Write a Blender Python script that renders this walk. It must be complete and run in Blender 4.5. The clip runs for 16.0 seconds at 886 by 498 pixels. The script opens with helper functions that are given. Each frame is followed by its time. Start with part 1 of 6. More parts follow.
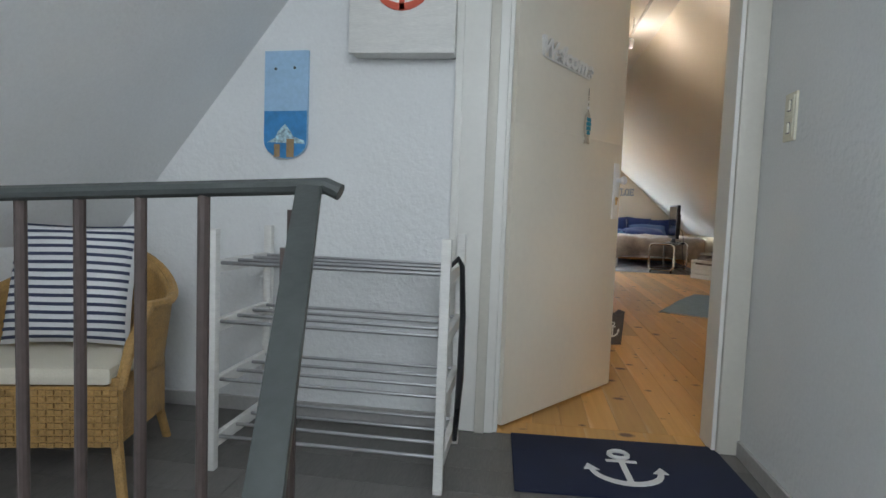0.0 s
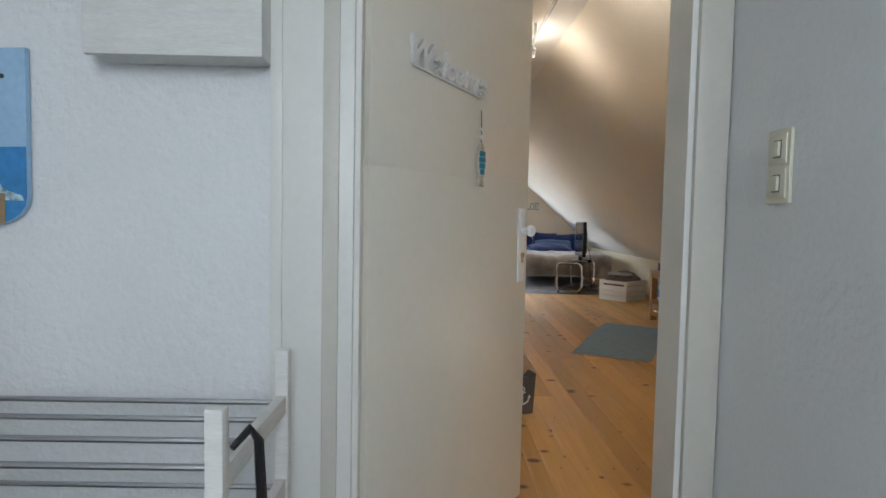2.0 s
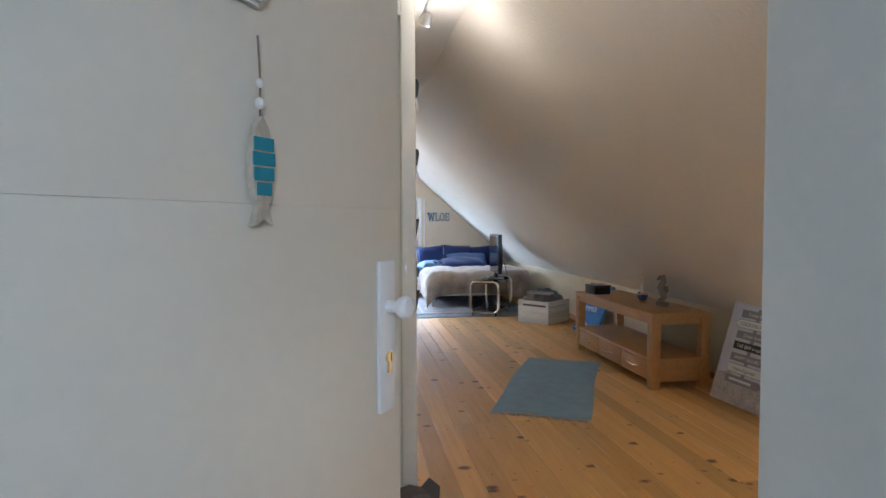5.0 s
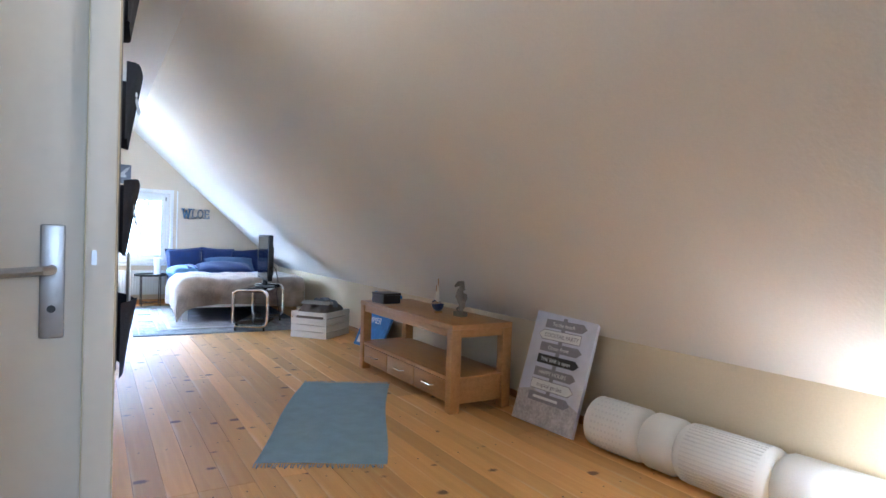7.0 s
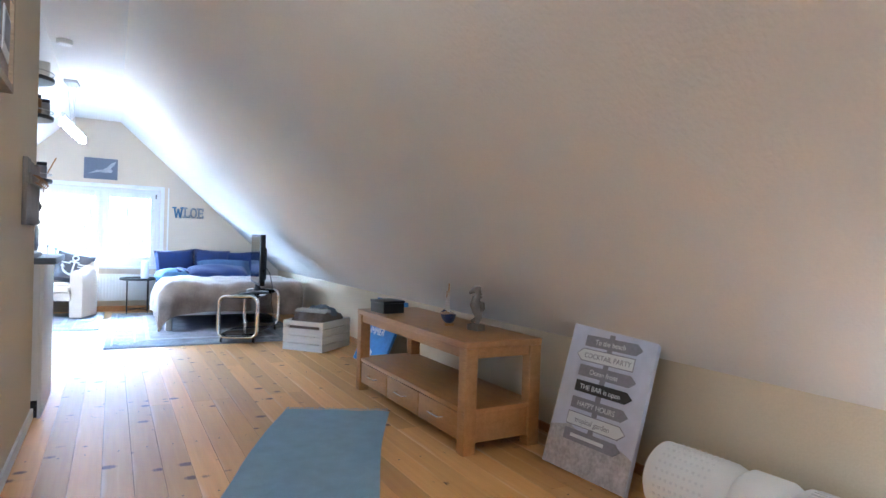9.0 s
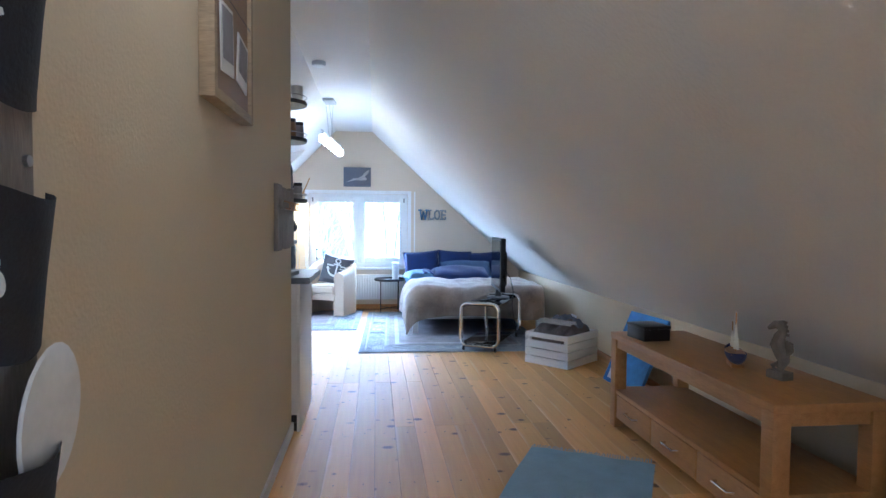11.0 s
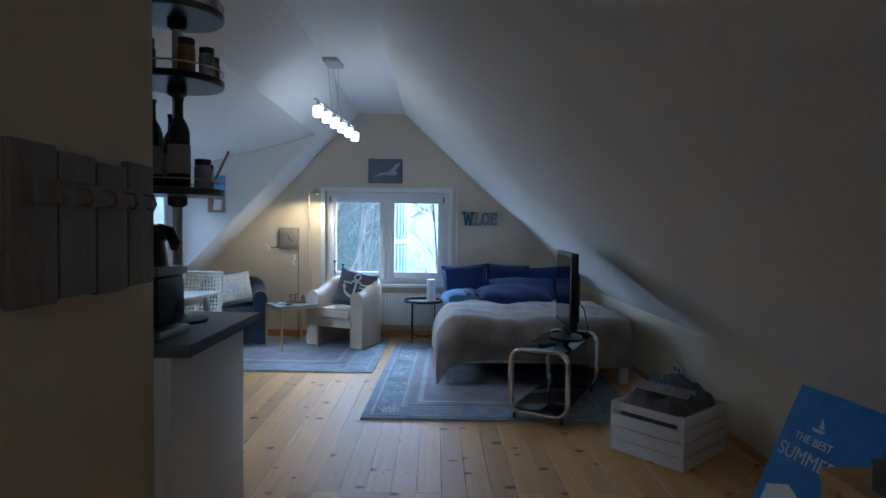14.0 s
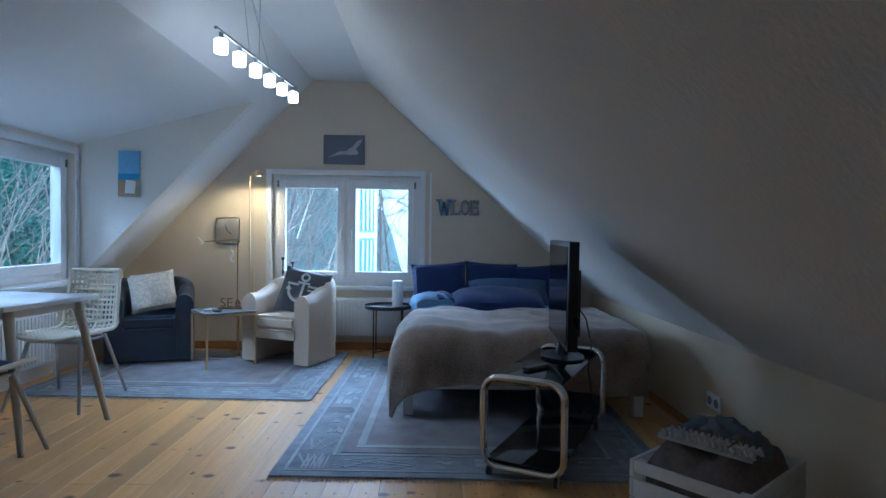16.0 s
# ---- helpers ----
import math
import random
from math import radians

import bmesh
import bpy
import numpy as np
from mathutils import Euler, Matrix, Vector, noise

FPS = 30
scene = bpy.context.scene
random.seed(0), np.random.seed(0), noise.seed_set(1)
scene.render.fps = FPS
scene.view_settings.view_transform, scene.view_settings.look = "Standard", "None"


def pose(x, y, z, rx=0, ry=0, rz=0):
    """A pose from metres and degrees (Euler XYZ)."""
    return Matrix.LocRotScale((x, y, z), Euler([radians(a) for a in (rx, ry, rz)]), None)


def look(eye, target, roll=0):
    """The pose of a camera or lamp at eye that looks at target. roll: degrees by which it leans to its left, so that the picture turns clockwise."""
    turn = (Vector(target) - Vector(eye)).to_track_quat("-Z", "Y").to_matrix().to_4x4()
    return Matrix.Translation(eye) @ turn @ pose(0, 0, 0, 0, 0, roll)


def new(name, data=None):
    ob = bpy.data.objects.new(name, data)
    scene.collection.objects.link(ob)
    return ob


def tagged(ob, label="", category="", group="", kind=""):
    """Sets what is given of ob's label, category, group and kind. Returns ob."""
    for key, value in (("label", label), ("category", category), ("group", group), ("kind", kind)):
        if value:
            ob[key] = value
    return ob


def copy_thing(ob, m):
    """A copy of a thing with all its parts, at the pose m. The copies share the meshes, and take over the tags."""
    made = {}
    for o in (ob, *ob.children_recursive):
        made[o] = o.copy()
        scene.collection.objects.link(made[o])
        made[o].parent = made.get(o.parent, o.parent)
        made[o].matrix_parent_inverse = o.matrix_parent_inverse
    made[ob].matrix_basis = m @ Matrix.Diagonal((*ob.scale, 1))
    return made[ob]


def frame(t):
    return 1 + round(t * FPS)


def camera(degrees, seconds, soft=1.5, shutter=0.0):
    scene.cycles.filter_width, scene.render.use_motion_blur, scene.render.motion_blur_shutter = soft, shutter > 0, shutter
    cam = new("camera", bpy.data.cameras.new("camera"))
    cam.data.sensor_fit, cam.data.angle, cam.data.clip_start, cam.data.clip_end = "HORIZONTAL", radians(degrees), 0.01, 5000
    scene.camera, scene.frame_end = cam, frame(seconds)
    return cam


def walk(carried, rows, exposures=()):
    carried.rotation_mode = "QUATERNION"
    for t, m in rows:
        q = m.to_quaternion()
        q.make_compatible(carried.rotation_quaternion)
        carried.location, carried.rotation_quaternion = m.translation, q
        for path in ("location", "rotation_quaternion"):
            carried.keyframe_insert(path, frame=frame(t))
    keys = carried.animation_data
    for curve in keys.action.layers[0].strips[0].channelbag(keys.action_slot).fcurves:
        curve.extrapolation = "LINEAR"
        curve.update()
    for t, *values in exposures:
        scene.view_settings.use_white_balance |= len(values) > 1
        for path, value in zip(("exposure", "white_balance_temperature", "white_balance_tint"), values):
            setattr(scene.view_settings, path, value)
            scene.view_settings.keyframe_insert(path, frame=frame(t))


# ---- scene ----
cam = camera(74.0, 16.0)
PATH = [
    (0, (0.764, 0.703, 0.896), (0.484, 2.678, 0.755), 2.2),
    (0.5, (0.816, 0.918, 0.905), (0.621, 2.904, 0.766), 2.1),
    (1, (0.87, 1.129, 0.977), (0.765, 3.122, 0.851), 1.5),
    (1.5, (0.876, 1.34, 1.019), (0.834, 3.335, 0.898), 1.4),
    (2, (0.874, 1.541, 1.113), (0.896, 3.538, 1.003), 1.1),
    (2.5, (0.918, 1.744, 1.14), (0.992, 3.74, 1.031), 1.0),
    (3, (0.969, 1.947, 1.211), (1.087, 3.941, 1.116), 0.1),
    (5.5, (1.170, 2.92, 1.217), (1.641, 4.862, 1.14), -0.1),
    (6, (1.206, 3.17, 1.177), (1.952, 5.025, 1.12), 1.1),
    (6.5, (1.258, 3.392, 1.15), (2.197, 5.158, 1.105), 1.6),
    (7, (1.335, 3.54, 1.109), (2.359, 5.257, 1.071), 1.9),
    (7.5, (1.462, 3.675, 1.074), (2.495, 5.388, 1.041), 1.8),
    (8, (1.57, 3.838, 1.07), (2.61, 5.546, 1.038), 1.8),
    (8.5, (1.678, 4.038, 1.054), (2.704, 5.754, 1.03), 1.9),
    (9, (1.756, 4.206, 1.052), (2.736, 5.95, 1.03), 1.9),
    (9.5, (1.853, 4.37, 1.108), (2.641, 6.208, 1.057), 0.9),
    (10, (1.8, 4.428, 1.154), (2.325, 6.356, 1.084), 0.3),
    (12.5, (2.037, 5.569, 1.244), (2.144, 7.564, 1.158), 0.8),
    (13, (2.079, 5.886, 1.258), (2.143, 7.883, 1.167), 0.7),
    (13.5, (2.104, 6.164, 1.22), (2.148, 8.162, 1.141), 0.8),
    (14, (2.173, 6.471, 1.232), (2.198, 8.469, 1.162), 0.7),
    (14.5, (2.214, 6.765, 1.242), (2.235, 8.763, 1.173), 0.6),
    (15, (2.263, 7.044, 1.22), (2.287, 9.043, 1.155), 0.6),
    (15.5, (2.345, 7.324, 1.158), (2.379, 9.323, 1.101), 0.5),
    (16, (2.425, 7.591, 1.105), (2.463, 9.59, 1.051), 0.8),
]
EXPOSURES = [(0.0, 0.12, 6350, 10), (3.0, 0.3, 6050, 10), (5.5, 0.52, 5250, 10), (7.0, 1.05, 4850, 10), (9.5, 1.2, 4650, 10), (10.2, 0.92, 4600, 10), (12.5, -0.45, 4700, 8), (13.5, -1.32, 4600, 7), (14.5, -1.38, 4550, 6), (16.0, -1.33, 4550, 6)]
walk(cam, [(t, look(eye, target, roll)) for t, eye, target, roll in PATH], EXPOSURES)

# ---- plan, in metres ----
GABLE = 13.10          # inner face of the gable wall
CEIL = 2.50            # flat ceiling
RIDGE_R, RIDGE_L = 1.81, 1.30
KNEE_X, KNEE_Z = 3.93, 0.56
DOOR_Y = 3.03          # landing face of the door wall
DOOR_YI = 3.17
PART_X = 1.38          # partition beside the passage
PART_Y0, PART_Y1 = 4.95, 8.13
DORM_X, DORM_Y = -0.44, 12.42
LAND_X = 1.60          # landing's side wall

# ---- world and light ----
world = bpy.data.worlds.new("world")
scene.world = world
world.use_nodes = True
wn = world.node_tree
sky = wn.nodes.new("ShaderNodeTexSky")
sky.sky_type = "NISHITA"
sky.sun_disc = False
sky.sun_elevation, sky.sun_rotation = radians(38), radians(150)
wn.links.new(sky.outputs[0], wn.nodes["Background"].inputs[0])
wn.nodes["Background"].inputs[1].default_value = 0.15
sun_data = bpy.data.lights.new("sun", "SUN")
sun_data.energy, sun_data.angle, sun_data.color = 5.0, radians(10), (1, 0.96, 0.9)
sun = new("sun", sun_data)
sun.matrix_world = look((14, -12, 24), (-1, 16, 0))


def lamp(name, kind, at, energy, color, size=0.1, aim=None, size_y=None, spot=None):
    d = bpy.data.lights.new(name, kind)
    d.energy, d.color = energy, color
    if kind == "AREA":
        d.size = size
        if size_y:
            d.shape, d.size_y = "RECTANGLE", size_y
    else:
        d.shadow_soft_size = size
    if spot:
        d.spot_size, d.spot_blend = radians(spot), 0.6
    o = new(name, d)
    o.matrix_world = look(at, aim) if aim else pose(*at)
    return o


# unseen area lamps stand in for the sky's light at the two windows
lamp("gable_daylight", "AREA", (1.62, GABLE + 3.2, 3.5), 3400, (0.74, 0.87, 1.0), 3.6, (1.62, GABLE, 1.0), 2.6)
# side fills added out of view to brighten the slope, bed and left side
lamp("gable_sky_fill_west", "AREA", (-0.45, GABLE + 1.45, 1.6), 500, (0.74, 0.87, 1.0), 1.3, (1.62, GABLE, 1.1), 1.8)
lamp("gable_sky_fill_east", "AREA", (4.9, GABLE + 2.4, 1.9), 650, (0.74, 0.87, 1.0), 2.6, (1.62, GABLE, 1.1), 2.4)
lamp("dormer_daylight", "AREA", (DORM_X - 2.6, 11.5, 3.3), 820, (0.74, 0.87, 1.0), 3.0, (DORM_X, 11.5, 1.1), 2.2)
# added lamp lighting the landing from the right; no window is built here
lamp("stair_added_light", "AREA", (1.35, -0.7, 1.9), 50, (0.88, 0.95, 1.0), 1.1, (-0.4, 2.8, 1.1), 1.1)

# ---- materials ----
MATS = {}


def mat(name, color, rough=0.6, metal=0.0, var=0.12, scale=6.0, fine=60.0, bump=0.0, bscale=120.0, tint=None, coat=0.0, sheen=0.0, rnd=0.0, stretch=None, gloss=0.5):
    if name in MATS:
        return MATS[name]
    m = bpy.data.materials.new(name)
    m.use_nodes = True
    n, l = m.node_tree.nodes, m.node_tree.links
    b = n["Principled BSDF"]
    b.inputs["Roughness"].default_value, b.inputs["Metallic"].default_value = rough, metal
    b.inputs["Specular IOR Level"].default_value = gloss
    if coat:
        b.inputs["Coat Weight"].default_value = coat
    if sheen:
        b.inputs["Sheen Weight"].default_value = sheen
    tc = n.new("ShaderNodeTexCoord")
    mp = n.new("ShaderNodeMapping")
    if stretch:
        mp.inputs["Scale"].default_value = stretch
    l.new(tc.outputs["Object"], mp.inputs[0])
    big, small = n.new("ShaderNodeTexNoise"), n.new("ShaderNodeTexNoise")
    big.inputs["Scale"].default_value, small.inputs["Scale"].default_value = scale, fine
    big.inputs["Detail"].default_value = 3
    l.new(mp.outputs[0], big.inputs["Vector"])
    l.new(mp.outputs[0], small.inputs["Vector"])
    add = n.new("ShaderNodeMath")
    add.operation = "ADD"
    l.new(big.outputs[0], add.inputs[0])
    l.new(small.outputs[0], add.inputs[1])
    fac = add.outputs[0]
    if rnd:
        oi, ma = n.new("ShaderNodeObjectInfo"), n.new("ShaderNodeMath")
        ma.operation = "MULTIPLY_ADD"
        ma.inputs[1].default_value = rnd
        l.new(oi.outputs["Random"], ma.inputs[0])
        l.new(fac, ma.inputs[2])
        sub = n.new("ShaderNodeMath")
        sub.operation = "SUBTRACT"
        l.new(ma.outputs[0], sub.inputs[0])
        sub.inputs[1].default_value = rnd / 2
        fac = sub.outputs[0]
    mr = n.new("ShaderNodeMapRange")
    mr.inputs[1].default_value, mr.inputs[2].default_value = 0.6, 1.4
    l.new(fac, mr.inputs[0])
    mix = n.new("ShaderNodeMix")
    mix.data_type = "RGBA"
    lo = tint or tuple(c * (1 - var) for c in color)
    hi = tuple(min(1, c * (1 + var)) for c in color) if not tint else color
    mix.inputs["A"].default_value, mix.inputs["B"].default_value = (*lo, 1), (*hi, 1)
    l.new(mr.outputs[0], mix.inputs["Factor"])
    l.new(mix.outputs["Result"], b.inputs["Base Color"])
    rr = n.new("ShaderNodeMapRange")
    rr.inputs[3].default_value, rr.inputs[4].default_value = max(0.02, rough - 0.08), min(1, rough + 0.08)
    l.new(big.outputs[0], rr.inputs[0])
    l.new(rr.outputs[0], b.inputs["Roughness"])
    if bump:
        bn, bp = n.new("ShaderNodeTexNoise"), n.new("ShaderNodeBump")
        bn.inputs["Scale"].default_value, bn.inputs["Detail"].default_value = bscale, 4
        l.new(mp.outputs[0], bn.inputs["Vector"])
        bp.inputs["Strength"].default_value, bp.inputs["Distance"].default_value = bump, 0.004
        l.new(bn.outputs[0], bp.inputs["Height"])
        l.new(bp.outputs[0], b.inputs["Normal"])
    MATS[name] = m
    return m


def glow(name, color, strength):
    m = bpy.data.materials.new(name)
    m.use_nodes = True
    b = m.node_tree.nodes["Principled BSDF"]
    b.inputs["Base Color"].default_value = (*color, 1)
    b.inputs["Emission Color"].default_value = (*color, 1)
    b.inputs["Emission Strength"].default_value = strength
    return m


def glass(name, color=(1, 1, 1), rough=0.0):
    m = bpy.data.materials.new(name)
    m.use_nodes = True
    b = m.node_tree.nodes["Principled BSDF"]
    b.inputs["Base Color"].default_value = (*color, 1)
    b.inputs["Transmission Weight"].default_value = 1
    b.inputs["Roughness"].default_value = rough
    b.inputs["IOR"].default_value = 1.45
    return m


WHITE_PLASTER = mat("white_plaster", (0.80, 0.81, 0.81), 0.9, var=0.04, scale=2.5, fine=90, bump=1.0, bscale=48)
CREAM_PLASTER = mat("cream_plaster", (0.76, 0.72, 0.655), 0.9, var=0.03, scale=2, fine=110, bump=1.0, bscale=60)
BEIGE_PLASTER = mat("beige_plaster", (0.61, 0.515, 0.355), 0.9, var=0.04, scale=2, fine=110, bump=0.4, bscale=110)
GABLE_PLASTER = mat("gable_plaster", (0.66, 0.575, 0.455), 0.9, var=0.04, scale=2, fine=110, bump=0.4, bscale=110)
CEIL_WHITE = mat("ceiling_white", (0.80, 0.79, 0.77), 0.9, var=0.02, bump=0.3, bscale=110)
DOOR_CREAM = mat("door_cream", (0.74, 0.70, 0.61), 0.38, var=0.03, scale=3, fine=30, bump=0.04)
TRIM_WHITE = mat("trim_white", (0.78, 0.77, 0.73), 0.4, var=0.03, bump=0.05)
PVC_WHITE = mat("window_white", (0.80, 0.82, 0.84), 0.3, var=0.02)
LAMINATE = mat("grey_laminate", (0.15, 0.141, 0.134), 0.45, var=0.25, scale=3, fine=25, stretch=(8, 1, 1), bump=0.1, rnd=0.5)
STEEL = mat("chrome", (0.75, 0.75, 0.76), 0.12, metal=1.0, var=0.02)
BRUSHED = mat("brushed_steel", (0.45, 0.45, 0.46), 0.38, metal=1.0, var=0.05)
BRASS = mat("brass", (0.70, 0.53, 0.28), 0.3, metal=1.0, var=0.06)
BLACK_METAL = mat("black_metal", (0.03, 0.033, 0.035), 0.45, var=0.2)
RAIL_IRON = mat("rail_iron", (0.055, 0.062, 0.06), 0.4, var=0.2, scale=12, bump=0.1)
RAIL_BROWN = mat("rail_brown", (0.075, 0.055, 0.05), 0.45, var=0.2, scale=12)
OAK = mat("oak", (0.50, 0.262, 0.082), 0.4, tint=(0.33, 0.155, 0.042), scale=5, fine=40, stretch=(6, 0.6, 6), bump=0.12, bscale=60)
DARK_OAK = mat("dark_oak", (0.20, 0.105, 0.045), 0.4, var=0.2, scale=5, fine=40, stretch=(6, 0.6, 6), bump=0.12)
GREY_WOOD = mat("driftwood", (0.20, 0.17, 0.14), 0.7, var=0.3, scale=5, fine=40, stretch=(8, 8, 0.8), bump=0.3)
WHITE_WOOD = mat("white_wood", (0.74, 0.73, 0.70), 0.6, var=0.10, scale=8, fine=50, stretch=(1, 1, 6), bump=0.2)
RATTAN = mat("rattan", (0.42, 0.25, 0.085), 0.5, var=0.3, scale=20, fine=120, bump=0.9, bscale=150)
NAVY = mat("navy_cotton", (0.007, 0.022, 0.11), 0.85, var=0.25, scale=14, fine=250, bump=0.3, sheen=0.12)
BLUE = mat("blue_cotton", (0.03, 0.12, 0.36), 0.85, var=0.25, scale=14, fine=250, bump=0.3, sheen=0.2)
PALE_BLUE = mat("pale_blue_cotton", (0.11, 0.20, 0.33), 0.85, var=0.2, scale=14, fine=250, bump=0.3)
BLANKET = mat("beige_fleece", (0.31, 0.245, 0.195), 0.95, var=0.6, scale=5, fine=160, bump=0.7, bscale=200, sheen=0.5)
TEAL_RUG = mat("blue_cotton_rug", (0.27, 0.39, 0.49), 0.95, var=0.16, scale=10, fine=300, bump=0.8, bscale=350)
CREAM_LEATHER = mat("cream_leather", (0.54, 0.43, 0.31), 0.45, var=0.06, scale=8, fine=150, bump=0.15, bscale=220)
BLUE_LEATHER = mat("dark_blue_leather", (0.03, 0.045, 0.07), 0.4, var=0.15, scale=8, fine=150, bump=0.15, bscale=220)
CREAM_CLOTH = mat("cream_cloth", (0.66, 0.61, 0.50), 0.9, var=0.06, fine=250, bump=0.3)
GREY_CLOTH = mat("grey_cloth", (0.22, 0.22, 0.23), 0.95, var=0.15, fine=250, bump=0.4)
WHITE_CLOTH = mat("white_cloth", (0.74, 0.73, 0.70), 0.95, var=0.06, fine=250, bump=0.4)
BLACK_PLASTIC = mat("black_plastic", (0.014, 0.014, 0.016), 0.3, var=0.1)
SCREEN = mat("tv_screen", (0.006, 0.006, 0.008), 0.08, var=0.05)
GREY_STONE = mat("worktop_grey", (0.115, 0.12, 0.13), 0.4, var=0.2, scale=30, fine=200)
UNIT_WHITE = mat("unit_white", (0.72, 0.72, 0.71), 0.35, var=0.02)
DARK_SLATE = mat("slate_black", (0.03, 0.033, 0.04), 0.35, var=0.15)
POCKET = mat("charcoal_canvas", (0.022, 0.025, 0.035), 0.9, var=0.25, fine=250, bump=0.4)
PRINT_GREY = mat("print_grey", (0.26, 0.25, 0.275), 0.7, var=0.15)
PRINT_DARK = mat("print_dark", (0.035, 0.035, 0.04), 0.7, var=0.15)
PRINT_WHITE = mat("print_white", (0.74, 0.74, 0.73), 0.7, var=0.03)
PAPER_WHITE = mat("paper_white", (0.72, 0.72, 0.71), 0.7, var=0.06)
SOCKET_CREAM = mat("switch_cream", (0.70, 0.67, 0.54), 0.35, var=0.03)
MAT_NAVY = mat("doormat_navy", (0.012, 0.018, 0.05), 0.95, var=0.3, fine=300, bump=0.8, bscale=400)
SAND = mat("sand_brown", (0.35, 0.24, 0.13), 0.8, var=0.2)
SKY_PAINT = mat("sky_paint", (0.36, 0.55, 0.75), 0.6, var=0.1, scale=8)
SEA_PAINT = mat("sea_paint", (0.05, 0.25, 0.55), 0.6, var=0.2, scale=14)
CORAL = mat("coral_red", (0.62, 0.10, 0.05), 0.5, var=0.08)
TEAL = mat("teal_paint", (0.015, 0.24, 0.34), 0.5, var=0.1)
STONE_GREY = mat("carved_grey", (0.20, 0.17, 0.14), 0.8, var=0.2, scale=20, bump=0.4)
BOTTLE = mat("bottle_green", (0.008, 0.02, 0.01), 0.08, var=0.1)
WINDOW_GLASS = glass("window_glass")
CLEAR_GLASS = glass("clear_glass", (0.95, 0.97, 0.97))
SMOKED = mat("smoked_glass", (0.015, 0.014, 0.014), 0.06, var=0.05)
BULB = glow("lamp_glow", (1.0, 0.95, 0.86), 14)
BULB_WARM = glow("warm_lamp_glow", (1.0, 0.8, 0.5), 12)


# ---- mesh tools ----
class Mesh:
    """A bmesh that grows by boxes, tubes and turned shapes."""

    def __init__(self):
        self.bm = bmesh.new()

    def box(self, c, s, m=None, bevel=0.0):
        r = bmesh.ops.create_cube(self.bm, size=1, matrix=(m or Matrix()) @ Matrix.Translation(c) @ Matrix.Diagonal((*s, 1)))
        if bevel:
            edges = list({e for v in r["verts"] for e in v.link_edges})
            bmesh.ops.bevel(self.bm, geom=edges, offset=bevel, segments=2, affect="EDGES", profile=0.6)
        return self

    def span(self, a, b, bevel=0.0, m=None):
        return self.box([(p + q) / 2 for p, q in zip(a, b)], [abs(q - p) for p, q in zip(a, b)], m, bevel)

    def tube(self, pts, r, seg=8, closed=False, caps=True):
        pts = [Vector(p) for p in pts]
        rs = r if isinstance(r, (list, tuple)) else [r] * len(pts)
        rings = []
        n = len(pts)
        side = None
        for i, p in enumerate(pts):
            if closed:
                d = pts[(i + 1) % n] - pts[i - 1]
            else:
                d = pts[min(i + 1, n - 1)] - pts[max(i - 1, 0)]
            d.normalize()
            ref = side if side is not None else (Vector((0, 0, 1)) if abs(d.z) < 0.9 else Vector((1, 0, 0)))
            u = d.cross(ref)
            if u.length < 1e-4:
                u = d.cross(Vector((0.3, 0.8, 0.2)))
            u.normalize()
            w = u.cross(d).normalized()
            side = w
            rings.append([self.bm.verts.new(p + rs[i] * (math.cos(2 * math.pi * k / seg) * u + math.sin(2 * math.pi * k / seg) * w)) for k in range(seg)])
        for i in range(n if closed else n - 1):
            a, b = rings[i], rings[(i + 1) % n]
            for k in range(seg):
                self.bm.faces.new((a[k], a[(k + 1) % seg], b[(k + 1) % seg], b[k]))
        if caps and not closed:
            self.bm.faces.new(rings[0][::-1])
            self.bm.faces.new(rings[-1])
        return self

    def rod(self, a, b, r, seg=8):
        return self.tube([a, b], r, seg)

    def turned(self, prof, seg=20, m=None, c=(0, 0, 0)):
        """A shape turned about z from (radius, height) pairs."""
        m = m or Matrix()
        rings = [[self.bm.verts.new(m @ Vector((c[0] + r * math.cos(2 * math.pi * k / seg), c[1] + r * math.sin(2 * math.pi * k / seg), c[2] + z))) for k in range(seg)] for r, z in prof]
        for a, b in zip(rings, rings[1:]):
            for k in range(seg):
                self.bm.faces.new((a[k], a[(k + 1) % seg], b[(k + 1) % seg], b[k]))
        self.bm.faces.new(rings[0][::-1])
        self.bm.faces.new(rings[-1])
        return self

    def prism(self, poly, a, b, axis="y", m=None):
        """A flat outline pushed along an axis: (x, z) along y, (y, z) along x, (x, y) along z."""
        m = m or Matrix()
        place = {"y": lambda p, h: (p[0], h, p[1]), "x": lambda p, h: (h, p[0], p[1]), "z": lambda p, h: (p[0], p[1], h)}[axis]
        lo = [self.bm.verts.new(m @ Vector(place(p, a))) for p in poly]
        hi = [self.bm.verts.new(m @ Vector(place(p, b))) for p in poly]
        self.bm.faces.new(lo)
        self.bm.faces.new(hi[::-1])
        for i in range(len(poly)):
            j = (i + 1) % len(poly)
            self.bm.faces.new((lo[j], lo[i], hi[i], hi[j]))
        return self

    def grid(self, fn, nu, nv):
        """A sheet of fn(u, v) for u, v from 0 to 1."""
        vs = [[self.bm.verts.new(fn(i / nu, j / nv)) for j in range(nv + 1)] for i in range(nu + 1)]
        for i in range(nu):
            for j in range(nv):
                self.bm.faces.new((vs[i][j], vs[i + 1][j], vs[i + 1][j + 1], vs[i][j + 1]))
        return self

    def move(self, m):
        self.bm.transform(m)
        return self


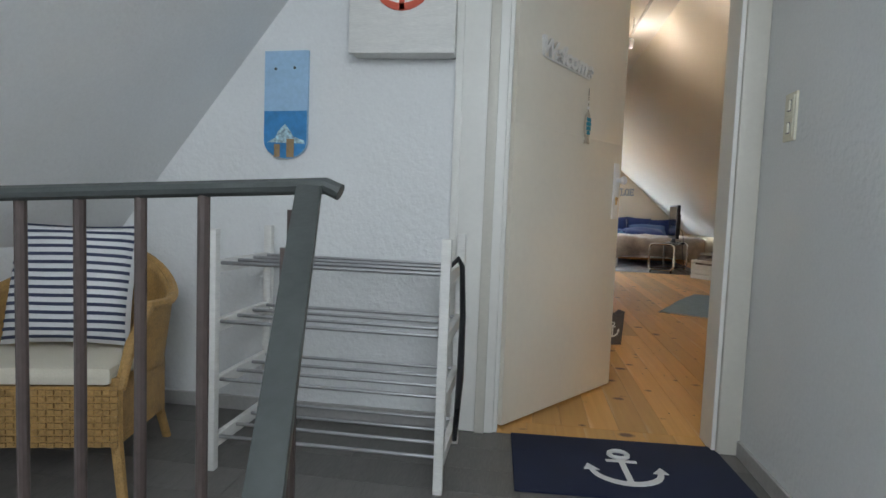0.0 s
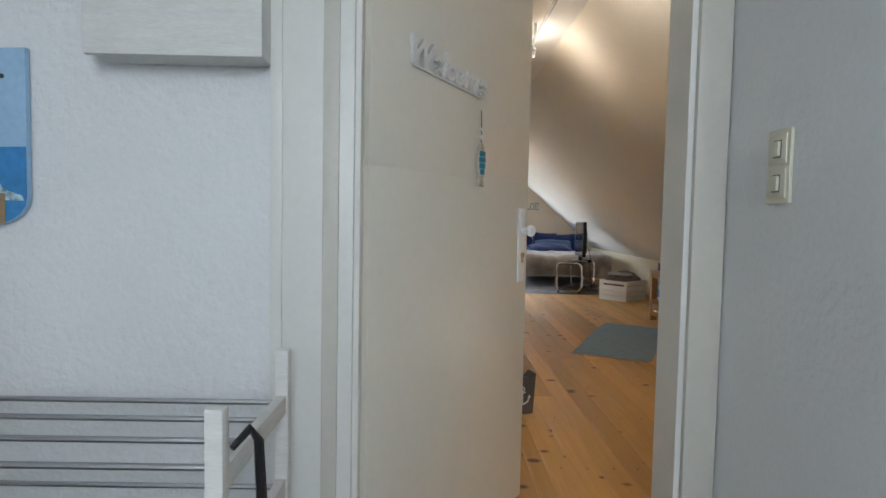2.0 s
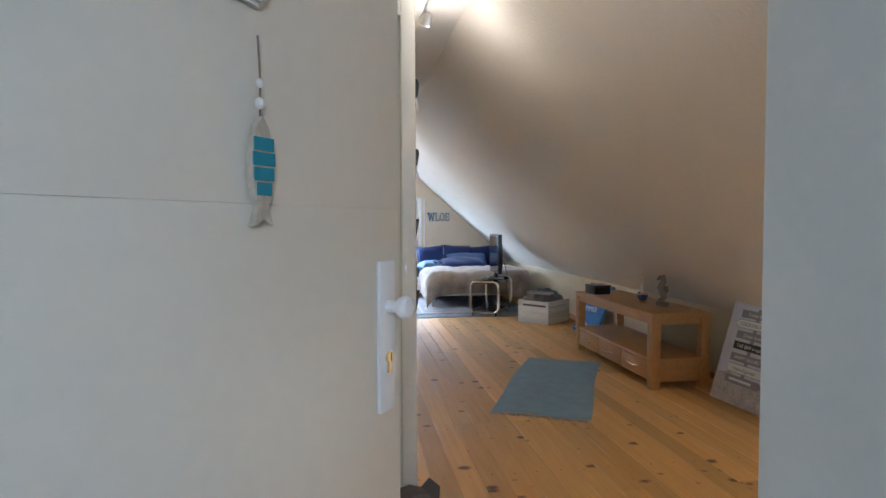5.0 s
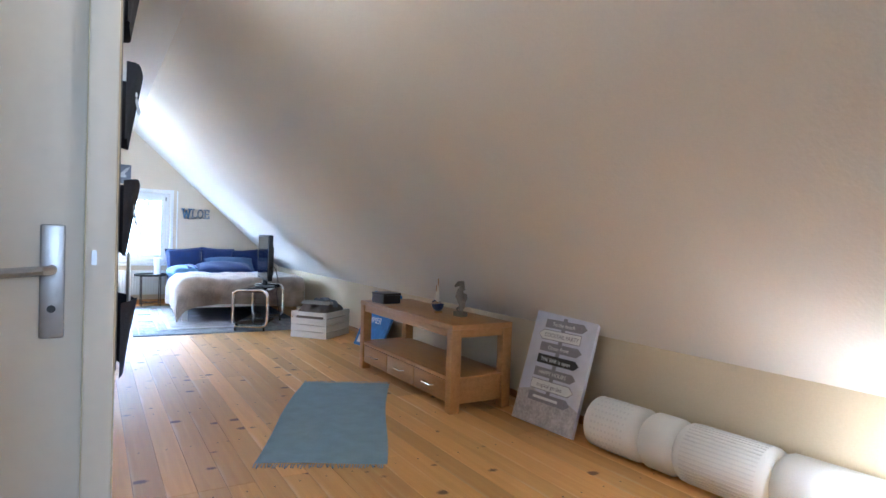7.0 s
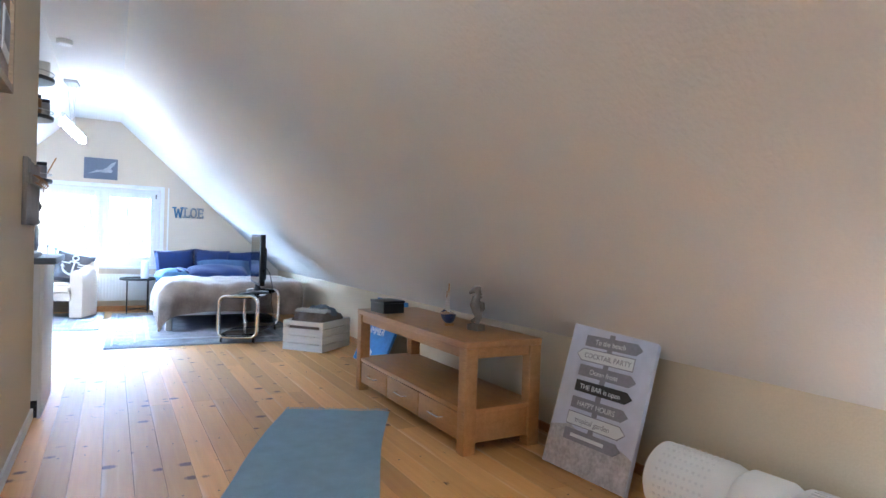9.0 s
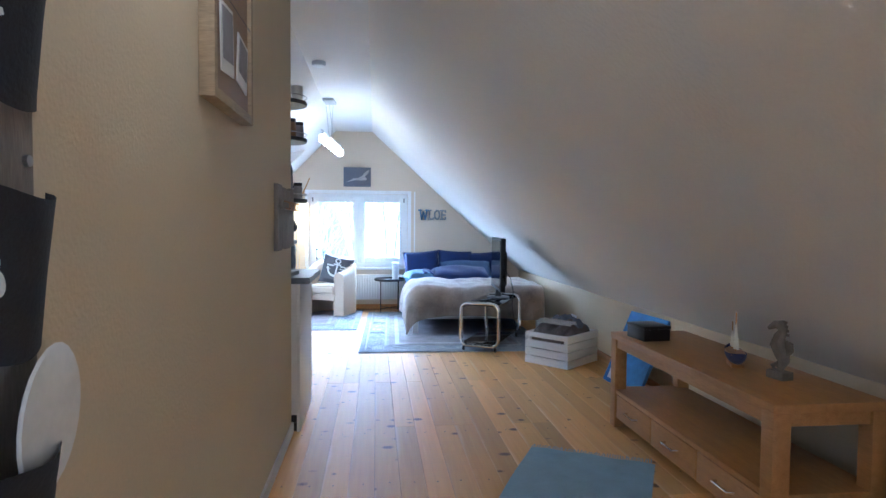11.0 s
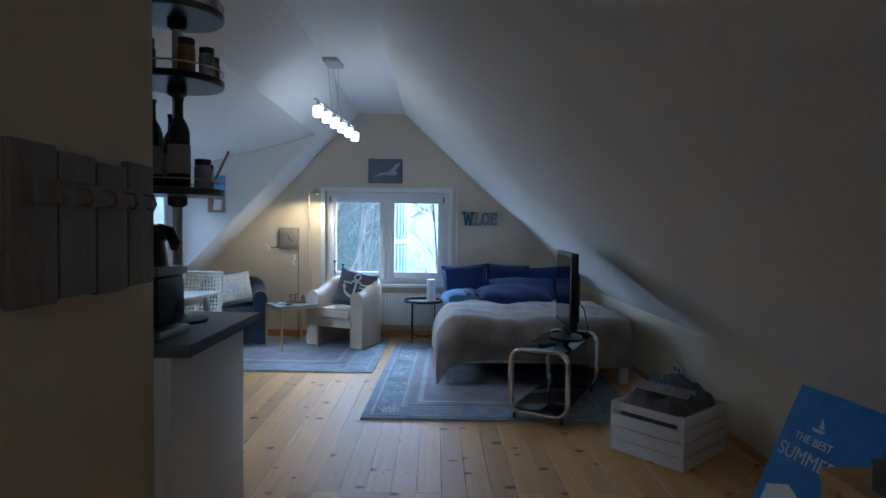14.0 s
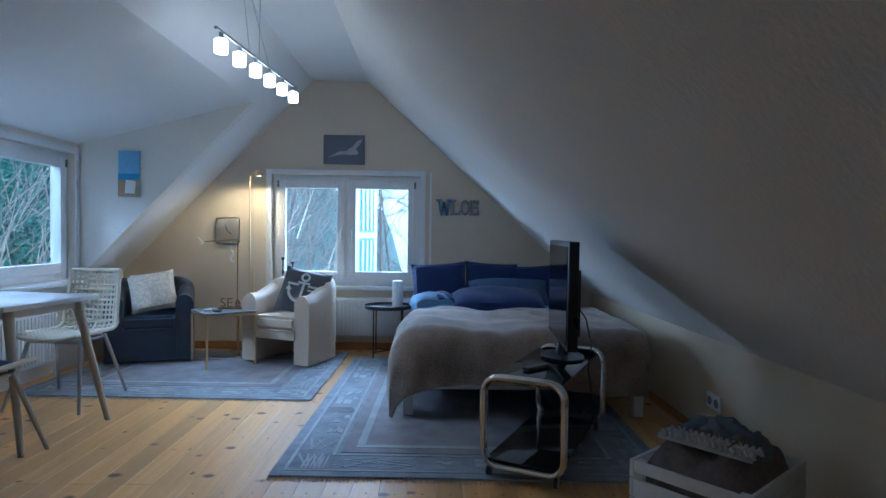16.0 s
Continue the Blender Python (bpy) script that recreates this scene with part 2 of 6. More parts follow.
def part(name, me, material, parent=None, label="", smooth=True, at=None):
    bmesh.ops.recalc_face_normals(me.bm, faces=me.bm.faces)
    d = bpy.data.meshes.new(name)
    me.bm.to_mesh(d)
    me.bm.free()
    d.materials.append(material)
    if smooth:
        d.shade_smooth()
        d.set_sharp_from_angle(angle=radians(35))
    o = new(name, d)
    if parent:
        o.parent = parent
    if at is not None:
        o.matrix_basis = at
    if label:
        o["label"] = label
    return o


def thing(name, m, label, category, group=""):
    o = new(name)
    o.matrix_basis = m
    return tagged(o, label, category, group)


def structure(name, me, material, label, category="", at=None):
    return tagged(part(name, me, material, None, smooth=False, at=at), label, category or "wall", kind="structure")


def pillow(w, h, t, n=10):
    """A filled cushion lying in xy, thickest in the middle, with slightly drawn-in sides."""
    me = Mesh()
    for sgn in (1, -1):
        def fn(u, v, sgn=sgn):
            x, y = 2 * u - 1, 2 * v - 1
            k = 1 - 0.06 * (1 - abs(y) ** 2) * abs(x) ** 4
            k2 = 1 - 0.06 * (1 - abs(x) ** 2) * abs(y) ** 4
            z = max(0, (1 - x ** 4) * (1 - y ** 4)) ** 0.55
            return Vector((x * w / 2 * k, y * h / 2 * k2, sgn * z * t / 2 * (1 + 0.08 * math.sin(5 * x + 3 * y))))
        me.grid(fn, n, n)
    bmesh.ops.remove_doubles(me.bm, verts=me.bm.verts, dist=0.0005)
    return me


def text_mesh(body, size, depth=0.002, align="CENTER", shear=0.0, bold=0.0):
    c = bpy.data.curves.new("lettering", "FONT")
    c.body, c.size, c.extrude, c.align_x, c.align_y = body, size, depth, align, "CENTER"
    c.shear, c.offset = shear, bold
    o = new("lettering", c)
    d = bpy.data.meshes.new_from_object(o.evaluated_get(bpy.context.evaluated_depsgraph_get()))
    bpy.data.objects.remove(o)
    bpy.data.curves.remove(c)
    return d


def lettering(name, body, size, material, parent, at, depth=0.002, label="", shear=0.0, bold=0.0):
    d = text_mesh(body, size, depth, "CENTER", shear, bold)
    d.materials.append(material)
    o = new(name, d)
    o.parent, o.matrix_basis = parent, at
    if label:
        o["label"] = label
    return o


def anchor(s, t):
    """A ship's anchor in xz, s tall, t thick."""
    me = Mesh()
    me.tube([(0.11 * s * math.cos(a), 0, 0.86 * s + 0.11 * s * math.sin(a)) for a in [k * math.pi / 6 for k in range(12)]], 0.035 * s, 6, True)
    me.box((0, 0, 0.41 * s), (0.07 * s, t, 0.72 * s))
    me.box((0, 0, 0.68 * s), (0.36 * s, t, 0.06 * s))
    arc = [(0.42 * s * math.cos(a), 0.42 * s + 0.38 * s * math.sin(a)) for a in [math.pi + k * math.pi / 12 for k in range(13)]]
    inner = [(0.36 * s * math.cos(a), 0.44 * s + 0.30 * s * math.sin(a)) for a in [math.pi + k * math.pi / 12 for k in range(13)]]
    me.prism(arc + inner[::-1], -t / 2, t / 2)
    for k in (-1, 1):
        me.prism([(k * 0.48 * s, 0.40 * s), (k * 0.30 * s, 0.40 * s), (k * 0.42 * s, 0.56 * s)], -t / 2, t / 2)
    return me

# ---- large structure ----
W0, W1 = 0.93, 2.31            # gable window opening
WZ0, WZ1 = 0.60, 1.63
KSL = (KNEE_Z - CEIL) / (KNEE_X - RIDGE_R)


def left_z(x):
    return CEIL + 1.03 * (x - RIDGE_L)


g = Mesh()
T = GABLE + 0.30
g.prism([(-0.9, 0), (W0, 0), (W0, 2.7), (-0.9, 2.7)], GABLE, T)
g.prism([(W1, 0), (4.3, 0), (4.3, 2.7), (W1, 2.7)], GABLE, T)
g.prism([(W0, 0), (W1, 0), (W1, WZ0), (W0, WZ0)], GABLE, T)
g.prism([(W0, WZ1), (W1, WZ1), (W1, 2.7), (W0, 2.7)], GABLE, T)
structure("wall_gable", g, GABLE_PLASTER, "beige plastered gable wall with a window opening")
structure("wall_knee", Mesh().span((KNEE_X, DOOR_YI, 0), (KNEE_X + 0.12, GABLE, KNEE_Z)), BEIGE_PLASTER, "low ochre-beige knee wall under the roof slope")
s = Mesh().prism([(KNEE_X, KNEE_Z), (RIDGE_R, CEIL), (RIDGE_R, CEIL + 0.15), (KNEE_X + 0.12, KNEE_Z + 0.05), (KNEE_X + 0.12, KNEE_Z)], DOOR_YI, GABLE)
structure("ceiling_slope", s, CREAM_PLASTER, "cream textured sloping attic ceiling", "ceiling")
structure("ceiling", Mesh().span((RIDGE_L, DOOR_YI, CEIL), (RIDGE_R, GABLE, CEIL + 0.15)), CEIL_WHITE, "narrow flat white ceiling strip", "ceiling")
structure("ceiling_passage", Mesh().span((0.35, DOOR_YI, CEIL), (RIDGE_L, PART_Y1, CEIL + 0.15)), CEIL_WHITE, "flat white ceiling inside the entrance", "ceiling")
XD = 0.96
ZD = left_z(XD)
structure("ceiling_slope_left", Mesh().prism([(DORM_X - 0.1, left_z(DORM_X - 0.1)), (RIDGE_L, CEIL), (RIDGE_L, CEIL + 0.15), (DORM_X - 0.1, left_z(DORM_X - 0.1) + 0.2)], DORM_Y + 0.08, GABLE), CEIL_WHITE, "white roof slope strip beside the dormer", "ceiling")
structure("ceiling_slope_top", Mesh().prism([(XD, ZD), (RIDGE_L, CEIL), (RIDGE_L, CEIL + 0.15), (XD, ZD + 0.2)], PART_Y1, DORM_Y + 0.08), CEIL_WHITE, "white slope above the dormer", "ceiling")
DZ = 1.79
structure("ceiling_dormer", Mesh().prism([(DORM_X - 0.2, DZ - 0.06), (XD, ZD), (XD, ZD + 0.15), (DORM_X - 0.2, DZ + 0.1)], PART_Y1, DORM_Y + 0.1), CEIL_WHITE, "gently sloping white dormer ceiling", "ceiling")
ck = Mesh().prism([(DORM_X - 0.2, left_z(DORM_X)), (DORM_X, left_z(DORM_X)), (XD, ZD), (DORM_X - 0.2, DZ - 0.06)], DORM_Y, DORM_Y + 0.08)
structure("wall_dormer_cheek", ck, CREAM_PLASTER, "cream triangular dormer cheek wall")
# knee wall on the dormer's side, with the window
V0, V1, VZ0, VZ1 = 10.50, 12.365, 0.70, 1.70
d = Mesh()
X0, X1 = DORM_X - 0.2, DORM_X
d.span((X0, PART_Y1, 0), (X1, V0, 1.9)).span((X0, V1, 0), (X1, GABLE, 1.9))
d.span((X0, V0, 0), (X1, V1, VZ0)).span((X0, V0, VZ1), (X1, V1, 1.9))
structure("wall_dormer", d, CREAM_PLASTER, "cream dormer wall with a wide window opening")
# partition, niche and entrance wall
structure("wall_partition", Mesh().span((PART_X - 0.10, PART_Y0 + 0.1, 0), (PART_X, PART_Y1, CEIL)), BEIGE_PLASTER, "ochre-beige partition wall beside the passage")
D2A, D2B = 0.56, 1.335
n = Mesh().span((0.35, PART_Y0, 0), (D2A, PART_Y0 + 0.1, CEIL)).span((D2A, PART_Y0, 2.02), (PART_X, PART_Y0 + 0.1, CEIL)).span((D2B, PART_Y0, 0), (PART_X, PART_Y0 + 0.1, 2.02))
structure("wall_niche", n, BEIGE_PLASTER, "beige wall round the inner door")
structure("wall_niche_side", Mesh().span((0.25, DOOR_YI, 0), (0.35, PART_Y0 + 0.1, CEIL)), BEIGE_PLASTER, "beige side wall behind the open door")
structure("wall_kitchen", Mesh().span((DORM_X - 0.2, PART_Y1 - 0.10, 0), (PART_X - 0.10, PART_Y1, CEIL)), BEIGE_PLASTER, "beige wall behind the kitchen worktop")
DA, DB, DH = 0.66, 1.52, 2.02   # entrance opening
e = Mesh().span((-1.5, DOOR_Y, -0.1), (DA, DOOR_YI, CEIL)).span((DA, DOOR_Y, DH), (DB, DOOR_YI, CEIL)).span((DB, DOOR_Y, -0.1), (4.1, DOOR_YI, CEIL))
structure("wall_entrance", e, WHITE_PLASTER, "white textured plaster wall with the entrance door")
# landing and stairwell
structure("wall_landing_side", Mesh().span((LAND_X, -1.4, -1.6), (LAND_X + 0.12, DOOR_Y, CEIL)), WHITE_PLASTER, "white textured plaster wall of the landing")
structure("wall_landing_back", Mesh().span((-1.6, -1.52, -1.6), (LAND_X + 0.12, -1.4, CEIL)), WHITE_PLASTER, "white wall of the stairwell")
structure("wall_landing_knee", Mesh().span((-1.14, -1.4, -1.6), (-1.02, DOOR_Y, 0.72)), WHITE_PLASTER, "low white knee wall of the landing")
structure("ceiling_landing_slope", Mesh().prism([(-1.02, 0.70), (0.38, 2.5), (0.38, 2.65), (-1.14, 0.72)], -1.4, DOOR_Y), WHITE_PLASTER, "white sloping ceiling over the landing", "ceiling")
structure("ceiling_landing", Mesh().span((0.38, -1.4, CEIL), (LAND_X, DOOR_Y, CEIL + 0.15)), WHITE_PLASTER, "flat white landing ceiling", "ceiling")
structure("floor_stairwell", Mesh().span((-1.1, -1.4, -1.7), (LAND_X, 1.6, -1.6)), LAMINATE, "grey floor at the foot of the stairs", "floor")
structure("floor_base", Mesh().span((DORM_X - 0.2, DOOR_YI - 0.14, -0.2), (KNEE_X + 0.1, GABLE, -0.014)), DARK_OAK, "dark sub-floor below the boards", "floor")
land = structure("floor_landing", Mesh().span((-1.02, 1.62, -0.2), (LAND_X, DOOR_Y - 0.001, -0.012)), mat("laminate_base", (0.05, 0.047, 0.045), 0.6), "grey laminate landing floor", "floor")
land2 = Mesh().span((-1.02, 1.55, -0.012), (LAND_X, 1.62, 0.004), 0.006)
part("nosing", land2, BRUSHED, land, "metal stair nosing")
st = structure("stairs", Mesh().span((0.30, 1.25, -1.6), (LAND_X, 1.62, -0.38)), LAMINATE, "grey stair flight down from the landing", "stairs")
for k in range(7):
    y1 = 1.60 - 0.27 * k
    part("step", Mesh().span((0.30, y1 - 0.30, -0.22 - 0.18 * k), (LAND_X, y1, -0.18 - 0.18 * k), 0.006), LAMINATE, st)
    part("riser", Mesh().span((0.31, y1 - 0.02, -0.18 - 0.18 * k), (LAND_X, y1 + 0.0, -0.013 - 0.18 * k)), LAMINATE, st)
# skirtings
structure("baseboard_partition", Mesh().span((PART_X, PART_Y0, 0), (PART_X + 0.014, PART_Y1, 0.06), 0.003), TRIM_WHITE, "white skirting along the partition", "baseboard")
structure("baseboard_gable", Mesh().span((DORM_X, GABLE - 0.016, 0), (KNEE_X, GABLE, 0.07), 0.003), OAK, "brown wooden skirting along the gable", "baseboard")
structure("baseboard_knee", Mesh().span((KNEE_X - 0.014, DOOR_YI, 0), (KNEE_X, GABLE - 0.02, 0.05), 0.003), OAK, "brown wooden skirting along the knee wall", "baseboard")
structure("baseboard_landing", Mesh().span((-1.02, DOOR_Y - 0.014, 0), (0.43, DOOR_Y, 0.06), 0.003).span((LAND_X - 0.014, 1.6, 0), (LAND_X, DOOR_Y, 0.06), 0.003), mat("grey_skirting", (0.42, 0.41, 0.40), 0.5), "grey skirting on the landing", "baseboard")

# entrance door frame and leaf
fr = structure("door_frame", Mesh().span((DA, DOOR_Y - 0.004, 0), (DA + 0.02, DOOR_YI + 0.004, DH), 0.002).span((DB - 0.02, DOOR_Y - 0.004, 0), (DB, DOOR_YI + 0.004, DH), 0.002).span((DA + 0.02, DOOR_Y - 0.004, DH - 0.02), (DB - 0.02, DOOR_YI + 0.004, DH), 0.002), TRIM_WHITE, "cream painted door lining", "door frame")
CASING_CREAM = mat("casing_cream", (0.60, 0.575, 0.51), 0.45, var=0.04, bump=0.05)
# the right casing's cream is darkened to match the wall's tone beside it
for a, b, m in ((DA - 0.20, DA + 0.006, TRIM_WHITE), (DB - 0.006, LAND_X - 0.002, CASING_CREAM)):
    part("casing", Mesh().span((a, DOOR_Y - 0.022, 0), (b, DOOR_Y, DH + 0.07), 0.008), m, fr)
part("casing", Mesh().span((DA + 0.006, DOOR_Y - 0.022, DH - 0.006), (DB - 0.006, DOOR_Y, DH + 0.07), 0.004), TRIM_WHITE, fr)
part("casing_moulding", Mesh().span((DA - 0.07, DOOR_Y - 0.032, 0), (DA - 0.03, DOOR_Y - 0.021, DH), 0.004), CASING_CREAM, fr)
part("casing_moulding", Mesh().span((DA - 0.20, DOOR_Y - 0.030, 0), (DA - 0.17, DOOR_Y - 0.021, DH), 0.004), TRIM_WHITE, fr)
for a, b in ((DA - 0.08, DA + 0.004), (DB - 0.004, DB + 0.08)):
    part("inner_casing", Mesh().span((a, DOOR_YI, 0), (b, DOOR_YI + 0.016, DH + 0.07), 0.004), TRIM_WHITE, fr)

HINGE = Vector((0.697, 3.075, 0))
ANG = 55.0
door = tagged(new("door_1"), "cream flush entrance door standing half open", "door", kind="structure")
door.matrix_basis = pose(HINGE.x, HINGE.y, 0, 0, 0, ANG)
leaf = Mesh().span((0, 0, 0.012), (0.92, 0.042, 1.2448), 0.0006).span((0, 0, 1.2451), (0.92, 0.042, 2.0), 0.0006)
part("leaf", leaf, DOOR_CREAM, door)
plate = part("lock_plate", Mesh().span((0.838, -0.008, 0.87), (0.893, 0.0, 1.15), 0.004), PVC_WHITE, door, "white long lock plate")
kn = Mesh().turned([(0.012, 0), (0.011, 0.018), (0.018, 0.024), (0.022, 0.034), (0.019, 0.044), (0.009, 0.05)], 18, pose(0.868, -0.008, 1.065, 90))
part("knob", kn, PVC_WHITE, plate, "round white knob")
cyl = part("lock_cylinder", Mesh().rod((0.866, -0.008, 0.972), (0.866, -0.014, 0.972), 0.0105, 14).span((0.8605, -0.0135, 0.942), (0.8715, -0.0075, 0.968), 0.003), BRASS, plate, "dull brass lock cylinder")
part("keyhole", Mesh().span((0.8645, -0.0150, 0.964), (0.8675, -0.0138, 0.980)), BLACK_METAL, cyl)
part("latch", Mesh().span((0.9195, 0.012, 0.97), (0.9215, 0.032, 1.15)), BRUSHED, door, "steel latch plate")
part("hinge", Mesh().rod((0.0, 0.05, 0.25), (0.0, 0.05, 0.36), 0.01).rod((0.0, 0.05, 1.65), (0.0, 0.05, 1.76), 0.01), BRUSHED, door)
part("inner_handle", Mesh().span((0.85, 0.042, 0.92), (0.895, 0.05, 1.14), 0.004).tube([(0.872, 0.05, 1.05), (0.872, 0.10, 1.05), (0.76, 0.105, 1.05)], 0.009), BRUSHED, door)
part("door_hook", Mesh().tube([(0.9225, 0.02, 1.62), (0.935, 0.02, 1.60), (0.945, 0.02, 1.63)], 0.005).span((0.919, 0.005, 1.60), (0.923, 0.037, 1.64)), BRUSHED, door)

# inner door in the niche
dr2 = tagged(new("door_2"), "cream inner door with a steel lever, closed", "door", kind="structure")
part("leaf", Mesh().span((D2A + 0.02, PART_Y0 + 0.012, 0.01), (D2B - 0.015, PART_Y0 + 0.05, 2.0), 0.003), DOOR_CREAM, dr2)
lv = part("handle_plate", Mesh().span((1.245, PART_Y0 + 0.003, 0.88), (1.288, PART_Y0 + 0.012, 1.11), 0.005), BRUSHED, dr2, "brushed steel long plate")
part("lever", Mesh().tube([(1.266, PART_Y0 + 0.003, 1.02), (1.266, PART_Y0 - 0.045, 1.02), (1.255, PART_Y0 - 0.055, 1.02), (1.14, PART_Y0 - 0.055, 1.012)], 0.0095), BRUSHED, lv)
part("keyhole", Mesh().rod((1.266, PART_Y0 + 0.004, 0.94), (1.266, PART_Y0 + 0.001, 0.94), 0.008), BLACK_METAL, lv)
part("casing", Mesh().span((D2B - 0.012, PART_Y0 - 0.018, 0), (PART_X - 0.004, PART_Y0 - 0.0, 2.08), 0.004), DOOR_CREAM, dr2)
part("casing", Mesh().span((D2A - 0.07, PART_Y0 - 0.018, 0), (D2A + 0.012, PART_Y0, 2.08), 0.004), DOOR_CREAM, dr2)
part("casing", Mesh().span((D2A + 0.012, PART_Y0 - 0.018, 2.0), (D2B - 0.012, PART_Y0, 2.08), 0.004), DOOR_CREAM, dr2)
part("strike_plate", Mesh().span((1.334, PART_Y0 - 0.020, 1.03), (1.343, PART_Y0 - 0.0175, 1.06)), BRUSHED, dr2)


# windows
def window(name, width, height, m, label):
    """A two-leaf window in xz, facing -y, from the lower left corner; hung in the opening."""
    w = tagged(new(name), label, "window", kind="structure")
    w.matrix_basis = m
    f = Mesh()
    f.span((0, 0, 0), (0.055, 0.07, height), 0.004).span((width - 0.055, 0, 0), (width, 0.07, height), 0.004)
    f.span((0.055, 0, 0), (width - 0.055, 0.07, 0.06), 0.004).span((0.055, 0, height - 0.055), (width - 0.055, 0.07, height), 0.004)
    f.span((width / 2 - 0.03, 0.002, 0.06), (width / 2 + 0.03, 0.068, height - 0.055), 0.004)
    part("window_frame", f, PVC_WHITE, w)
    for k in (0, 1):
        a = 0.045 if k == 0 else width / 2 + 0.015
        b = width / 2 - 0.015 if k == 0 else width - 0.045
        sash = Mesh()
        z0, z1 = 0.05, height - 0.045
        sash.span((a, -0.02, z0), (a + 0.07, 0.05, z1), 0.006).span((b - 0.07, -0.02, z0), (b, 0.05, z1), 0.006)
        sash.span((a + 0.07, -0.02, z0), (b - 0.07, 0.05, z0 + 0.08), 0.006).span((a + 0.07, -0.02, z1 - 0.075), (b - 0.07, 0.05, z1), 0.006)
        so = part("sash", sash, PVC_WHITE, w)
        p = part("pane", Mesh().span((a + 0.066, 0.012, z0 + 0.076), (b - 0.066, 0.022, z1 - 0.071)), WINDOW_GLASS, so, smooth=False)
        p.visible_shadow = False
        hx = b - 0.03 if k == 0 else a + 0.03
        part("window_handle", Mesh().span((hx - 0.013, -0.03, height * 0.46), (hx + 0.013, -0.02, height * 0.53), 0.003).tube([(hx, -0.03, height * 0.5), (hx, -0.05, height * 0.5), (hx, -0.055, height * 0.39)], 0.009), PVC_WHITE, so)
        hg = a + 0.006 if k == 0 else b - 0.006
        part("hinge", Mesh().rod((hg, -0.026, z1 - 0.07), (hg, -0.026, z1 - 0.01), 0.009), GREY_CLOTH, so)
    return w


wg = window("window_1", W1 - W0, WZ1 - WZ0, pose(W0, GABLE + 0.06, WZ0), "white two-leaf plastic window in the gable")
part("window_sill", Mesh().span((-0.03, -0.13, -0.035), (W1 - W0 + 0.03, 0.0, -0.001), 0.006), PVC_WHITE, wg)
part("window_casing", Mesh().span((-0.05, -0.07, 0), (0, -0.055, WZ1 - WZ0 + 0.05), 0.003).span((W1 - W0, -0.07, 0), (W1 - W0 + 0.05, -0.055, WZ1 - WZ0 + 0.05), 0.003).span((0, -0.07, WZ1 - WZ0), (W1 - W0, -0.055, WZ1 - WZ0 + 0.05), 0.003), PVC_WHITE, wg)
wd = window("window_2", V1 - V0, VZ1 - VZ0, pose(DORM_X - 0.06, V0, VZ0, 0, 0, 90), "white two-leaf plastic window in the dormer")
part("window_sill", Mesh().span((-0.03, -0.16, -0.035), (V1 - V0 + 0.03, 0.0, -0.001), 0.006), PVC_WHITE, wd)
part("window_casing", Mesh().span((-0.05, -0.07, 0), (0, -0.058, VZ1 - VZ0 + 0.05), 0.003).span((V1 - V0, -0.07, 0), (V1 - V0 + 0.05, -0.058, VZ1 - VZ0 + 0.05), 0.003).span((0, -0.07, VZ1 - VZ0), (V1 - V0, -0.058, VZ1 - VZ0 + 0.05), 0.003), PVC_WHITE, wd)
part("radiator_grille", Mesh().span((V1 - V0 - 1.4, -0.13, -0.037), (V1 - V0 - 0.2, -0.12, -0.035)), GREY_CLOTH, wd)

# ---- passage ----
def console():
    L, D, H = 1.47, 0.47, 0.565
    t = thing("console_table", pose(3.275, 6.645, 0), "oak console table with three drawers, open shelf between", "table")
    part("tabletop", Mesh().span((0, 0, H - 0.035), (D, L, H), 0.006), OAK, t)
    for x in (0.0, D - 0.075):
        for y in (0.0, L - 0.075):
            part("leg", Mesh().span((x + 0.004, y + 0.004, 0), (x + 0.075, y + 0.071, H - 0.035), 0.004), OAK, t)
    part("apron", Mesh().span((0.012, 0.075, H - 0.085), (0.035, L - 0.075, H - 0.036)).span((D - 0.035, 0.075, H - 0.085), (D - 0.012, L - 0.075, H - 0.036)).span((0.075, 0.012, H - 0.085), (D - 0.075, 0.035, H - 0.036)).span((0.075, L - 0.035, H - 0.085), (D - 0.075, L - 0.012, H - 0.036)), OAK, t)
    part("shelf", Mesh().span((0.01, 0.01, 0.205), (D - 0.01, L - 0.01, 0.228), 0.003), OAK, t)
    part("drawer_case", Mesh().span((0.03, 0.02, 0.055), (D - 0.02, L - 0.02, 0.204), 0.003), OAK, t)
    w = (L - 0.15) / 3
    for k in range(3):
        y = 0.075 + w * k
        dr = part("drawer", Mesh().span((0.012, y + 0.005, 0.062), (0.030, y + w - 0.005, 0.198), 0.003), OAK, t)
        part("drawer_handle", Mesh().tube([(0.013, y + w / 2 - 0.06, 0.135), (-0.012, y + w / 2 - 0.055, 0.135), (-0.012, y + w / 2 + 0.055, 0.135), (0.013, y + w / 2 + 0.06, 0.135)], 0.006), STEEL, dr, "bright metal bow handle")
    return t


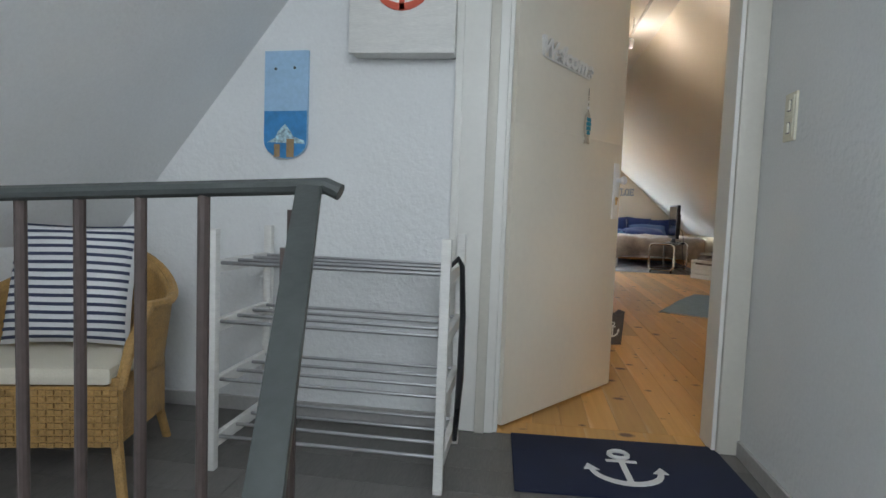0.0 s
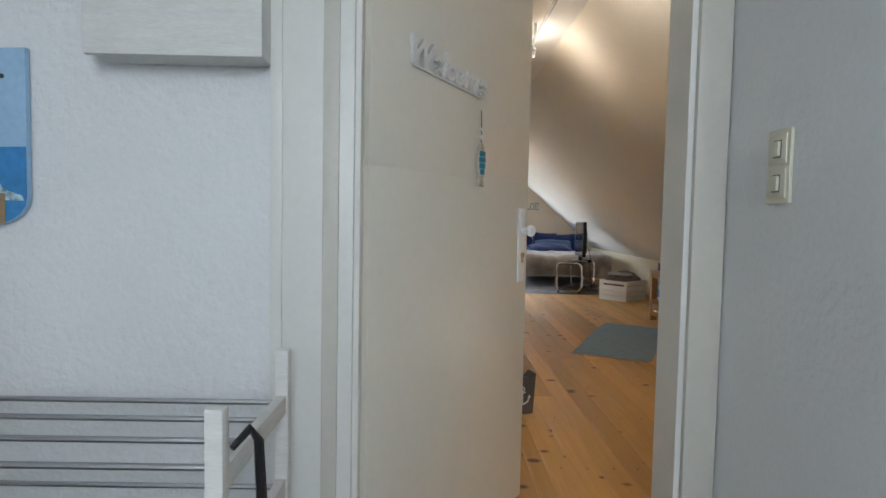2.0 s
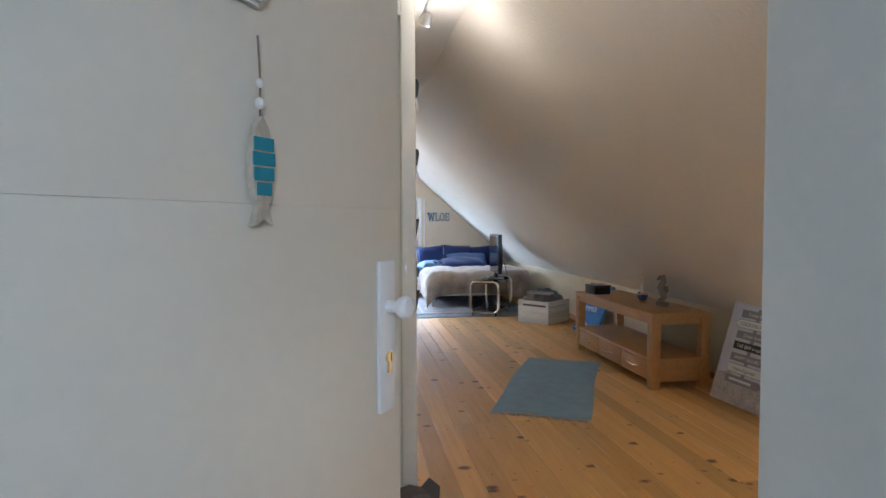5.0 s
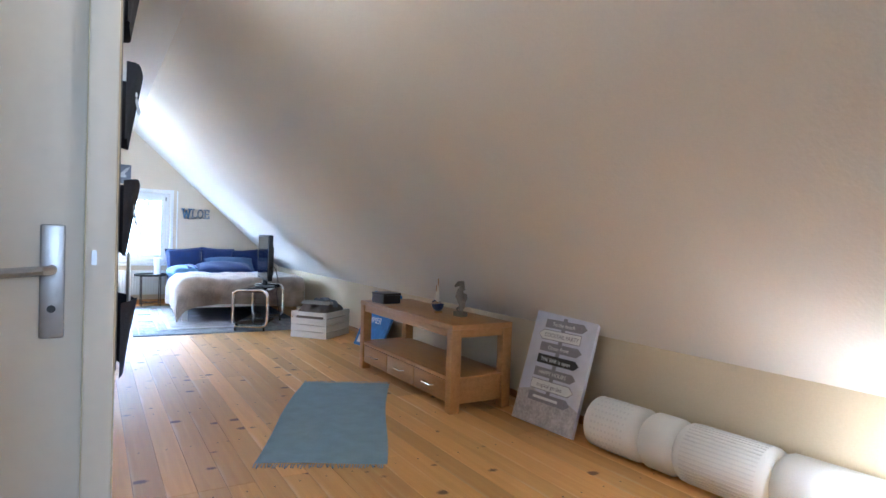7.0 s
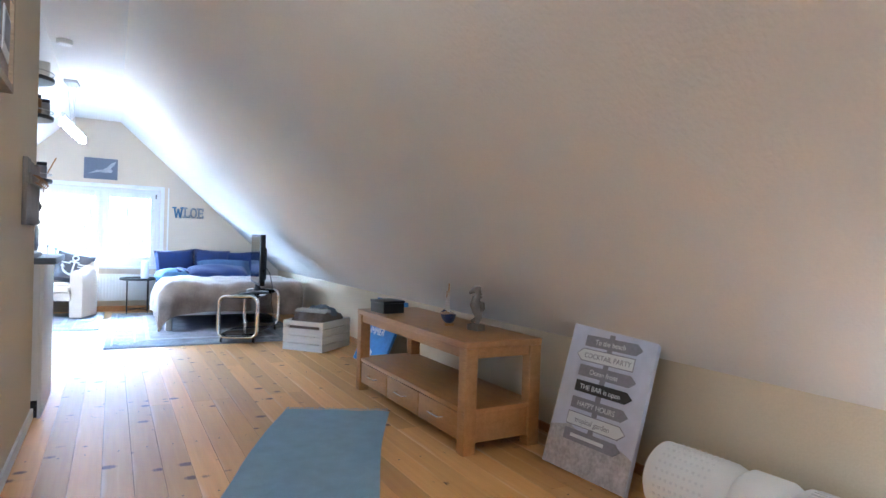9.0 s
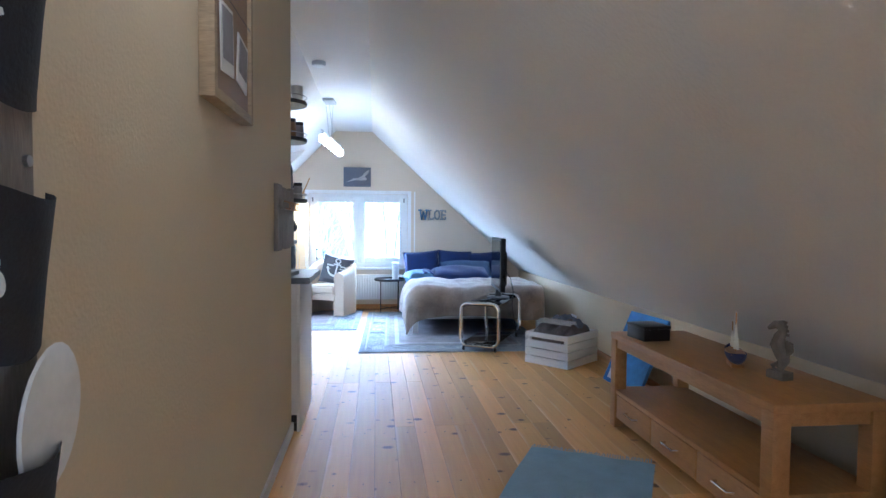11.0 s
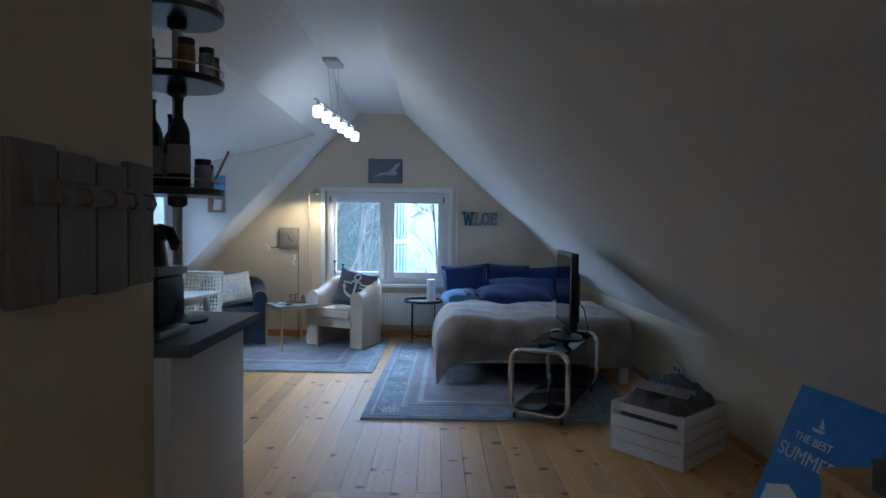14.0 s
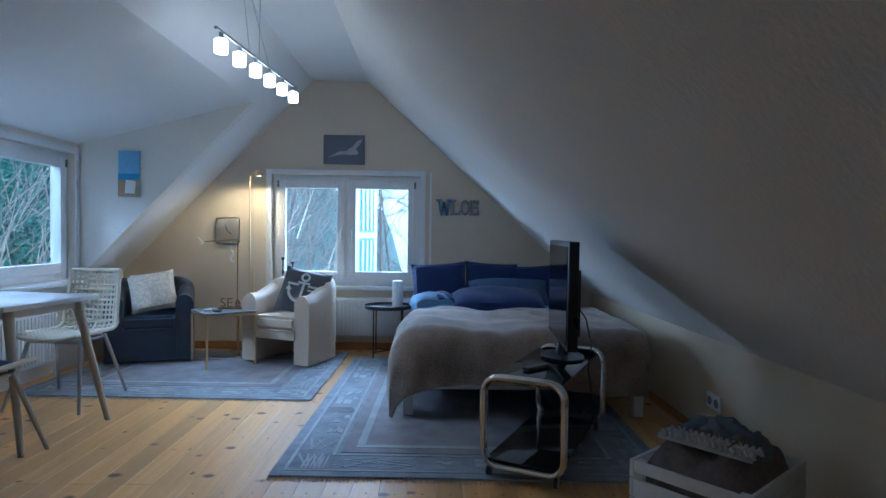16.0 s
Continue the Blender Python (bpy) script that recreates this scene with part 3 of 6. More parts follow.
console()
CT = 0.565
bx = thing("storage_box", pose(3.40, 7.88, CT, 0, 0, 6), "small black box with a lid on the console", "box")
part("box_body", Mesh().span((-0.08, -0.09, 0), (0.08, 0.09, 0.066), 0.004), BLACK_PLASTIC, bx)
part("lid", Mesh().span((-0.083, -0.093, 0.066), (0.083, 0.093, 0.084), 0.004), BLACK_PLASTIC, bx)
shp = thing("model_ship", pose(3.50, 7.22, CT, 0, 0, 70) @ Matrix.Diagonal((1.3, 1.3, 1.3, 1)), "small wooden model sailing ship on the console", "ship model")
hull = Mesh().grid(lambda u, v: Vector(((u - 0.5) * 0.19, 0.032 * (1 - abs(2 * u - 1) ** 2.5) * math.cos(math.pi * v), 0.05 + 0.012 * (2 * u - 1) ** 2 - 0.042 * math.sin(math.pi * v) * (1 - abs(2 * u - 1) ** 3))), 12, 8)
part("hull", hull, NAVY, shp, "dark blue painted hull")
part("deck", Mesh().prism([(-0.085, 0), (-0.05, 0.025), (0.04, 0.028), (0.09, 0), (0.04, -0.028), (-0.05, -0.025)], 0.046, 0.052, "z"), OAK, shp)
part("keel_stand", Mesh().span((-0.04, -0.02, 0), (0.04, 0.02, 0.012), 0.002), OAK, shp)
part("mast", Mesh().rod((0, 0, 0.05), (0, 0, 0.19), 0.003).rod((0.05, 0, 0.05), (0.05, 0, 0.15), 0.0025), OAK, shp)
for x0, h in ((0, 0.17), (0.05, 0.13)):
    part("sail", Mesh().grid(lambda u, v: Vector((x0 + 0.004 - 0.055 * u * (1 - v), 0.012 * math.sin(math.pi * u) * (1 - v), 0.065 + v * (h - 0.07))), 6, 6), CREAM_CLOTH, shp)
sh = thing("seahorse_figure", pose(3.55, 6.98, CT, 0, 0, 100), "grey carved wooden seahorse on a base", "figurine")
me = Mesh().tube([(0.03, 0, 0.03), (0.045, 0, 0.05), (0.02, 0, 0.06), (0.0, 0, 0.05), (-0.012, 0, 0.075), (0.0, 0, 0.11), (0.022, 0, 0.145), (0.012, 0, 0.18), (-0.004, 0, 0.205), (0.008, 0, 0.228), (0.035, 0, 0.226), (0.068, 0, 0.206)], [0.006, 0.009, 0.012, 0.016, 0.022, 0.030, 0.030, 0.023, 0.018, 0.024, 0.017, 0.009], 10)
me.prism([(-0.03, 0.10), (-0.055, 0.125), (-0.05, 0.16), (-0.018, 0.165)], -0.006, 0.006).span((-0.035, -0.03, 0), (0.05, 0.03, 0.035), 0.004)
for k in range(4):
    me.box((-0.024 + 0.004 * k, 0, 0.19 + 0.017 * k), (0.02, 0.006, 0.01))
part("figure_body", me, STONE_GREY, sh)

# leaning signpost picture
sg = thing("signpost_picture", pose(3.625, 6.455, 0.0, 0, 0, -86) @ pose(0, 0.0, 0.004, -17, 0, 0), "canvas picture of beach bar direction signs, leaning on the wall", "picture")
SW, SHT = 0.50, 0.735
part("canvas", Mesh().span((0, -0.012, 0), (SW, 0.012, SHT), 0.003), mat("canvas_pale", (0.60, 0.61, 0.70), 0.8, var=0.12, scale=4, fine=12), sg)
part("printed_beach", Mesh().prism([(0.003, 0.004), (SW - 0.003, 0.004), (SW - 0.003, 0.15), (0.38, 0.19), (0.25, 0.16), (0.12, 0.21), (0.003, 0.18)], -0.0145, -0.0122), mat("print_sand", (0.46, 0.43, 0.43), 0.8, var=0.35, scale=18, fine=60), sg)
part("printed_post", Mesh().span((0.235, -0.0140, 0.1), (0.265, -0.0122, 0.66)), PRINT_GREY, sg)
rows = [("To the beach", 1, PRINT_GREY, PRINT_WHITE, 0.615), ("COCKTAIL PARTY", -1, PRINT_WHITE, PRINT_GREY, 0.545), ("Ocean front", 1, PRINT_GREY, PRINT_WHITE, 0.470), ("THE BAR is open", 1, PRINT_DARK, PRINT_WHITE, 0.395), ("HAPPY HOURS", 1, PRINT_GREY, PRINT_WHITE, 0.315), ("tropical garden", 1, PRINT_WHITE, PRINT_GREY, 0.240), ("", 1, PRINT_GREY, PRINT_WHITE, 0.165)]
for word, side, ground, ink, z in rows:
    a, b = 0.10, 0.40
    tip = [(b, z + 0.027), (b + 0.035, z), (b, z - 0.027), (a, z - 0.027), (a, z + 0.027)]
    if side < 0:
        tip = [(SW - x, q) for x, q in tip]
    if ground is PRINT_WHITE:
        part("printed_sign", Mesh().prism([(x + (0.004 if x > 0.25 else -0.004), q + (0.004 if q > z else -0.004 if q < z else 0)) for x, q in tip], -0.0155, -0.0146), PRINT_GREY, sg)
    so = part("printed_sign", Mesh().prism(tip, -0.0170, -0.0152), ground, sg)
    if word:
        lettering("sign_lettering", word, 0.034, ink, so, pose(0.25, -0.0174, z - 0.002, 90), 0.0004)
    else:
        part("sign_lettering", Mesh().span((0.14, -0.0176, z - 0.008), (0.34, -0.0171, z + 0.008)), ink, so)

# rolled lamp, lying along the knee wall
rl = thing("paper_column_lamp", pose(3.735, 5.85, 0.139, 90, 0, 4) @ Matrix.Diagonal((1.13, 1.13, 1, 1)), "white ribbed paper column lamp lying on the floor, lit", "lamp")
GLOWPAPER = mat("lamp_paper", (0.80, 0.80, 0.78), 0.7, var=0.03, fine=200, bump=0.3)
prof = [(0.02, 0.0), (0.10, 0.002), (0.118, 0.02), (0.120, 0.30), (0.112, 0.33), (0.100, 0.345)]
prof2 = [(0.100, 0.345), (0.112, 0.36), (0.121, 0.375), (0.121, 0.50), (0.112, 0.52), (0.100, 0.535)]
prof3 = [(0.100, 0.535), (0.113, 0.55), (0.121, 0.565), (0.121, 0.94), (0.112, 0.96), (0.100, 0.975)]
prof4 = [(0.100, 0.975), (0.113, 0.99), (0.121, 1.01), (0.121, 1.34), (0.10, 1.36), (0.02, 1.362)]
secs = []
for pr in (prof, prof2, prof3, prof4):
    secs.append(part("shade_section", Mesh().turned(pr, 40), GLOWPAPER, rl))
dots = Mesh()
for j in range(9):
    for k in range(26):
        a = 2 * math.pi * k / 26
        dots.box((0, 0, 0), (0.009, 0.002, 0.009), pose(0.1205 * math.cos(a), 0.1205 * math.sin(a), 0.07 + 0.024 * j, 0, 0, math.degrees(a) + 90))
tagged(part("shade_perforation", dots, PAPER_WHITE, rl, "punched rows of holes"), kind="stuff")
ribs = Mesh()
for k in range(44):
    a = 2 * math.pi * k / 44
    ribs.box((0, 0, 0), (0.005, 0.004, 0.34), pose(0.1215 * math.cos(a), 0.1215 * math.sin(a), 0.755, 0, 0, math.degrees(a) + 90))
tagged(part("shade_ribs", ribs, PAPER_WHITE, rl, "fine raised ribs"), kind="stuff")
part("cable", Mesh().tube([(0.02, -0.118, 1.36), (0.0, -0.119, 1.45), (-0.06, -0.119, 1.5), (-0.16, -0.119, 1.5)], 0.004), BLACK_PLASTIC, rl)
lamp("column_lamp_light", "POINT", (3.62, 4.42, 0.30), 6.5, (1.0, 0.9, 0.75), 0.08)

# floor runner
def fringe(me, a, b, out, n, z=0.004, length=0.05):
    a, b, out = Vector(a), Vector(b), Vector(out)
    for k in range(n):
        p = a.lerp(b, (k + 0.5) / n)
        q = p + out * length * random.uniform(0.7, 1.1) + (b - a).normalized() * random.uniform(-0.008, 0.008)
        me.tube([(p.x, p.y, z), ((p.x + q.x) / 2, (p.y + q.y) / 2, z + 0.003), (q.x, q.y, z)], 0.0028, 4)


def sheet(poly_w, poly_l, th, wav=0.003, n=16):
    me = Mesh().grid(lambda u, v: Vector(((u - 0.5) * poly_w + 0.012 * math.sin(6 * v + 1), (v - 0.5) * poly_l + 0.008 * math.sin(5 * u), th + wav * math.sin(17 * u + 9 * v) * math.sin(11 * v))), n, n * 2)
    return me


rn = thing("runner_rug", pose(2.63, 6.93, 0.0, 0, 0, -26), "light blue woven cotton runner rug with fringed ends", "rug")
part("weave", sheet(0.63, 1.56, 0.008, 0.003), TEAL_RUG, rn)
f = Mesh()
fringe(f, (-0.31, 0.78, 0), (0.31, 0.78, 0), (0, 1, 0), 46, 0.006)
fringe(f, (-0.31, -0.78, 0), (0.31, -0.78, 0), (0, -1, 0), 46, 0.006)
tagged(part("fringe", f, TEAL_RUG, rn), kind="stuff")

# crate with blankets
cr = thing("wooden_crate", pose(3.445, 9.405, 0, 0, 0, 40), "white-washed slatted wooden crate full of blankets", "crate")
cw, cl, ch = 0.50, 0.43, 0.285
for k in range(4):
    z = 0.004 + k * 0.0705
    part("slat", Mesh().span((0, 0, z), (cw, 0.014, z + 0.0645), 0.002), WHITE_WOOD, cr)
    part("slat", Mesh().span((0, cl - 0.014, z), (cw, cl, z + 0.0645), 0.002), WHITE_WOOD, cr)
    if k != 3:
        part("slat", Mesh().span((0, 0.016, z), (0.014, cl - 0.016, z + 0.0645), 0.002), WHITE_WOOD, cr)
        part("slat", Mesh().span((cw - 0.014, 0.016, z), (cw, cl - 0.016, z + 0.0645), 0.002), WHITE_WOOD, cr)
part("slat", Mesh().span((0, 0.016, 0.236), (0.014, cl - 0.016, 0.278), 0.002), WHITE_WOOD, cr)
part("slat", Mesh().span((cw - 0.014, 0.016, 0.250), (cw, cl - 0.016, 0.279), 0.002), WHITE_WOOD, cr)
for x in (0.016, cw - 0.046):
    for y in (0.016, cl - 0.046):
        part("corner_post", Mesh().span((x, y, 0.005), (x + 0.03, y + 0.03, ch - 0.01), 0.002), WHITE_WOOD, cr)
part("crate_floor", Mesh().span((0.015, 0.015, 0.005), (cw - 0.015, cl - 0.015, 0.017)), WHITE_WOOD, cr)


def throw(name, m, size, material, label, seed):
    t = thing(name, m, label, "blanket")
    w, l, h = size
    part("folded_cloth", Mesh().grid(lambda u, v: Vector((w * (u - 0.5) * (1 - 0.1 * abs(2 * v - 1) ** 3), l * (v - 0.5), h * (max(0, 1 - abs(2 * u - 1) ** 4)) ** 0.5 * (max(0, 1 - abs(2 * v - 1) ** 6)) ** 0.5 * (0.88 + 0.12 * math.sin(7 * u + seed) * math.cos(5 * v + seed) + 0.30 * noise.noise(Vector((4 * u, 5 * v, seed))) + 0.12 * noise.noise(Vector((11 * u, 13 * v, seed)))))), 28, 28), material, t)
    return t


M = cr.matrix_basis
throw("throw_blanket", M @ pose(0.245, 0.215, 0.19), (0.46, 0.39, 0.175), mat("brown_fur", (0.16, 0.13, 0.115), 0.95, var=0.3, scale=12, bump=0.9, bscale=120), "brown-grey throw blanket folded in the crate", 1)
throw("throw_blanket", M @ pose(0.355, 0.235, 0.215, 0, 0, 0), (0.25, 0.38, 0.18), mat("blue_grey_wool", (0.14, 0.16, 0.19), 0.95, var=0.25, scale=12, bump=0.8, bscale=90), "blue-grey knitted blanket bundled in the crate", 3)
OATMEAL = mat("oatmeal_wool", (0.42, 0.40, 0.37), 0.95, var=0.2, scale=30, fine=200, bump=0.6)
kn = thing("knitted_scarf", M @ pose(0.165, 0.215, 0.349, 0, 0, 90) @ Matrix.Diagonal((0.86, 0.95, 1, 1)), "white chunky knitted throw rolled on the crate", "blanket")
part("knit_strip", Mesh().grid(lambda u, v: Vector((-0.20 + 0.40 * u, -0.055 + 0.11 * v, 0.022 * math.sin(math.pi * v) ** 0.6)), 20, 8), OATMEAL, kn)
kk = Mesh()
for r in range(3):
    for k in range(15):
        x, y, w = -0.19 + 0.026 * k, -0.034 + 0.034 * r, 0.016 * (1 if r % 2 else -1)
        kk.tube([(x - w, y - 0.016, 0.014), (x, y, 0.027), (x + w, y + 0.016, 0.014)], [0.006, 0.009, 0.006], 6)
tagged(part("knit", kk, OATMEAL, kn), kind="stuff")

# blue canvas behind the console
bl = thing("blue_beach_canvas", pose(3.67, 8.86, 0.002, 0, 0, -84) @ pose(0, 0, 0, -24), "blue canvas print of a beach house summer, leaning on the wall", "picture")
part("canvas", Mesh().span((-0.25, -0.014, 0), (0.25, 0.012, 0.58), 0.003), mat("canvas_blue", (0.06, 0.20, 0.50), 0.75, var=0.2, scale=6, fine=30), bl)
lettering("canvas_lettering", "THE BEST", 0.05, PRINT_WHITE, bl, pose(-0.06, -0.0165, 0.36, 90), 0.0008)
lettering("canvas_lettering", "SUMMER", 0.085, PRINT_WHITE, bl, pose(-0.06, -0.0165, 0.28, 90), 0.0008)
part("printed_house", Mesh().span((-0.20, -0.0165, 0.03), (0.02, -0.0145, 0.10)).prism([(-0.21, 0.10), (-0.09, 0.15), (0.03, 0.10)], -0.0165, -0.0145), PRINT_WHITE, bl)
part("printed_boat", Mesh().prism([(-0.10, 0.42), (-0.02, 0.42), (-0.04, 0.405), (-0.08, 0.405)], -0.0165, -0.0145).prism([(-0.06, 0.425), (-0.06, 0.47), (-0.03, 0.425)], -0.0165, -0.0145), PRINT_WHITE, bl)


# ---- things on the partition wall, which face +x ----
def on_partition(y, z):
    """x to the right along the wall as seen from the room, y into the wall, z up."""
    return pose(PART_X, y, z, 0, 0, 90)


og = thing("wall_organiser", on_partition(5.46, 0.0), "charcoal canvas wall pockets with white stencilled numbers on wooden boards", "organiser")
part("backing_board", Mesh().span((-0.115, -0.016, 0.72), (0.115, -0.001, 2.2), 0.003), GREY_WOOD, og)
for k, (z, w) in enumerate(((1.66, "1"), (1.345, "2"), (1.03, "3"), (0.70, ""))):
    pk = Mesh().grid(lambda u, v, z=z: Vector(((u - 0.5) * (0.245 + 0.03 * v), -0.020 - (0.018 + 0.035 * v) * math.sin(math.pi * min(1, max(0, u))) ** 0.7 - 0.004 * math.sin(9 * u + z), z + 0.205 * v + 0.008 * math.sin(7 * u))), 12, 10)
    po = part("pocket", pk, POCKET, og)
    if w:
        lettering("pocket_number", w, 0.085, PRINT_WHITE, po, pose(-0.045, -0.0565, z + 0.11, 80, 0, 0), 0.003, "white stencilled number")
    part("eyelet", Mesh().rod((0.095, -0.016, z + 0.25), (0.095, -0.022, z + 0.25), 0.008), BRUSHED, og)
fn = thing("paper_fan", on_partition(5.52, 0.78), "white paper plate fan in clear wrap, stuck in a pocket", "fan")
part("fan_blade", Mesh().turned([(0.002, -0.003), (0.10, -0.003), (0.105, 0.0), (0.10, 0.003), (0.002, 0.003)], 24, pose(0.02, -0.05, 0.16, 90, 18, 0) @ Matrix.Diagonal((0.7, 0.95, 1, 1))), PAPER_WHITE, fn)

pf = thing("photo_board", on_partition(6.63, 1.545), "wooden framed photo board with clipped pictures", "picture")
PW, PH = 0.50, 0.80
part("board_frame", Mesh().span((-PW / 2, -0.045, 0), (-PW / 2 + 0.03, -0.002, PH), 0.002).span((PW / 2 - 0.03, -0.045, 0), (PW / 2, -0.002, PH), 0.002).span((-PW / 2 + 0.03, -0.045, 0), (PW / 2 - 0.03, -0.002, 0.03), 0.002).span((-PW / 2 + 0.03, -0.045, PH - 0.03), (PW / 2 - 0.03, -0.002, PH), 0.002), mat("birch_frame", (0.36, 0.27, 0.165), 0.6, var=0.3, scale=9, fine=40, stretch=(1, 1, 8), bump=0.3), pf)
part("board_back", Mesh().span((-PW / 2 + 0.028, -0.032, 0.028), (PW / 2 - 0.028, -0.004, PH - 0.028)), DARK_OAK, pf)
for x, z, w, h, r in ((-0.10, 0.52, 0.16, 0.20, 5), (0.12, 0.55, 0.13, 0.18, -6), (-0.08, 0.20, 0.15, 0.20, -4), (0.12, 0.18, 0.14, 0.16, 8)):
    ph = part("clipped_photo", Mesh().box((0, 0, 0), (w, 0.004, h), pose(x, -0.036, z, 0, r, 0)), PAPER_WHITE, pf)
    part("photo_print", Mesh().box((0, 0, 0.012), (w - 0.03, 0.002, h - 0.05), pose(x, -0.0395, z, 0, r, 0)), PRINT_GREY, ph)
for z in (0.32, 0.66):
    part("string", Mesh().rod((-PW / 2 + 0.03, -0.042, z), (PW / 2 - 0.03, -0.042, z), 0.0015, 5), BLACK_METAL, pf)

ky = thing("key_rack", on_partition(7.82, 1.07), "grey driftwood key rack with a row of hooks", "rack")
for k in range(4):
    part("board", Mesh().span((-0.27 + 0.136 * k, -0.022, 0.0 + 0.006 * (k % 2)), (-0.14 + 0.136 * k, -0.002, 0.32 - 0.008 * (k % 3)), 0.003), GREY_WOOD, ky)
part("batten", Mesh().span((-0.22, -0.036, 0.20), (0.24, -0.0225, 0.25), 0.003), GREY_WOOD, ky)
for k in range(5):
    x = -0.18 + 0.092 * k
    part("hook", Mesh().tube([(x, -0.036, 0.24), (x, -0.060, 0.235), (x, -0.066, 0.215), (x, -0.058, 0.20), (x, -0.045, 0.205)], 0.004, 6), DARK_OAK, ky)

bag = thing("paper_bag", pose(1.36, 4.86, 0.0, 0, 0, 20), "dark grey gift bag with a white anchor on the floor", "bag")
part("bag_body", Mesh().prism([(-0.07, 0), (0.07, 0), (0.085, 0.23), (0.05, 0.20), (0, 0.22), (-0.085, 0.21)], -0.045, 0.045), mat("bag_grey", (0.10, 0.085, 0.08), 0.7, var=0.15), bag)
ab = part("bag_anchor", anchor(0.11, 0.004), PRINT_WHITE, bag, "white printed anchor", at=pose(0.0, -0.047, 0.05))

# spot lamps over the passage; the head nearest the door is added, unseen
sp = thing("ceiling_spotlight", pose(1.57, 5.80, 2.40, 0, 0, 0), "brushed steel ceiling spotlight with one lit bulb and an added second head", "lamp")
part("rail_bar", Mesh().rod((-0.02, -1.12, 0), (-0.02, 0.22, 0), 0.012).rod((-0.02, 0, 0), (-0.02, 0, 0.1), 0.01), BRUSHED, sp)
for y in (-1.08, 0.18):
    hd = part("spot_head", Mesh().turned([(0.012, 0.04), (0.03, 0.03), (0.04, -0.03), (0.034, -0.03)], 16, pose(-0.02, y, -0.05, 30, 20, 0)), BRUSHED, sp)
    part("bulb", Mesh().turned([(0.004, 0.0), (0.03, -0.002), (0.03, -0.02), (0.004, -0.028)], 14, pose(-0.02, y, -0.06, 30, 20, 0)), BULB_WARM, hd, "lit warm bulb")
# brightens the upper slope near the door from the added, unseen head
lamp("passage_spot_added", "POINT", (1.58, 4.72, 2.26), 6.5, (1.0, 0.88, 0.72), 0.05)
lamp("passage_spot_second", "POINT", (1.58, 5.98, 2.26), 5.5, (1.0, 0.88, 0.72), 0.05)

# ---- living area ----
def rug(name, m, w, l, label, field, border, n=None):
    t = thing(name, m, label, "rug")
    part("carpet_base", Mesh().span((-w / 2, -l / 2, 0.001), (w / 2, l / 2, 0.012), 0.004), border, t)
    part("field", Mesh().span((-w / 2 + 0.28, -l / 2 + 0.28, 0.0118), (w / 2 - 0.28, l / 2 - 0.28, 0.0145), 0.001), field, t)
    ln = Mesh()
    for k in (0.06, 0.25):
        for s in (-1, 1):
            ln.box((s * (w / 2 - k), 0, 0.0128), (0.016, l - 2 * k + 0.016, 0.003)).box((0, s * (l / 2 - k), 0.0128), (w - 2 * k - 0.016, 0.016, 0.003))
    part("border_line", ln, RUG_LINE, t)
    part("inner_band", Mesh().span((-w / 2 + 0.345, -l / 2 + 0.345, 0.014), (w / 2 - 0.345, -l / 2 + 0.385, 0.016)).span((-w / 2 + 0.345, l / 2 - 0.385, 0.014), (w / 2 - 0.345, l / 2 - 0.345, 0.016)).span((-w / 2 + 0.345, -l / 2 + 0.386, 0.014), (-w / 2 + 0.385, l / 2 - 0.386, 0.016)).span((w / 2 - 0.385, -l / 2 + 0.386, 0.014), (w / 2 - 0.345, l / 2 - 0.386, 0.016)), RUG_LINE, t)
    rg = random.Random(w)
    pat = Mesh()

    def motif(kind, m):
        """One carved figure of the border: bars, a stepped block, or crossed strokes."""
        if kind == 0:
            for j in range(6):
                pat.box((-0.05 + 0.02 * j, rg.uniform(-0.01, 0.01), 0.0128), (0.008, 0.15, 0.002), m)
        elif kind == 1:
            pat.box((0.0, 0.045, 0.0128), (0.15, 0.035, 0.002), m).box((-0.03, -0.01, 0.0128), (0.09, 0.05, 0.002), m).box((0.05, -0.05, 0.0128), (0.05, 0.03, 0.002), m)
        elif kind == 2:
            for j in range(4):
                pat.box((0, 0, 0.0128), (0.16, 0.009, 0.002), m @ pose(0.0, -0.045 + 0.03 * j, 0, 0, 0, rg.uniform(-35, 35)))
        else:
            for j in range(5):
                pat.box((rg.uniform(-0.06, 0.06), rg.uniform(-0.07, 0.07), 0.0128), (rg.uniform(0.02, 0.07), rg.uniform(0.012, 0.035), 0.002), m)

    for s in (-1, 1):
        for length, turn in ((l, 90), (w, 0)):
            k = -length / 2 + 0.18
            while k < length / 2 - 0.14:
                off = s * ((w if turn else l) / 2 - 0.155)
                motif(rg.choice((0, 1, 2, 3, 3)), pose(off, k, 0, 0, 0, 90) if turn else pose(k, off, 0))
                k += rg.uniform(0.17, 0.24)
    tagged(part("border_pattern", pat, RUG_LINE, t), kind="stuff")
    f = Mesh()
    for y, o in ((l / 2, 1), (-l / 2, -1)):
        fringe(f, (-w / 2, y, 0), (w / 2, y, 0), (0, o, 0), int(w / 0.02), 0.004, 0.045)
    tagged(part("fringe", f, RUG_FRINGE, t), kind="stuff")
    return t


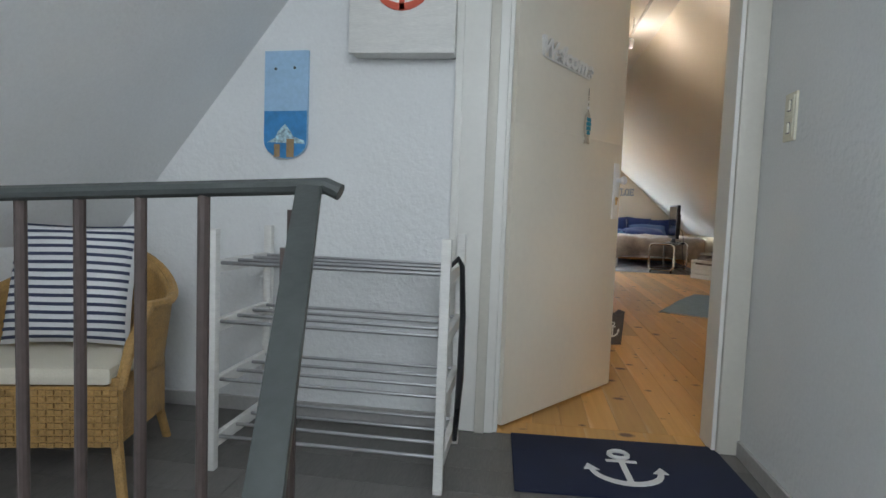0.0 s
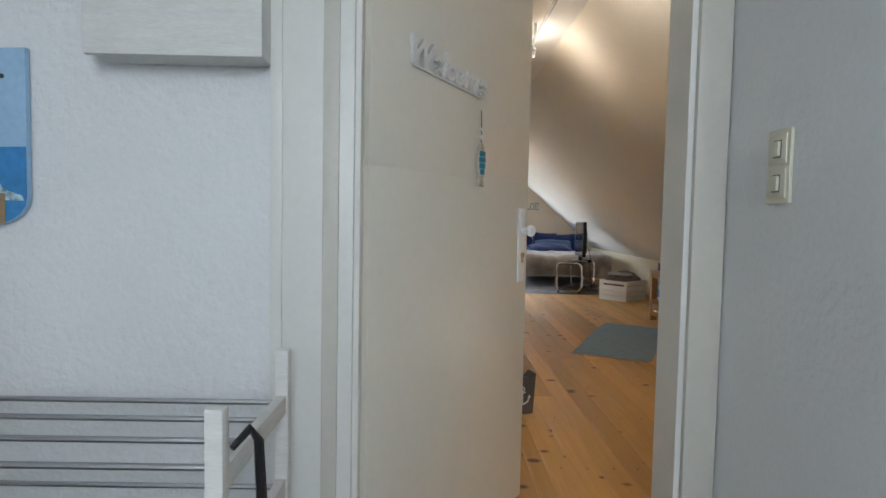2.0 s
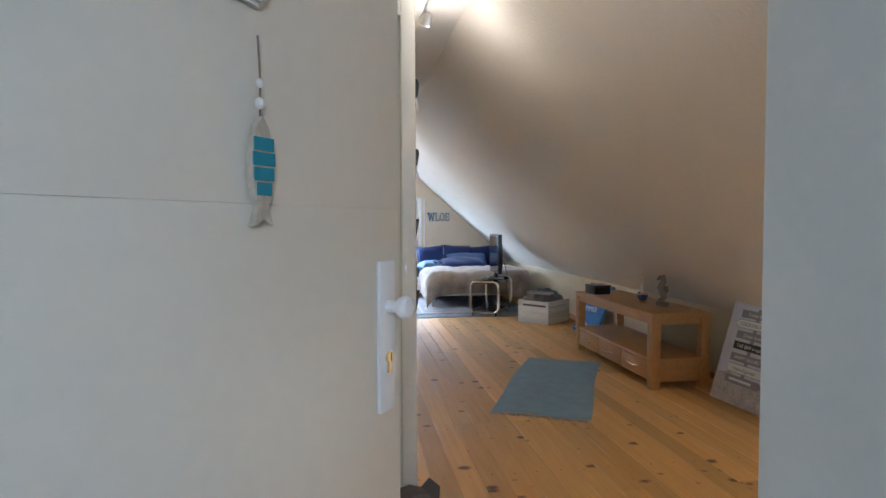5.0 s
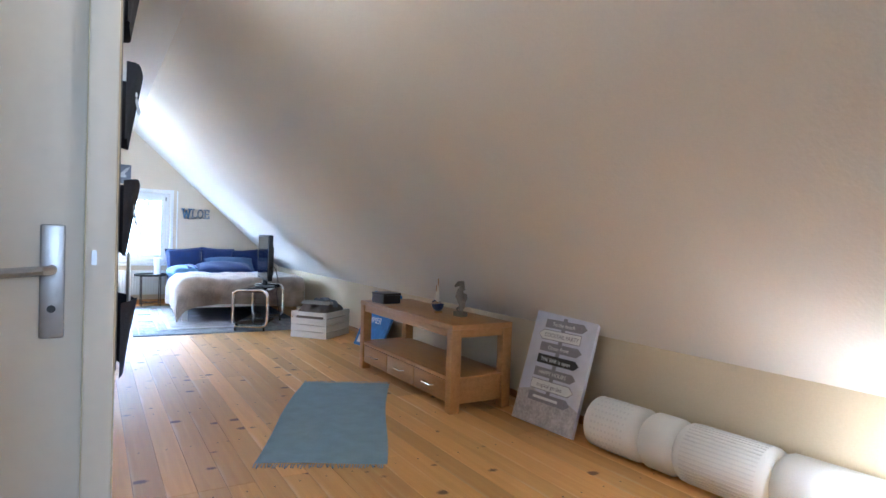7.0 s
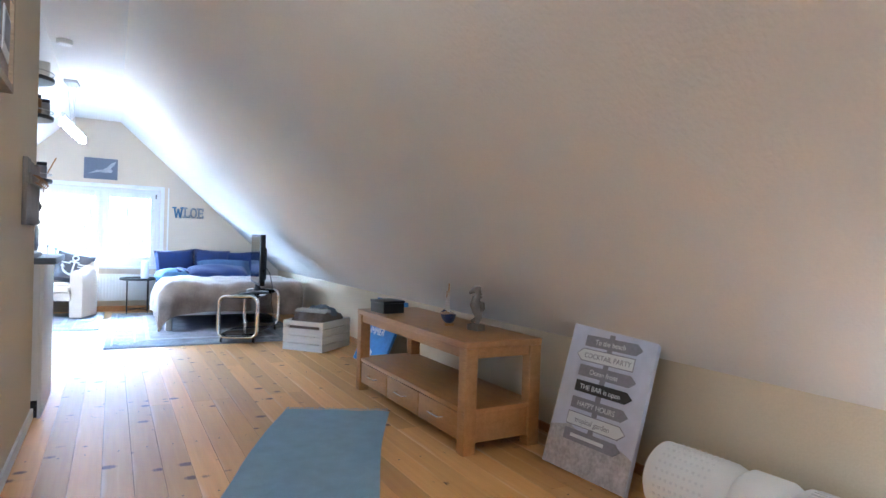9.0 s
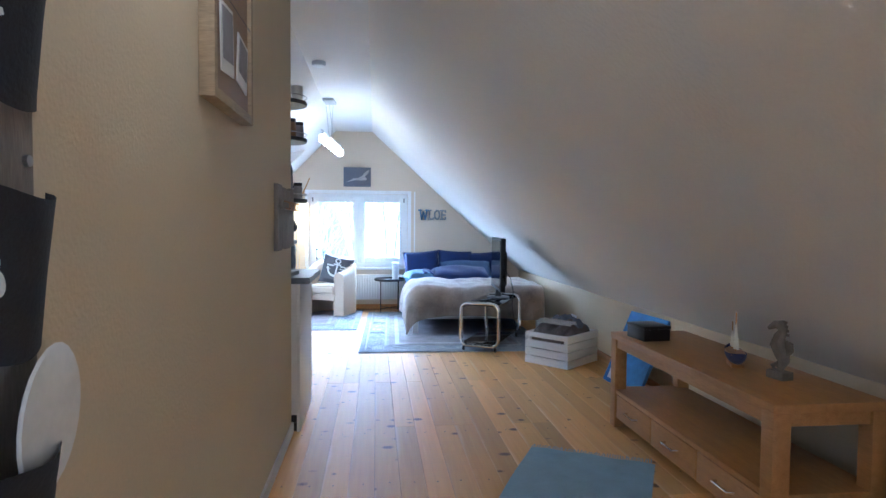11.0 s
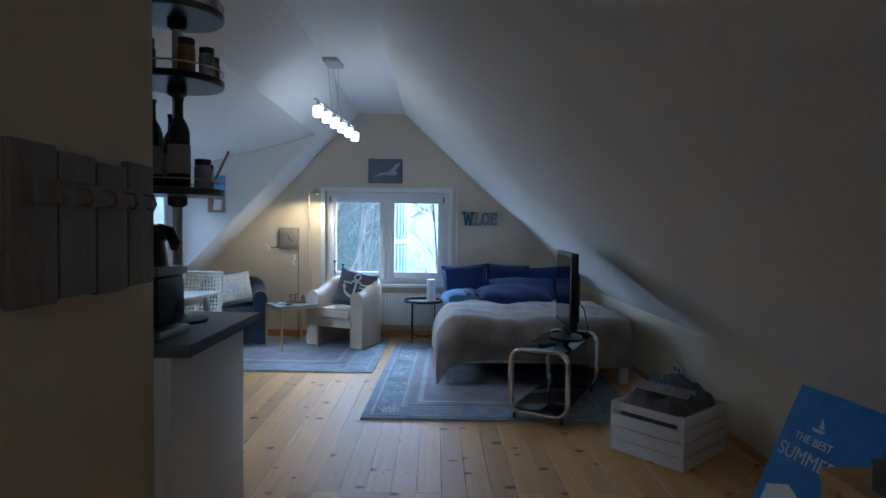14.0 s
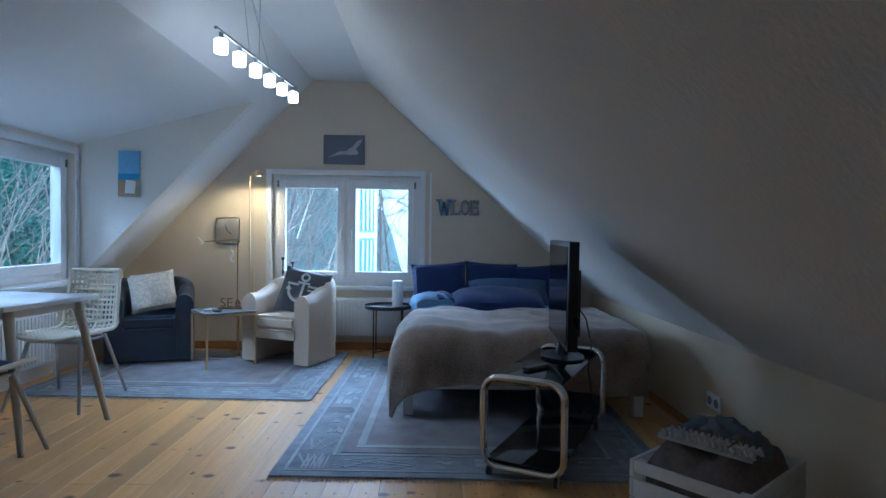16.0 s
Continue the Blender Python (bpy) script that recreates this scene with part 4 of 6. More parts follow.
RUG_BORDER = mat("rug_border", (0.27, 0.295, 0.335), 0.97, var=0.45, scale=9, fine=250, bump=0.8, bscale=300)
RUG_FIELD = mat("rug_field", (0.27, 0.255, 0.27), 0.97, var=0.4, scale=6, fine=250, bump=0.8, bscale=300)
RUG_LINE = mat("rug_line", (0.36, 0.375, 0.40), 0.97, var=0.35, fine=250)
RUG_FRINGE = mat("rug_fringe", (0.45, 0.42, 0.37), 0.97, var=0.15)
rug("carpet", pose(2.66, 11.46, 0, 0, 0, -1.5), 1.85, 2.55, "grey-blue wool carpet with a patterned border, under the bed", RUG_FIELD, RUG_BORDER)
rug("carpet", pose(0.68, 12.18, 0.0, 0, 0, -1.5), 1.98, 1.50, "grey-blue wool carpet with a patterned border, under the armchairs", RUG_FIELD, RUG_BORDER)


def tub_chair(name, m, label, leather, base_gap):
    """A tub armchair that faces -y: a round back that runs on into the arms."""
    t = thing(name, m, label, "armchair")
    R, TH = 0.305, 0.135
    path = [(-R, -0.29 + 0.06 * k) for k in range(6)] + [(-R * math.cos(a), 0.03 + 0.27 * math.sin(a)) for a in [k * math.pi / 14 for k in range(15)]] + [(R, 0.01 - 0.06 * k) for k in range(6)]
    n = len(path)
    me = Mesh()
    rings = []
    for i, (x, y) in enumerate(path):
        p, q = path[max(0, i - 1)], path[min(n - 1, i + 1)]
        d = Vector((q[0] - p[0], q[1] - p[1])).normalized()
        nx, ny = d.y, -d.x           # inwards
        u = i / (n - 1)
        back = max(0, math.sin(math.pi * u))
        top = 0.575 + 0.125 * min(1, max(0, back - 0.25) / 0.6)
        low = 0.02
        o = -0.02
        sec = [(o, low), (o - 0.006, top * 0.6), (o - 0.002, top - 0.065), (o + 0.014, top - 0.028), (o + 0.042, top - 0.006), (o + TH * 0.52, top), (o + TH - 0.04, top - 0.006), (o + TH - 0.013, top - 0.028), (o + TH, top - 0.065), (o + TH, 0.30), (o + TH, low)]
        rings.append([me.bm.verts.new((x + nx * a, y + ny * a, z)) for a, z in sec])
    for a, b in zip(rings, rings[1:]):
        for k in range(len(a)):
            j = (k + 1) % len(a)
            me.bm.faces.new((a[k], a[j], b[j], b[k]))
    me.bm.faces.new(rings[0])
    me.bm.faces.new(rings[-1][::-1])
    part("shell", me, leather, t)
    sc = Mesh().prism([(-0.205, -0.315), (0.205, -0.315), (0.205, 0.05), (0.13, 0.17), (0, 0.205), (-0.13, 0.17), (-0.205, 0.05)], 0.29, 0.40, "z")
    bmesh.ops.bevel(sc.bm, geom=[e for e in sc.bm.edges], offset=0.025, segments=3, affect="EDGES")
    part("seat_cushion", sc, leather, t)
    part("seat_base", Mesh().prism([(-0.20, -0.30), (0.20, -0.30), (0.20, 0.05), (0.13, 0.16), (0, 0.19), (-0.13, 0.16), (-0.20, 0.05)], 0.215 if base_gap else 0.03, 0.292, "z"), leather, t)
    part("piping", Mesh().tube([(-0.205, -0.318, 0.292), (0.205, -0.318, 0.292)], 0.006), leather, t)
    return t


tub_chair("armchair", pose(1.27, 12.64, 0.012, 0, 0, -23), "cream leather tub armchair on the carpet beside the window", CREAM_LEATHER, True)
tub_chair("armchair", pose(0.06, 12.62, 0.012, 0, 0, 20) @ Matrix.Diagonal((1.0, 0.9, 0.97, 1)), "dark blue leather tub armchair beside the dormer window", BLUE_LEATHER, False)
GREY_PRINT = mat("cushion_grey", (0.10, 0.10, 0.11), 0.9, var=0.15, fine=250, bump=0.4)
cu = thing("anchor_cushion", pose(1.35, 12.55, 0.595, 64, 0, 4) @ pose(0, 0, 0, 0, 0, -13), "dark grey cushion with a white anchor print, on the armchair", "cushion")
part("cover", pillow(0.40, 0.40, 0.13), GREY_PRINT, cu)
part("anchor_print", anchor(0.28, 0.004), PRINT_WHITE, cu, "white anchor print", at=pose(0, -0.14, 0.071, -90))
for x, y, w, h in ((-0.085, 0.03, 0.09, 0.018), (0.085, 0.03, 0.09, 0.018), (0.08, -0.005, 0.08, 0.014)):
    part("print_bar", Mesh().box((x, y, 0.0685), (w, h, 0.003)), PRINT_WHITE, cu)
cu2 = thing("lace_cushion", pose(0.09, 12.56, 0.58, 70, 0, 22) @ pose(0, 0, 0, 0, 0, 9), "cream lace-patterned cushion on the blue armchair", "cushion")
part("cover", pillow(0.36, 0.34, 0.12), mat("lace", (0.62, 0.57, 0.48), 0.9, var=0.35, scale=45, fine=120, bump=0.6, bscale=90), cu2)

# radiators
def radiator(m, w, h, label):
    t = thing("radiator", m, label, "radiator")
    me = Mesh().span((0, 0.0, 0), (w, 0.06, h), 0.008)
    part("panel", me, PVC_WHITE, t)
    rb = Mesh()
    k = 0.03
    while k < w - 0.03:
        rb.span((k, -0.010, 0.025), (k + 0.02, 0.001, h - 0.025), 0.004)
        k += 0.036
    part("ribs", rb, PVC_WHITE, t)
    part("grille", Mesh().span((0.01, 0.005, h - 0.001), (w - 0.01, 0.055, h + 0.006), 0.002), TRIM_WHITE, t)
    for bx0 in (0.1, w - 0.14):
        part("bracket", Mesh().span((bx0, 0.055, 0.05), (bx0 + 0.04, 0.085, h - 0.05)), TRIM_WHITE, t)
    part("valve", Mesh().turned([(0.012, 0), (0.02, 0.01), (0.02, 0.05), (0.016, 0.06)], 14, pose(w, 0.03, h - 0.06, 0, 90, 0)).rod((w + 0.02, 0.03, h - 0.06), (w + 0.02, 0.03, -0.14), 0.008), PVC_WHITE, t)
    return t


radiator(pose(1.50, GABLE - 0.085, 0.145), 0.76, 0.345, "white panel radiator under the gable window")
radiator(pose(DORM_X + 0.085, 10.75, 0.12, 0, 0, 90), 1.25, 0.38, "white panel radiator under the dormer window")

# brass side table
stb = thing("side_table", pose(0.72, 12.44, 0.012, 0, 0, 38), "small brass side table with a grey top on the carpet", "table")
part("tabletop", Mesh().span((-0.2, -0.2, 0.425), (0.2, 0.2, 0.438), 0.002), mat("marble_grey", (0.26, 0.26, 0.27), 0.25, var=0.2, scale=8), stb)
part("frame", Mesh().span((-0.2, -0.2, 0.405), (0.2, -0.185, 0.424)).span((-0.2, 0.185, 0.405), (0.2, 0.2, 0.424)).span((-0.2, -0.185, 0.405), (-0.185, 0.185, 0.424)).span((0.185, -0.185, 0.405), (0.2, 0.185, 0.424)), BRASS, stb)
for x in (-0.192, 0.192):
    for y in (-0.192, 0.192):
        part("leg", Mesh().span((x - 0.008, y - 0.008, 0), (x + 0.008, y + 0.008, 0.405), 0.001), BRASS, stb)
sea = thing("letter_sign", pose(0.75, 12.50, 0.451, 0, 0, 4), "small wooden sea sign with a sailing boat on the table", "sign")
part("sign_base", Mesh().span((-0.09, -0.016, 0), (0.10, 0.016, 0.014), 0.002), DARK_OAK, sea)
lettering("letter", "SE", 0.11, DARK_OAK, sea, pose(-0.025, 0.0, 0.048, 90), 0.006)
part("boat_cutout", Mesh().prism([(0.04, 0.032), (0.095, 0.032), (0.082, 0.016), (0.05, 0.016)], -0.006, 0.006).prism([(0.066, 0.036), (0.066, 0.10), (0.04, 0.036)], -0.005, 0.005).prism([(0.07, 0.036), (0.07, 0.085), (0.094, 0.036)], -0.005, 0.005), DARK_OAK, sea)
for x, y, mm in ((0.62, 12.36, PAPER_WHITE), (0.72, 12.31, BLACK_METAL)):
    tl = thing("tealight_dish", pose(x, y, 0.450), "small round tealight dish on the side table", "candle holder")
    part("dish", Mesh().turned([(0.018, 0), (0.032, 0.003), (0.034, 0.014), (0.030, 0.014), (0.02, 0.008)], 16), mm, tl)

# brass floor lamp
fl = thing("floor_lamp", pose(0.80, 12.92, 0.0), "slim brass floor lamp with a small lit reading head", "lamp")
part("base", Mesh().turned([(0.11, 0), (0.11, 0.012), (0.06, 0.02), (0.03, 0.05), (0.026, 0.10), (0.016, 0.12)], 24), BRASS, fl)
part("pole", Mesh().rod((-0.015, 0, 0.1), (-0.015, 0, 1.60), 0.007).rod((0.02, 0, 0.1), (0.02, 0, 0.78), 0.006), BRASS, fl)
part("arm", Mesh().rod((-0.015, 0, 1.60), (0.06, -0.03, 1.63), 0.006), BRASS, fl)
hd = part("head", Mesh().turned([(0.012, 0.05), (0.03, 0.035), (0.06, 0.0), (0.056, 0.0), (0.02, 0.02)], 20, pose(0.06, -0.03, 1.595, 10, -10, 0)), BRASS, fl)
part("bulb", Mesh().turned([(0.005, 0.012), (0.03, 0.01), (0.03, 0.004), (0.005, 0.002)], 14, pose(0.06, -0.03, 1.588)), BULB_WARM, hd, "lit warm bulb")
lamp("floor_lamp_light", "SPOT", (0.82, 12.80, 1.575), 48, (1.0, 0.70, 0.32), 0.03, (0.72, 12.86, 0.0), None, 165)
mb = thing("fish_mobile", pose(0.66, 12.97, 0.0), "thin metal stand with a fish and a hanging seahorse", "ornament")
part("stand", Mesh().rod((0.0, 0, 0.0), (0.0, 0, 1.02), 0.005).rod((0.0, 0, 1.02), (-0.30, 0, 1.0), 0.004).turned([(0.07, 0), (0.07, 0.008), (0.01, 0.012)], 18), DARK_OAK, mb)
part("fish_cutout", Mesh().prism([(-0.30, 0.985), (-0.36, 1.04), (-0.33, 0.985), (-0.34, 0.965)], -0.004, 0.004), PAPER_WHITE, mb)
part("seahorse_pendant", Mesh().tube([(-0.06, 0, 0.92), (-0.045, 0, 0.91), (-0.045, 0, 0.88), (-0.065, 0, 0.855), (-0.06, 0, 0.825), (-0.04, 0, 0.81), (-0.03, 0, 0.825)], [0.008, 0.012, 0.014, 0.014, 0.010, 0.008, 0.005], 8).rod((-0.06, 0, 0.92), (-0.06, 0, 1.01), 0.0015, 5), PAPER_WHITE, mb)

# gable wall things
ck = thing("wall_clock", pose(0.53, GABLE, 1.10), "square grey wall clock with dark hands", "clock")
part("clock_face", Mesh().span((-0.11, -0.03, -0.12), (0.11, -0.002, 0.12), 0.02), mat("clock_grey", (0.30, 0.28, 0.25), 0.6, var=0.08), ck)
part("clock_hand", Mesh().box((0, -0.033, 0.03), (0.008, 0.003, 0.06), pose(0, 0, 0, 0, -20, 0)).box((0.02, -0.033, 0.0), (0.06, 0.003, 0.008), pose(0, 0, 0, 0, 40, 0)), BLACK_METAL, ck)
gp = thing("seagull_picture", pose(1.60, GABLE, 1.865), "small canvas of a white gull on a grey-blue ground", "picture")
part("canvas", Mesh().span((-0.19, -0.03, -0.135), (0.19, -0.002, 0.135), 0.004), mat("canvas_slate", (0.15, 0.165, 0.21), 0.8, var=0.1), gp)
part("painted_gull", Mesh().prism([(-0.15, -0.075), (-0.05, -0.02), (0.02, -0.012), (0.07, 0.02), (0.115, 0.075), (0.175, 0.105), (0.15, 0.05), (0.105, 0.005), (0.135, -0.02), (0.125, -0.045), (0.06, -0.05), (-0.03, -0.045)], -0.0325, -0.0305), mat("painted_feather", (0.42, 0.43, 0.46), 0.8, var=0.3, scale=25), gp)
WEATHERED = mat("weathered_blue_wood", (0.27, 0.30, 0.34), 0.8, var=0.4, scale=25, fine=60, bump=0.3)
LETTER_STROKES = {
    "W": ([(-0.050, 0.07), (-0.026, -0.07), (0.0, 0.045), (0.026, -0.07), (0.050, 0.07)], [(-0.050, 0.065), (0.050, 0.065)]),
    "L": ([(-0.020, 0.07), (-0.020, -0.06), (0.036, -0.06), (0.036, -0.035)], [(-0.020, 0.065), (-0.020, -0.062)]),
    "O": ([(0.036 * math.sin(k * math.pi / 8), 0.062 * math.cos(k * math.pi / 8)) for k in range(17)], []),
    "E": ([(0.032, 0.035), (0.032, 0.06), (-0.018, 0.06), (-0.018, -0.06), (0.034, -0.06), (0.034, -0.035)], [(-0.018, 0.062), (-0.018, -0.062), (0.008, 0.0)]),
}
for ch, x, mm in (("W", 2.535, PALE_BLUE), ("L", 2.642, WEATHERED), ("O", 2.730, WEATHERED), ("E", 2.818, WEATHERED)):
    lt = tagged(thing("wall_letter", pose(x, GABLE - 0.014, 1.345), "blue-grey rustic wooden wall letter", "letter", "letters on the gable wall"))
    line, serifs = LETTER_STROKES[ch]
    body = Mesh()
    for p, q in zip(line, line[1:]):
        d = Vector((q[0] - p[0], q[1] - p[1]))
        body.box((0, 0, 0), (d.length + 0.012, 0.022, 0.020), pose((p[0] + q[0]) / 2, 0, (p[1] + q[1]) / 2, 0, -math.degrees(math.atan2(d.y, d.x)), 0), 0.002)
    part("letter_body", body, mm, lt)
    for p in serifs:
        part("serif", Mesh().span((p[0] - 0.027, -0.0125, p[1] - 0.010), (p[0] + 0.027, 0.0118, p[1] + 0.010), 0.002), mm, lt)
part("cable_cover", Mesh().span((0, -0.012, 0.0), (0.018, -0.001, 0.95), 0.002), PVC_WHITE, tagged(thing("blind_cord", pose(2.40, GABLE, 0.72), "white roller blind cord guide beside the window", "blind cord")))
for x, h in ((1.045, 0.26), (1.135, 0.22)):
    ch = thing("candle_holder", pose(x, GABLE - 0.03, 0.600), "dark turned candlestick on the window sill", "candle holder")
    part("stick", Mesh().turned([(0.025, 0), (0.025, 0.008), (0.006, 0.015), (0.006, h * 0.4), (0.014, h * 0.48), (0.006, h * 0.56), (0.007, h * 0.9), (0.018, h * 0.95), (0.018, h)], 14), BLACK_METAL, ch)

# round black side table and its lamp
rt = thing("tray_table", pose(2.05, 12.78, 0.012), "round black metal tray table beside the bed", "table")
part("tray", Mesh().turned([(0.01, 0.425), (0.205, 0.425), (0.21, 0.43), (0.21, 0.455), (0.206, 0.455), (0.204, 0.433), (0.01, 0.433)], 32), BLACK_METAL, rt)
for a in (45, 135, 225, 315):
    c, s = math.cos(radians(a)), math.sin(radians(a))
    part("leg", Mesh().rod((0.17 * c, 0.17 * s, 0.425), (0.17 * c, 0.17 * s, 0.004), 0.006), BLACK_METAL, rt)
part("brace", Mesh().rod((-0.12, -0.12, 0.05), (0.12, 0.12, 0.05), 0.005).rod((-0.12, 0.12, 0.05), (0.12, -0.12, 0.05), 0.005), BLACK_METAL, rt)
tlm = thing("table_lamp", pose(2.13, 12.76, 0.446), "white cylindrical glass table lamp", "lamp")
part("shade", Mesh().turned([(0.04, 0.012), (0.046, 0.014), (0.046, 0.235), (0.04, 0.237)], 24), mat("opal", (0.80, 0.82, 0.84), 0.3, var=0.02), tlm)
part("lamp_base", Mesh().turned([(0.05, 0), (0.05, 0.010), (0.045, 0.012)], 24), BRUSHED, tlm)

# sofa bed
bed = thing("sofa_bed", pose(2.26, 11.08, 0.012), "white-framed sofa bed drawn out under the slope", "bed")
BW, BL = 1.46, 1.93
part("bed_frame", Mesh().span((0, 0, 0.16), (BW, 0.03, 0.27), 0.004).span((0, BL - 0.03, 0.16), (BW, BL, 0.27), 0.004).span((0, 0.03, 0.16), (0.03, BL - 0.03, 0.27), 0.004).span((BW - 0.03, 0.03, 0.16), (BW, BL - 0.03, 0.27), 0.004), WHITE_WOOD, bed)
for x in (0.005, BW - 0.065):
    for y in (0.005, BL - 0.065):
        part("leg", Mesh().span((x, y, 0), (x + 0.06, y + 0.06, 0.16), 0.004), WHITE_WOOD, bed)
part("mattress", Mesh().span((0.015, 0.02, 0.24), (BW - 0.015, BL - 0.01, 0.43), 0.05), NAVY, bed)
bk = thing("fleece_blanket", pose(2.26, 11.08, 0.012), "beige fleece blanket spread over the bed, hanging over its edges", "blanket")


def rolled(s, r):
    """Along and down, for cloth that runs s past the start of a rounded edge."""
    if s <= 0:
        return s, 0.0
    if s < r * math.pi / 2:
        return r * math.sin(s / r), r * (1 - math.cos(s / r))
    return r, r + s - r * math.pi / 2


def blanket(u, v):
    # u across the bed, v from the foot to the head
    front = 0.30 + 0.03 * math.sin(7 * u + 1) + 0.22 * math.exp(-(u / 0.15) ** 2)
    side = 0.34 + 0.12 * math.exp(-(v / 0.2) ** 2)
    x, y = -side + (BW + side) * u, -front + (1.10 + 0.22 * u + front) * v
    ax, dx = rolled(0.10 - x, 0.16)
    ay, dy = rolled(0.10 - y, 0.15)
    xx, yy = 0.10 - ax, 0.10 - ay
    hx, hy = min(1, dx / 0.25), min(1, dy / 0.25)
    yy -= hy * (0.022 * math.sin(11 * xx + 1.0) + 0.012 * math.sin(27 * xx))
    xx -= hx * (0.022 * math.sin(10 * yy) + 0.012 * math.sin(25 * yy + 1))
    if dx > 0.05 and dy > 0.05:
        xx -= 0.015 * hx * hy
        yy -= 0.01 * hx * hy
    lie = (1 - hx) * (1 - hy)
    top = 0.488 + lie * (0.034 * noise.noise(Vector((x * 2.6, y * 3.4, 0))) + 0.016 * noise.noise(Vector((x * 9, y * 5, 4))) + 0.02 * math.sin(math.pi * min(1, max(0, v))))
    top += 0.03 * max(0, (v - 0.93) / 0.07) * -1
    return Vector((xx, yy, max(top - dx - dy, 0.012 + 0.006 * math.sin(40 * (xx + yy)))))


bo = part("fleece", Mesh().grid(blanket, 90, 80), BLANKET, bk)
sd = bo.modifiers.new("thick", "SOLIDIFY")
sd.thickness, sd.offset = 0.016, 1
for x, z, w, r in ((0.24, 0.62, 0.50, -4), (0.70, 0.63, 0.48, 3), (1.10, 0.61, 0.44, -3)):
    b = thing("back_cushion", pose(2.26 + x, 12.90, z, 76, r, 0), "dark blue square back cushion leaning on the gable wall", "cushion", "blue cushions on the bed")
    part("cover", pillow(w, 0.44, 0.17, 12), NAVY, b)
b = thing("bolster", pose(2.43, 12.50, 0.50, 0, 0, 8), "blue and grey-blue pillow on the bed", "pillow")
part("cover", pillow(0.36, 0.48, 0.20, 12), PALE_BLUE, b)
part("side_panel", pillow(0.18, 0.46, 0.215, 10), NAVY, b, "dark blue end panel", at=pose(0.09, 0, 0.0))
b = thing("pillow", pose(2.98, 12.44, 0.535, 12, 0, -4), "large dark blue pillow lying on the bed", "pillow")
part("cover", pillow(0.80, 0.50, 0.20, 14), NAVY, b)
b = thing("pillow", pose(3.10, 12.62, 0.57, 34, 0, 2), "grey-blue pillow behind the dark one", "pillow")
part("cover", pillow(0.70, 0.44, 0.16, 12), mat("slate_blue_cotton", (0.05, 0.085, 0.17), 0.85, var=0.25, scale=14, fine=250, bump=0.3), b)
dv = thing("duvet", pose(2.60, 12.36, 0.452), "blue and pale blue duvet edge under the blanket", "duvet")
part("duvet_cover", Mesh().grid(lambda u, v: Vector((-0.32 + 1.35 * u, -0.16 + 0.52 * v, 0.012 + 0.055 * (1 - (2 * v - 1) ** 4) + 0.012 * math.sin(9 * u + 5 * v))), 24, 12), BLUE, dv)
part("duvet_panel", Mesh().grid(lambda u, v: Vector((-0.12 + 0.25 * u, -0.16 + 0.40 * v, 0.020 + 0.055 * (1 - (1.55 * v - 1) ** 4) + 0.012 * math.sin(9 * u * 0.2 + 5 * v))), 10, 10), PALE_BLUE, dv, "pale blue panel")

# chrome trolley and television
TR = pose(2.665, 10.225, 0.012, 0, 0, -27)
tr = thing("tv_trolley", TR, "chrome tube trolley with smoked glass shelves on castors", "trolley")


def round_loop(w, z0, z1, r, y):
    pts = []
    for cx, cz, a0 in ((w - r, z1 - r, 0), (r, z1 - r, 90), (r, z0 + r, 180), (w - r, z0 + r, 270)):
        pts += [(cx + r * math.cos(radians(a0 + 15 * k)), y, cz + r * math.sin(radians(a0 + 15 * k))) for k in range(7)]
    return pts


for y in (0.0, 0.85):
    for dy in (0.0, 0.03):
        part("tube_frame", Mesh().tube(round_loop(0.37, 0.050, 0.45, 0.07, y + dy), 0.0125, 10, True), STEEL, tr, "chrome tube")
for z in (0.435, 0.075):
    part("glass_shelf", Mesh().span((0.012, 0.01, z - 0.005), (0.348, 0.87, z + 0.003), 0.002), SMOKED, tr, "smoked glass")
for x in (0.03, 0.34):
    for y in (0.015, 0.865):
        cs = part("castor", Mesh().rod((x - 0.009, y, 0.022), (x + 0.009, y, 0.022), 0.022, 16), BLACK_PLASTIC, tr)
        part("castor_fork", Mesh().span((x - 0.013, y - 0.008, 0.022), (x - 0.0095, y + 0.008, 0.05)).span((x + 0.0095, y - 0.008, 0.022), (x + 0.013, y + 0.008, 0.05)), STEEL, cs)
tv = thing("television", pose(3.08, 10.40, 0.452, 0, 0, 86), "black flat television with a stand on the trolley", "television")
# its screen looks to -x; local x runs along the set, local y away from the screen's back
part("housing", Mesh().span((0.0, -0.055, 0.085), (0.70, -0.004, 0.62), 0.006), BLACK_PLASTIC, tv)
part("tv_screen", Mesh().span((0.025, -0.0045, 0.115), (0.675, 0.0, 0.595)), SCREEN, tv)
part("back_bulge", Mesh().span((0.10, -0.085, 0.14), (0.60, -0.05, 0.48), 0.012), BLACK_PLASTIC, tv)
part("tv_foot", Mesh().turned([(0.02, 0), (0.15, 0.0), (0.155, 0.008), (0.05, 0.018), (0.03, 0.09)], 28, pose(0.33, -0.03, 0) @ Matrix.Diagonal((1.0, 0.75, 1, 1))), BLACK_PLASTIC, tv)
part("tv_cable", Mesh().tube([(0.35, -0.09, 0.30), (0.36, -0.16, 0.20), (0.40, -0.20, 0.05), (0.48, -0.20, -0.1), (0.55, -0.26, -0.40)], 0.004, 6), BLACK_PLASTIC, tv)
rm = thing("remote_control", pose(2.94, 10.42, 0.452, 0, 0, 40), "small black remote control on the trolley", "remote")
part("remote_body", Mesh().span((-0.08, -0.02, 0), (0.08, 0.02, 0.018), 0.006), BLACK_PLASTIC, rm)

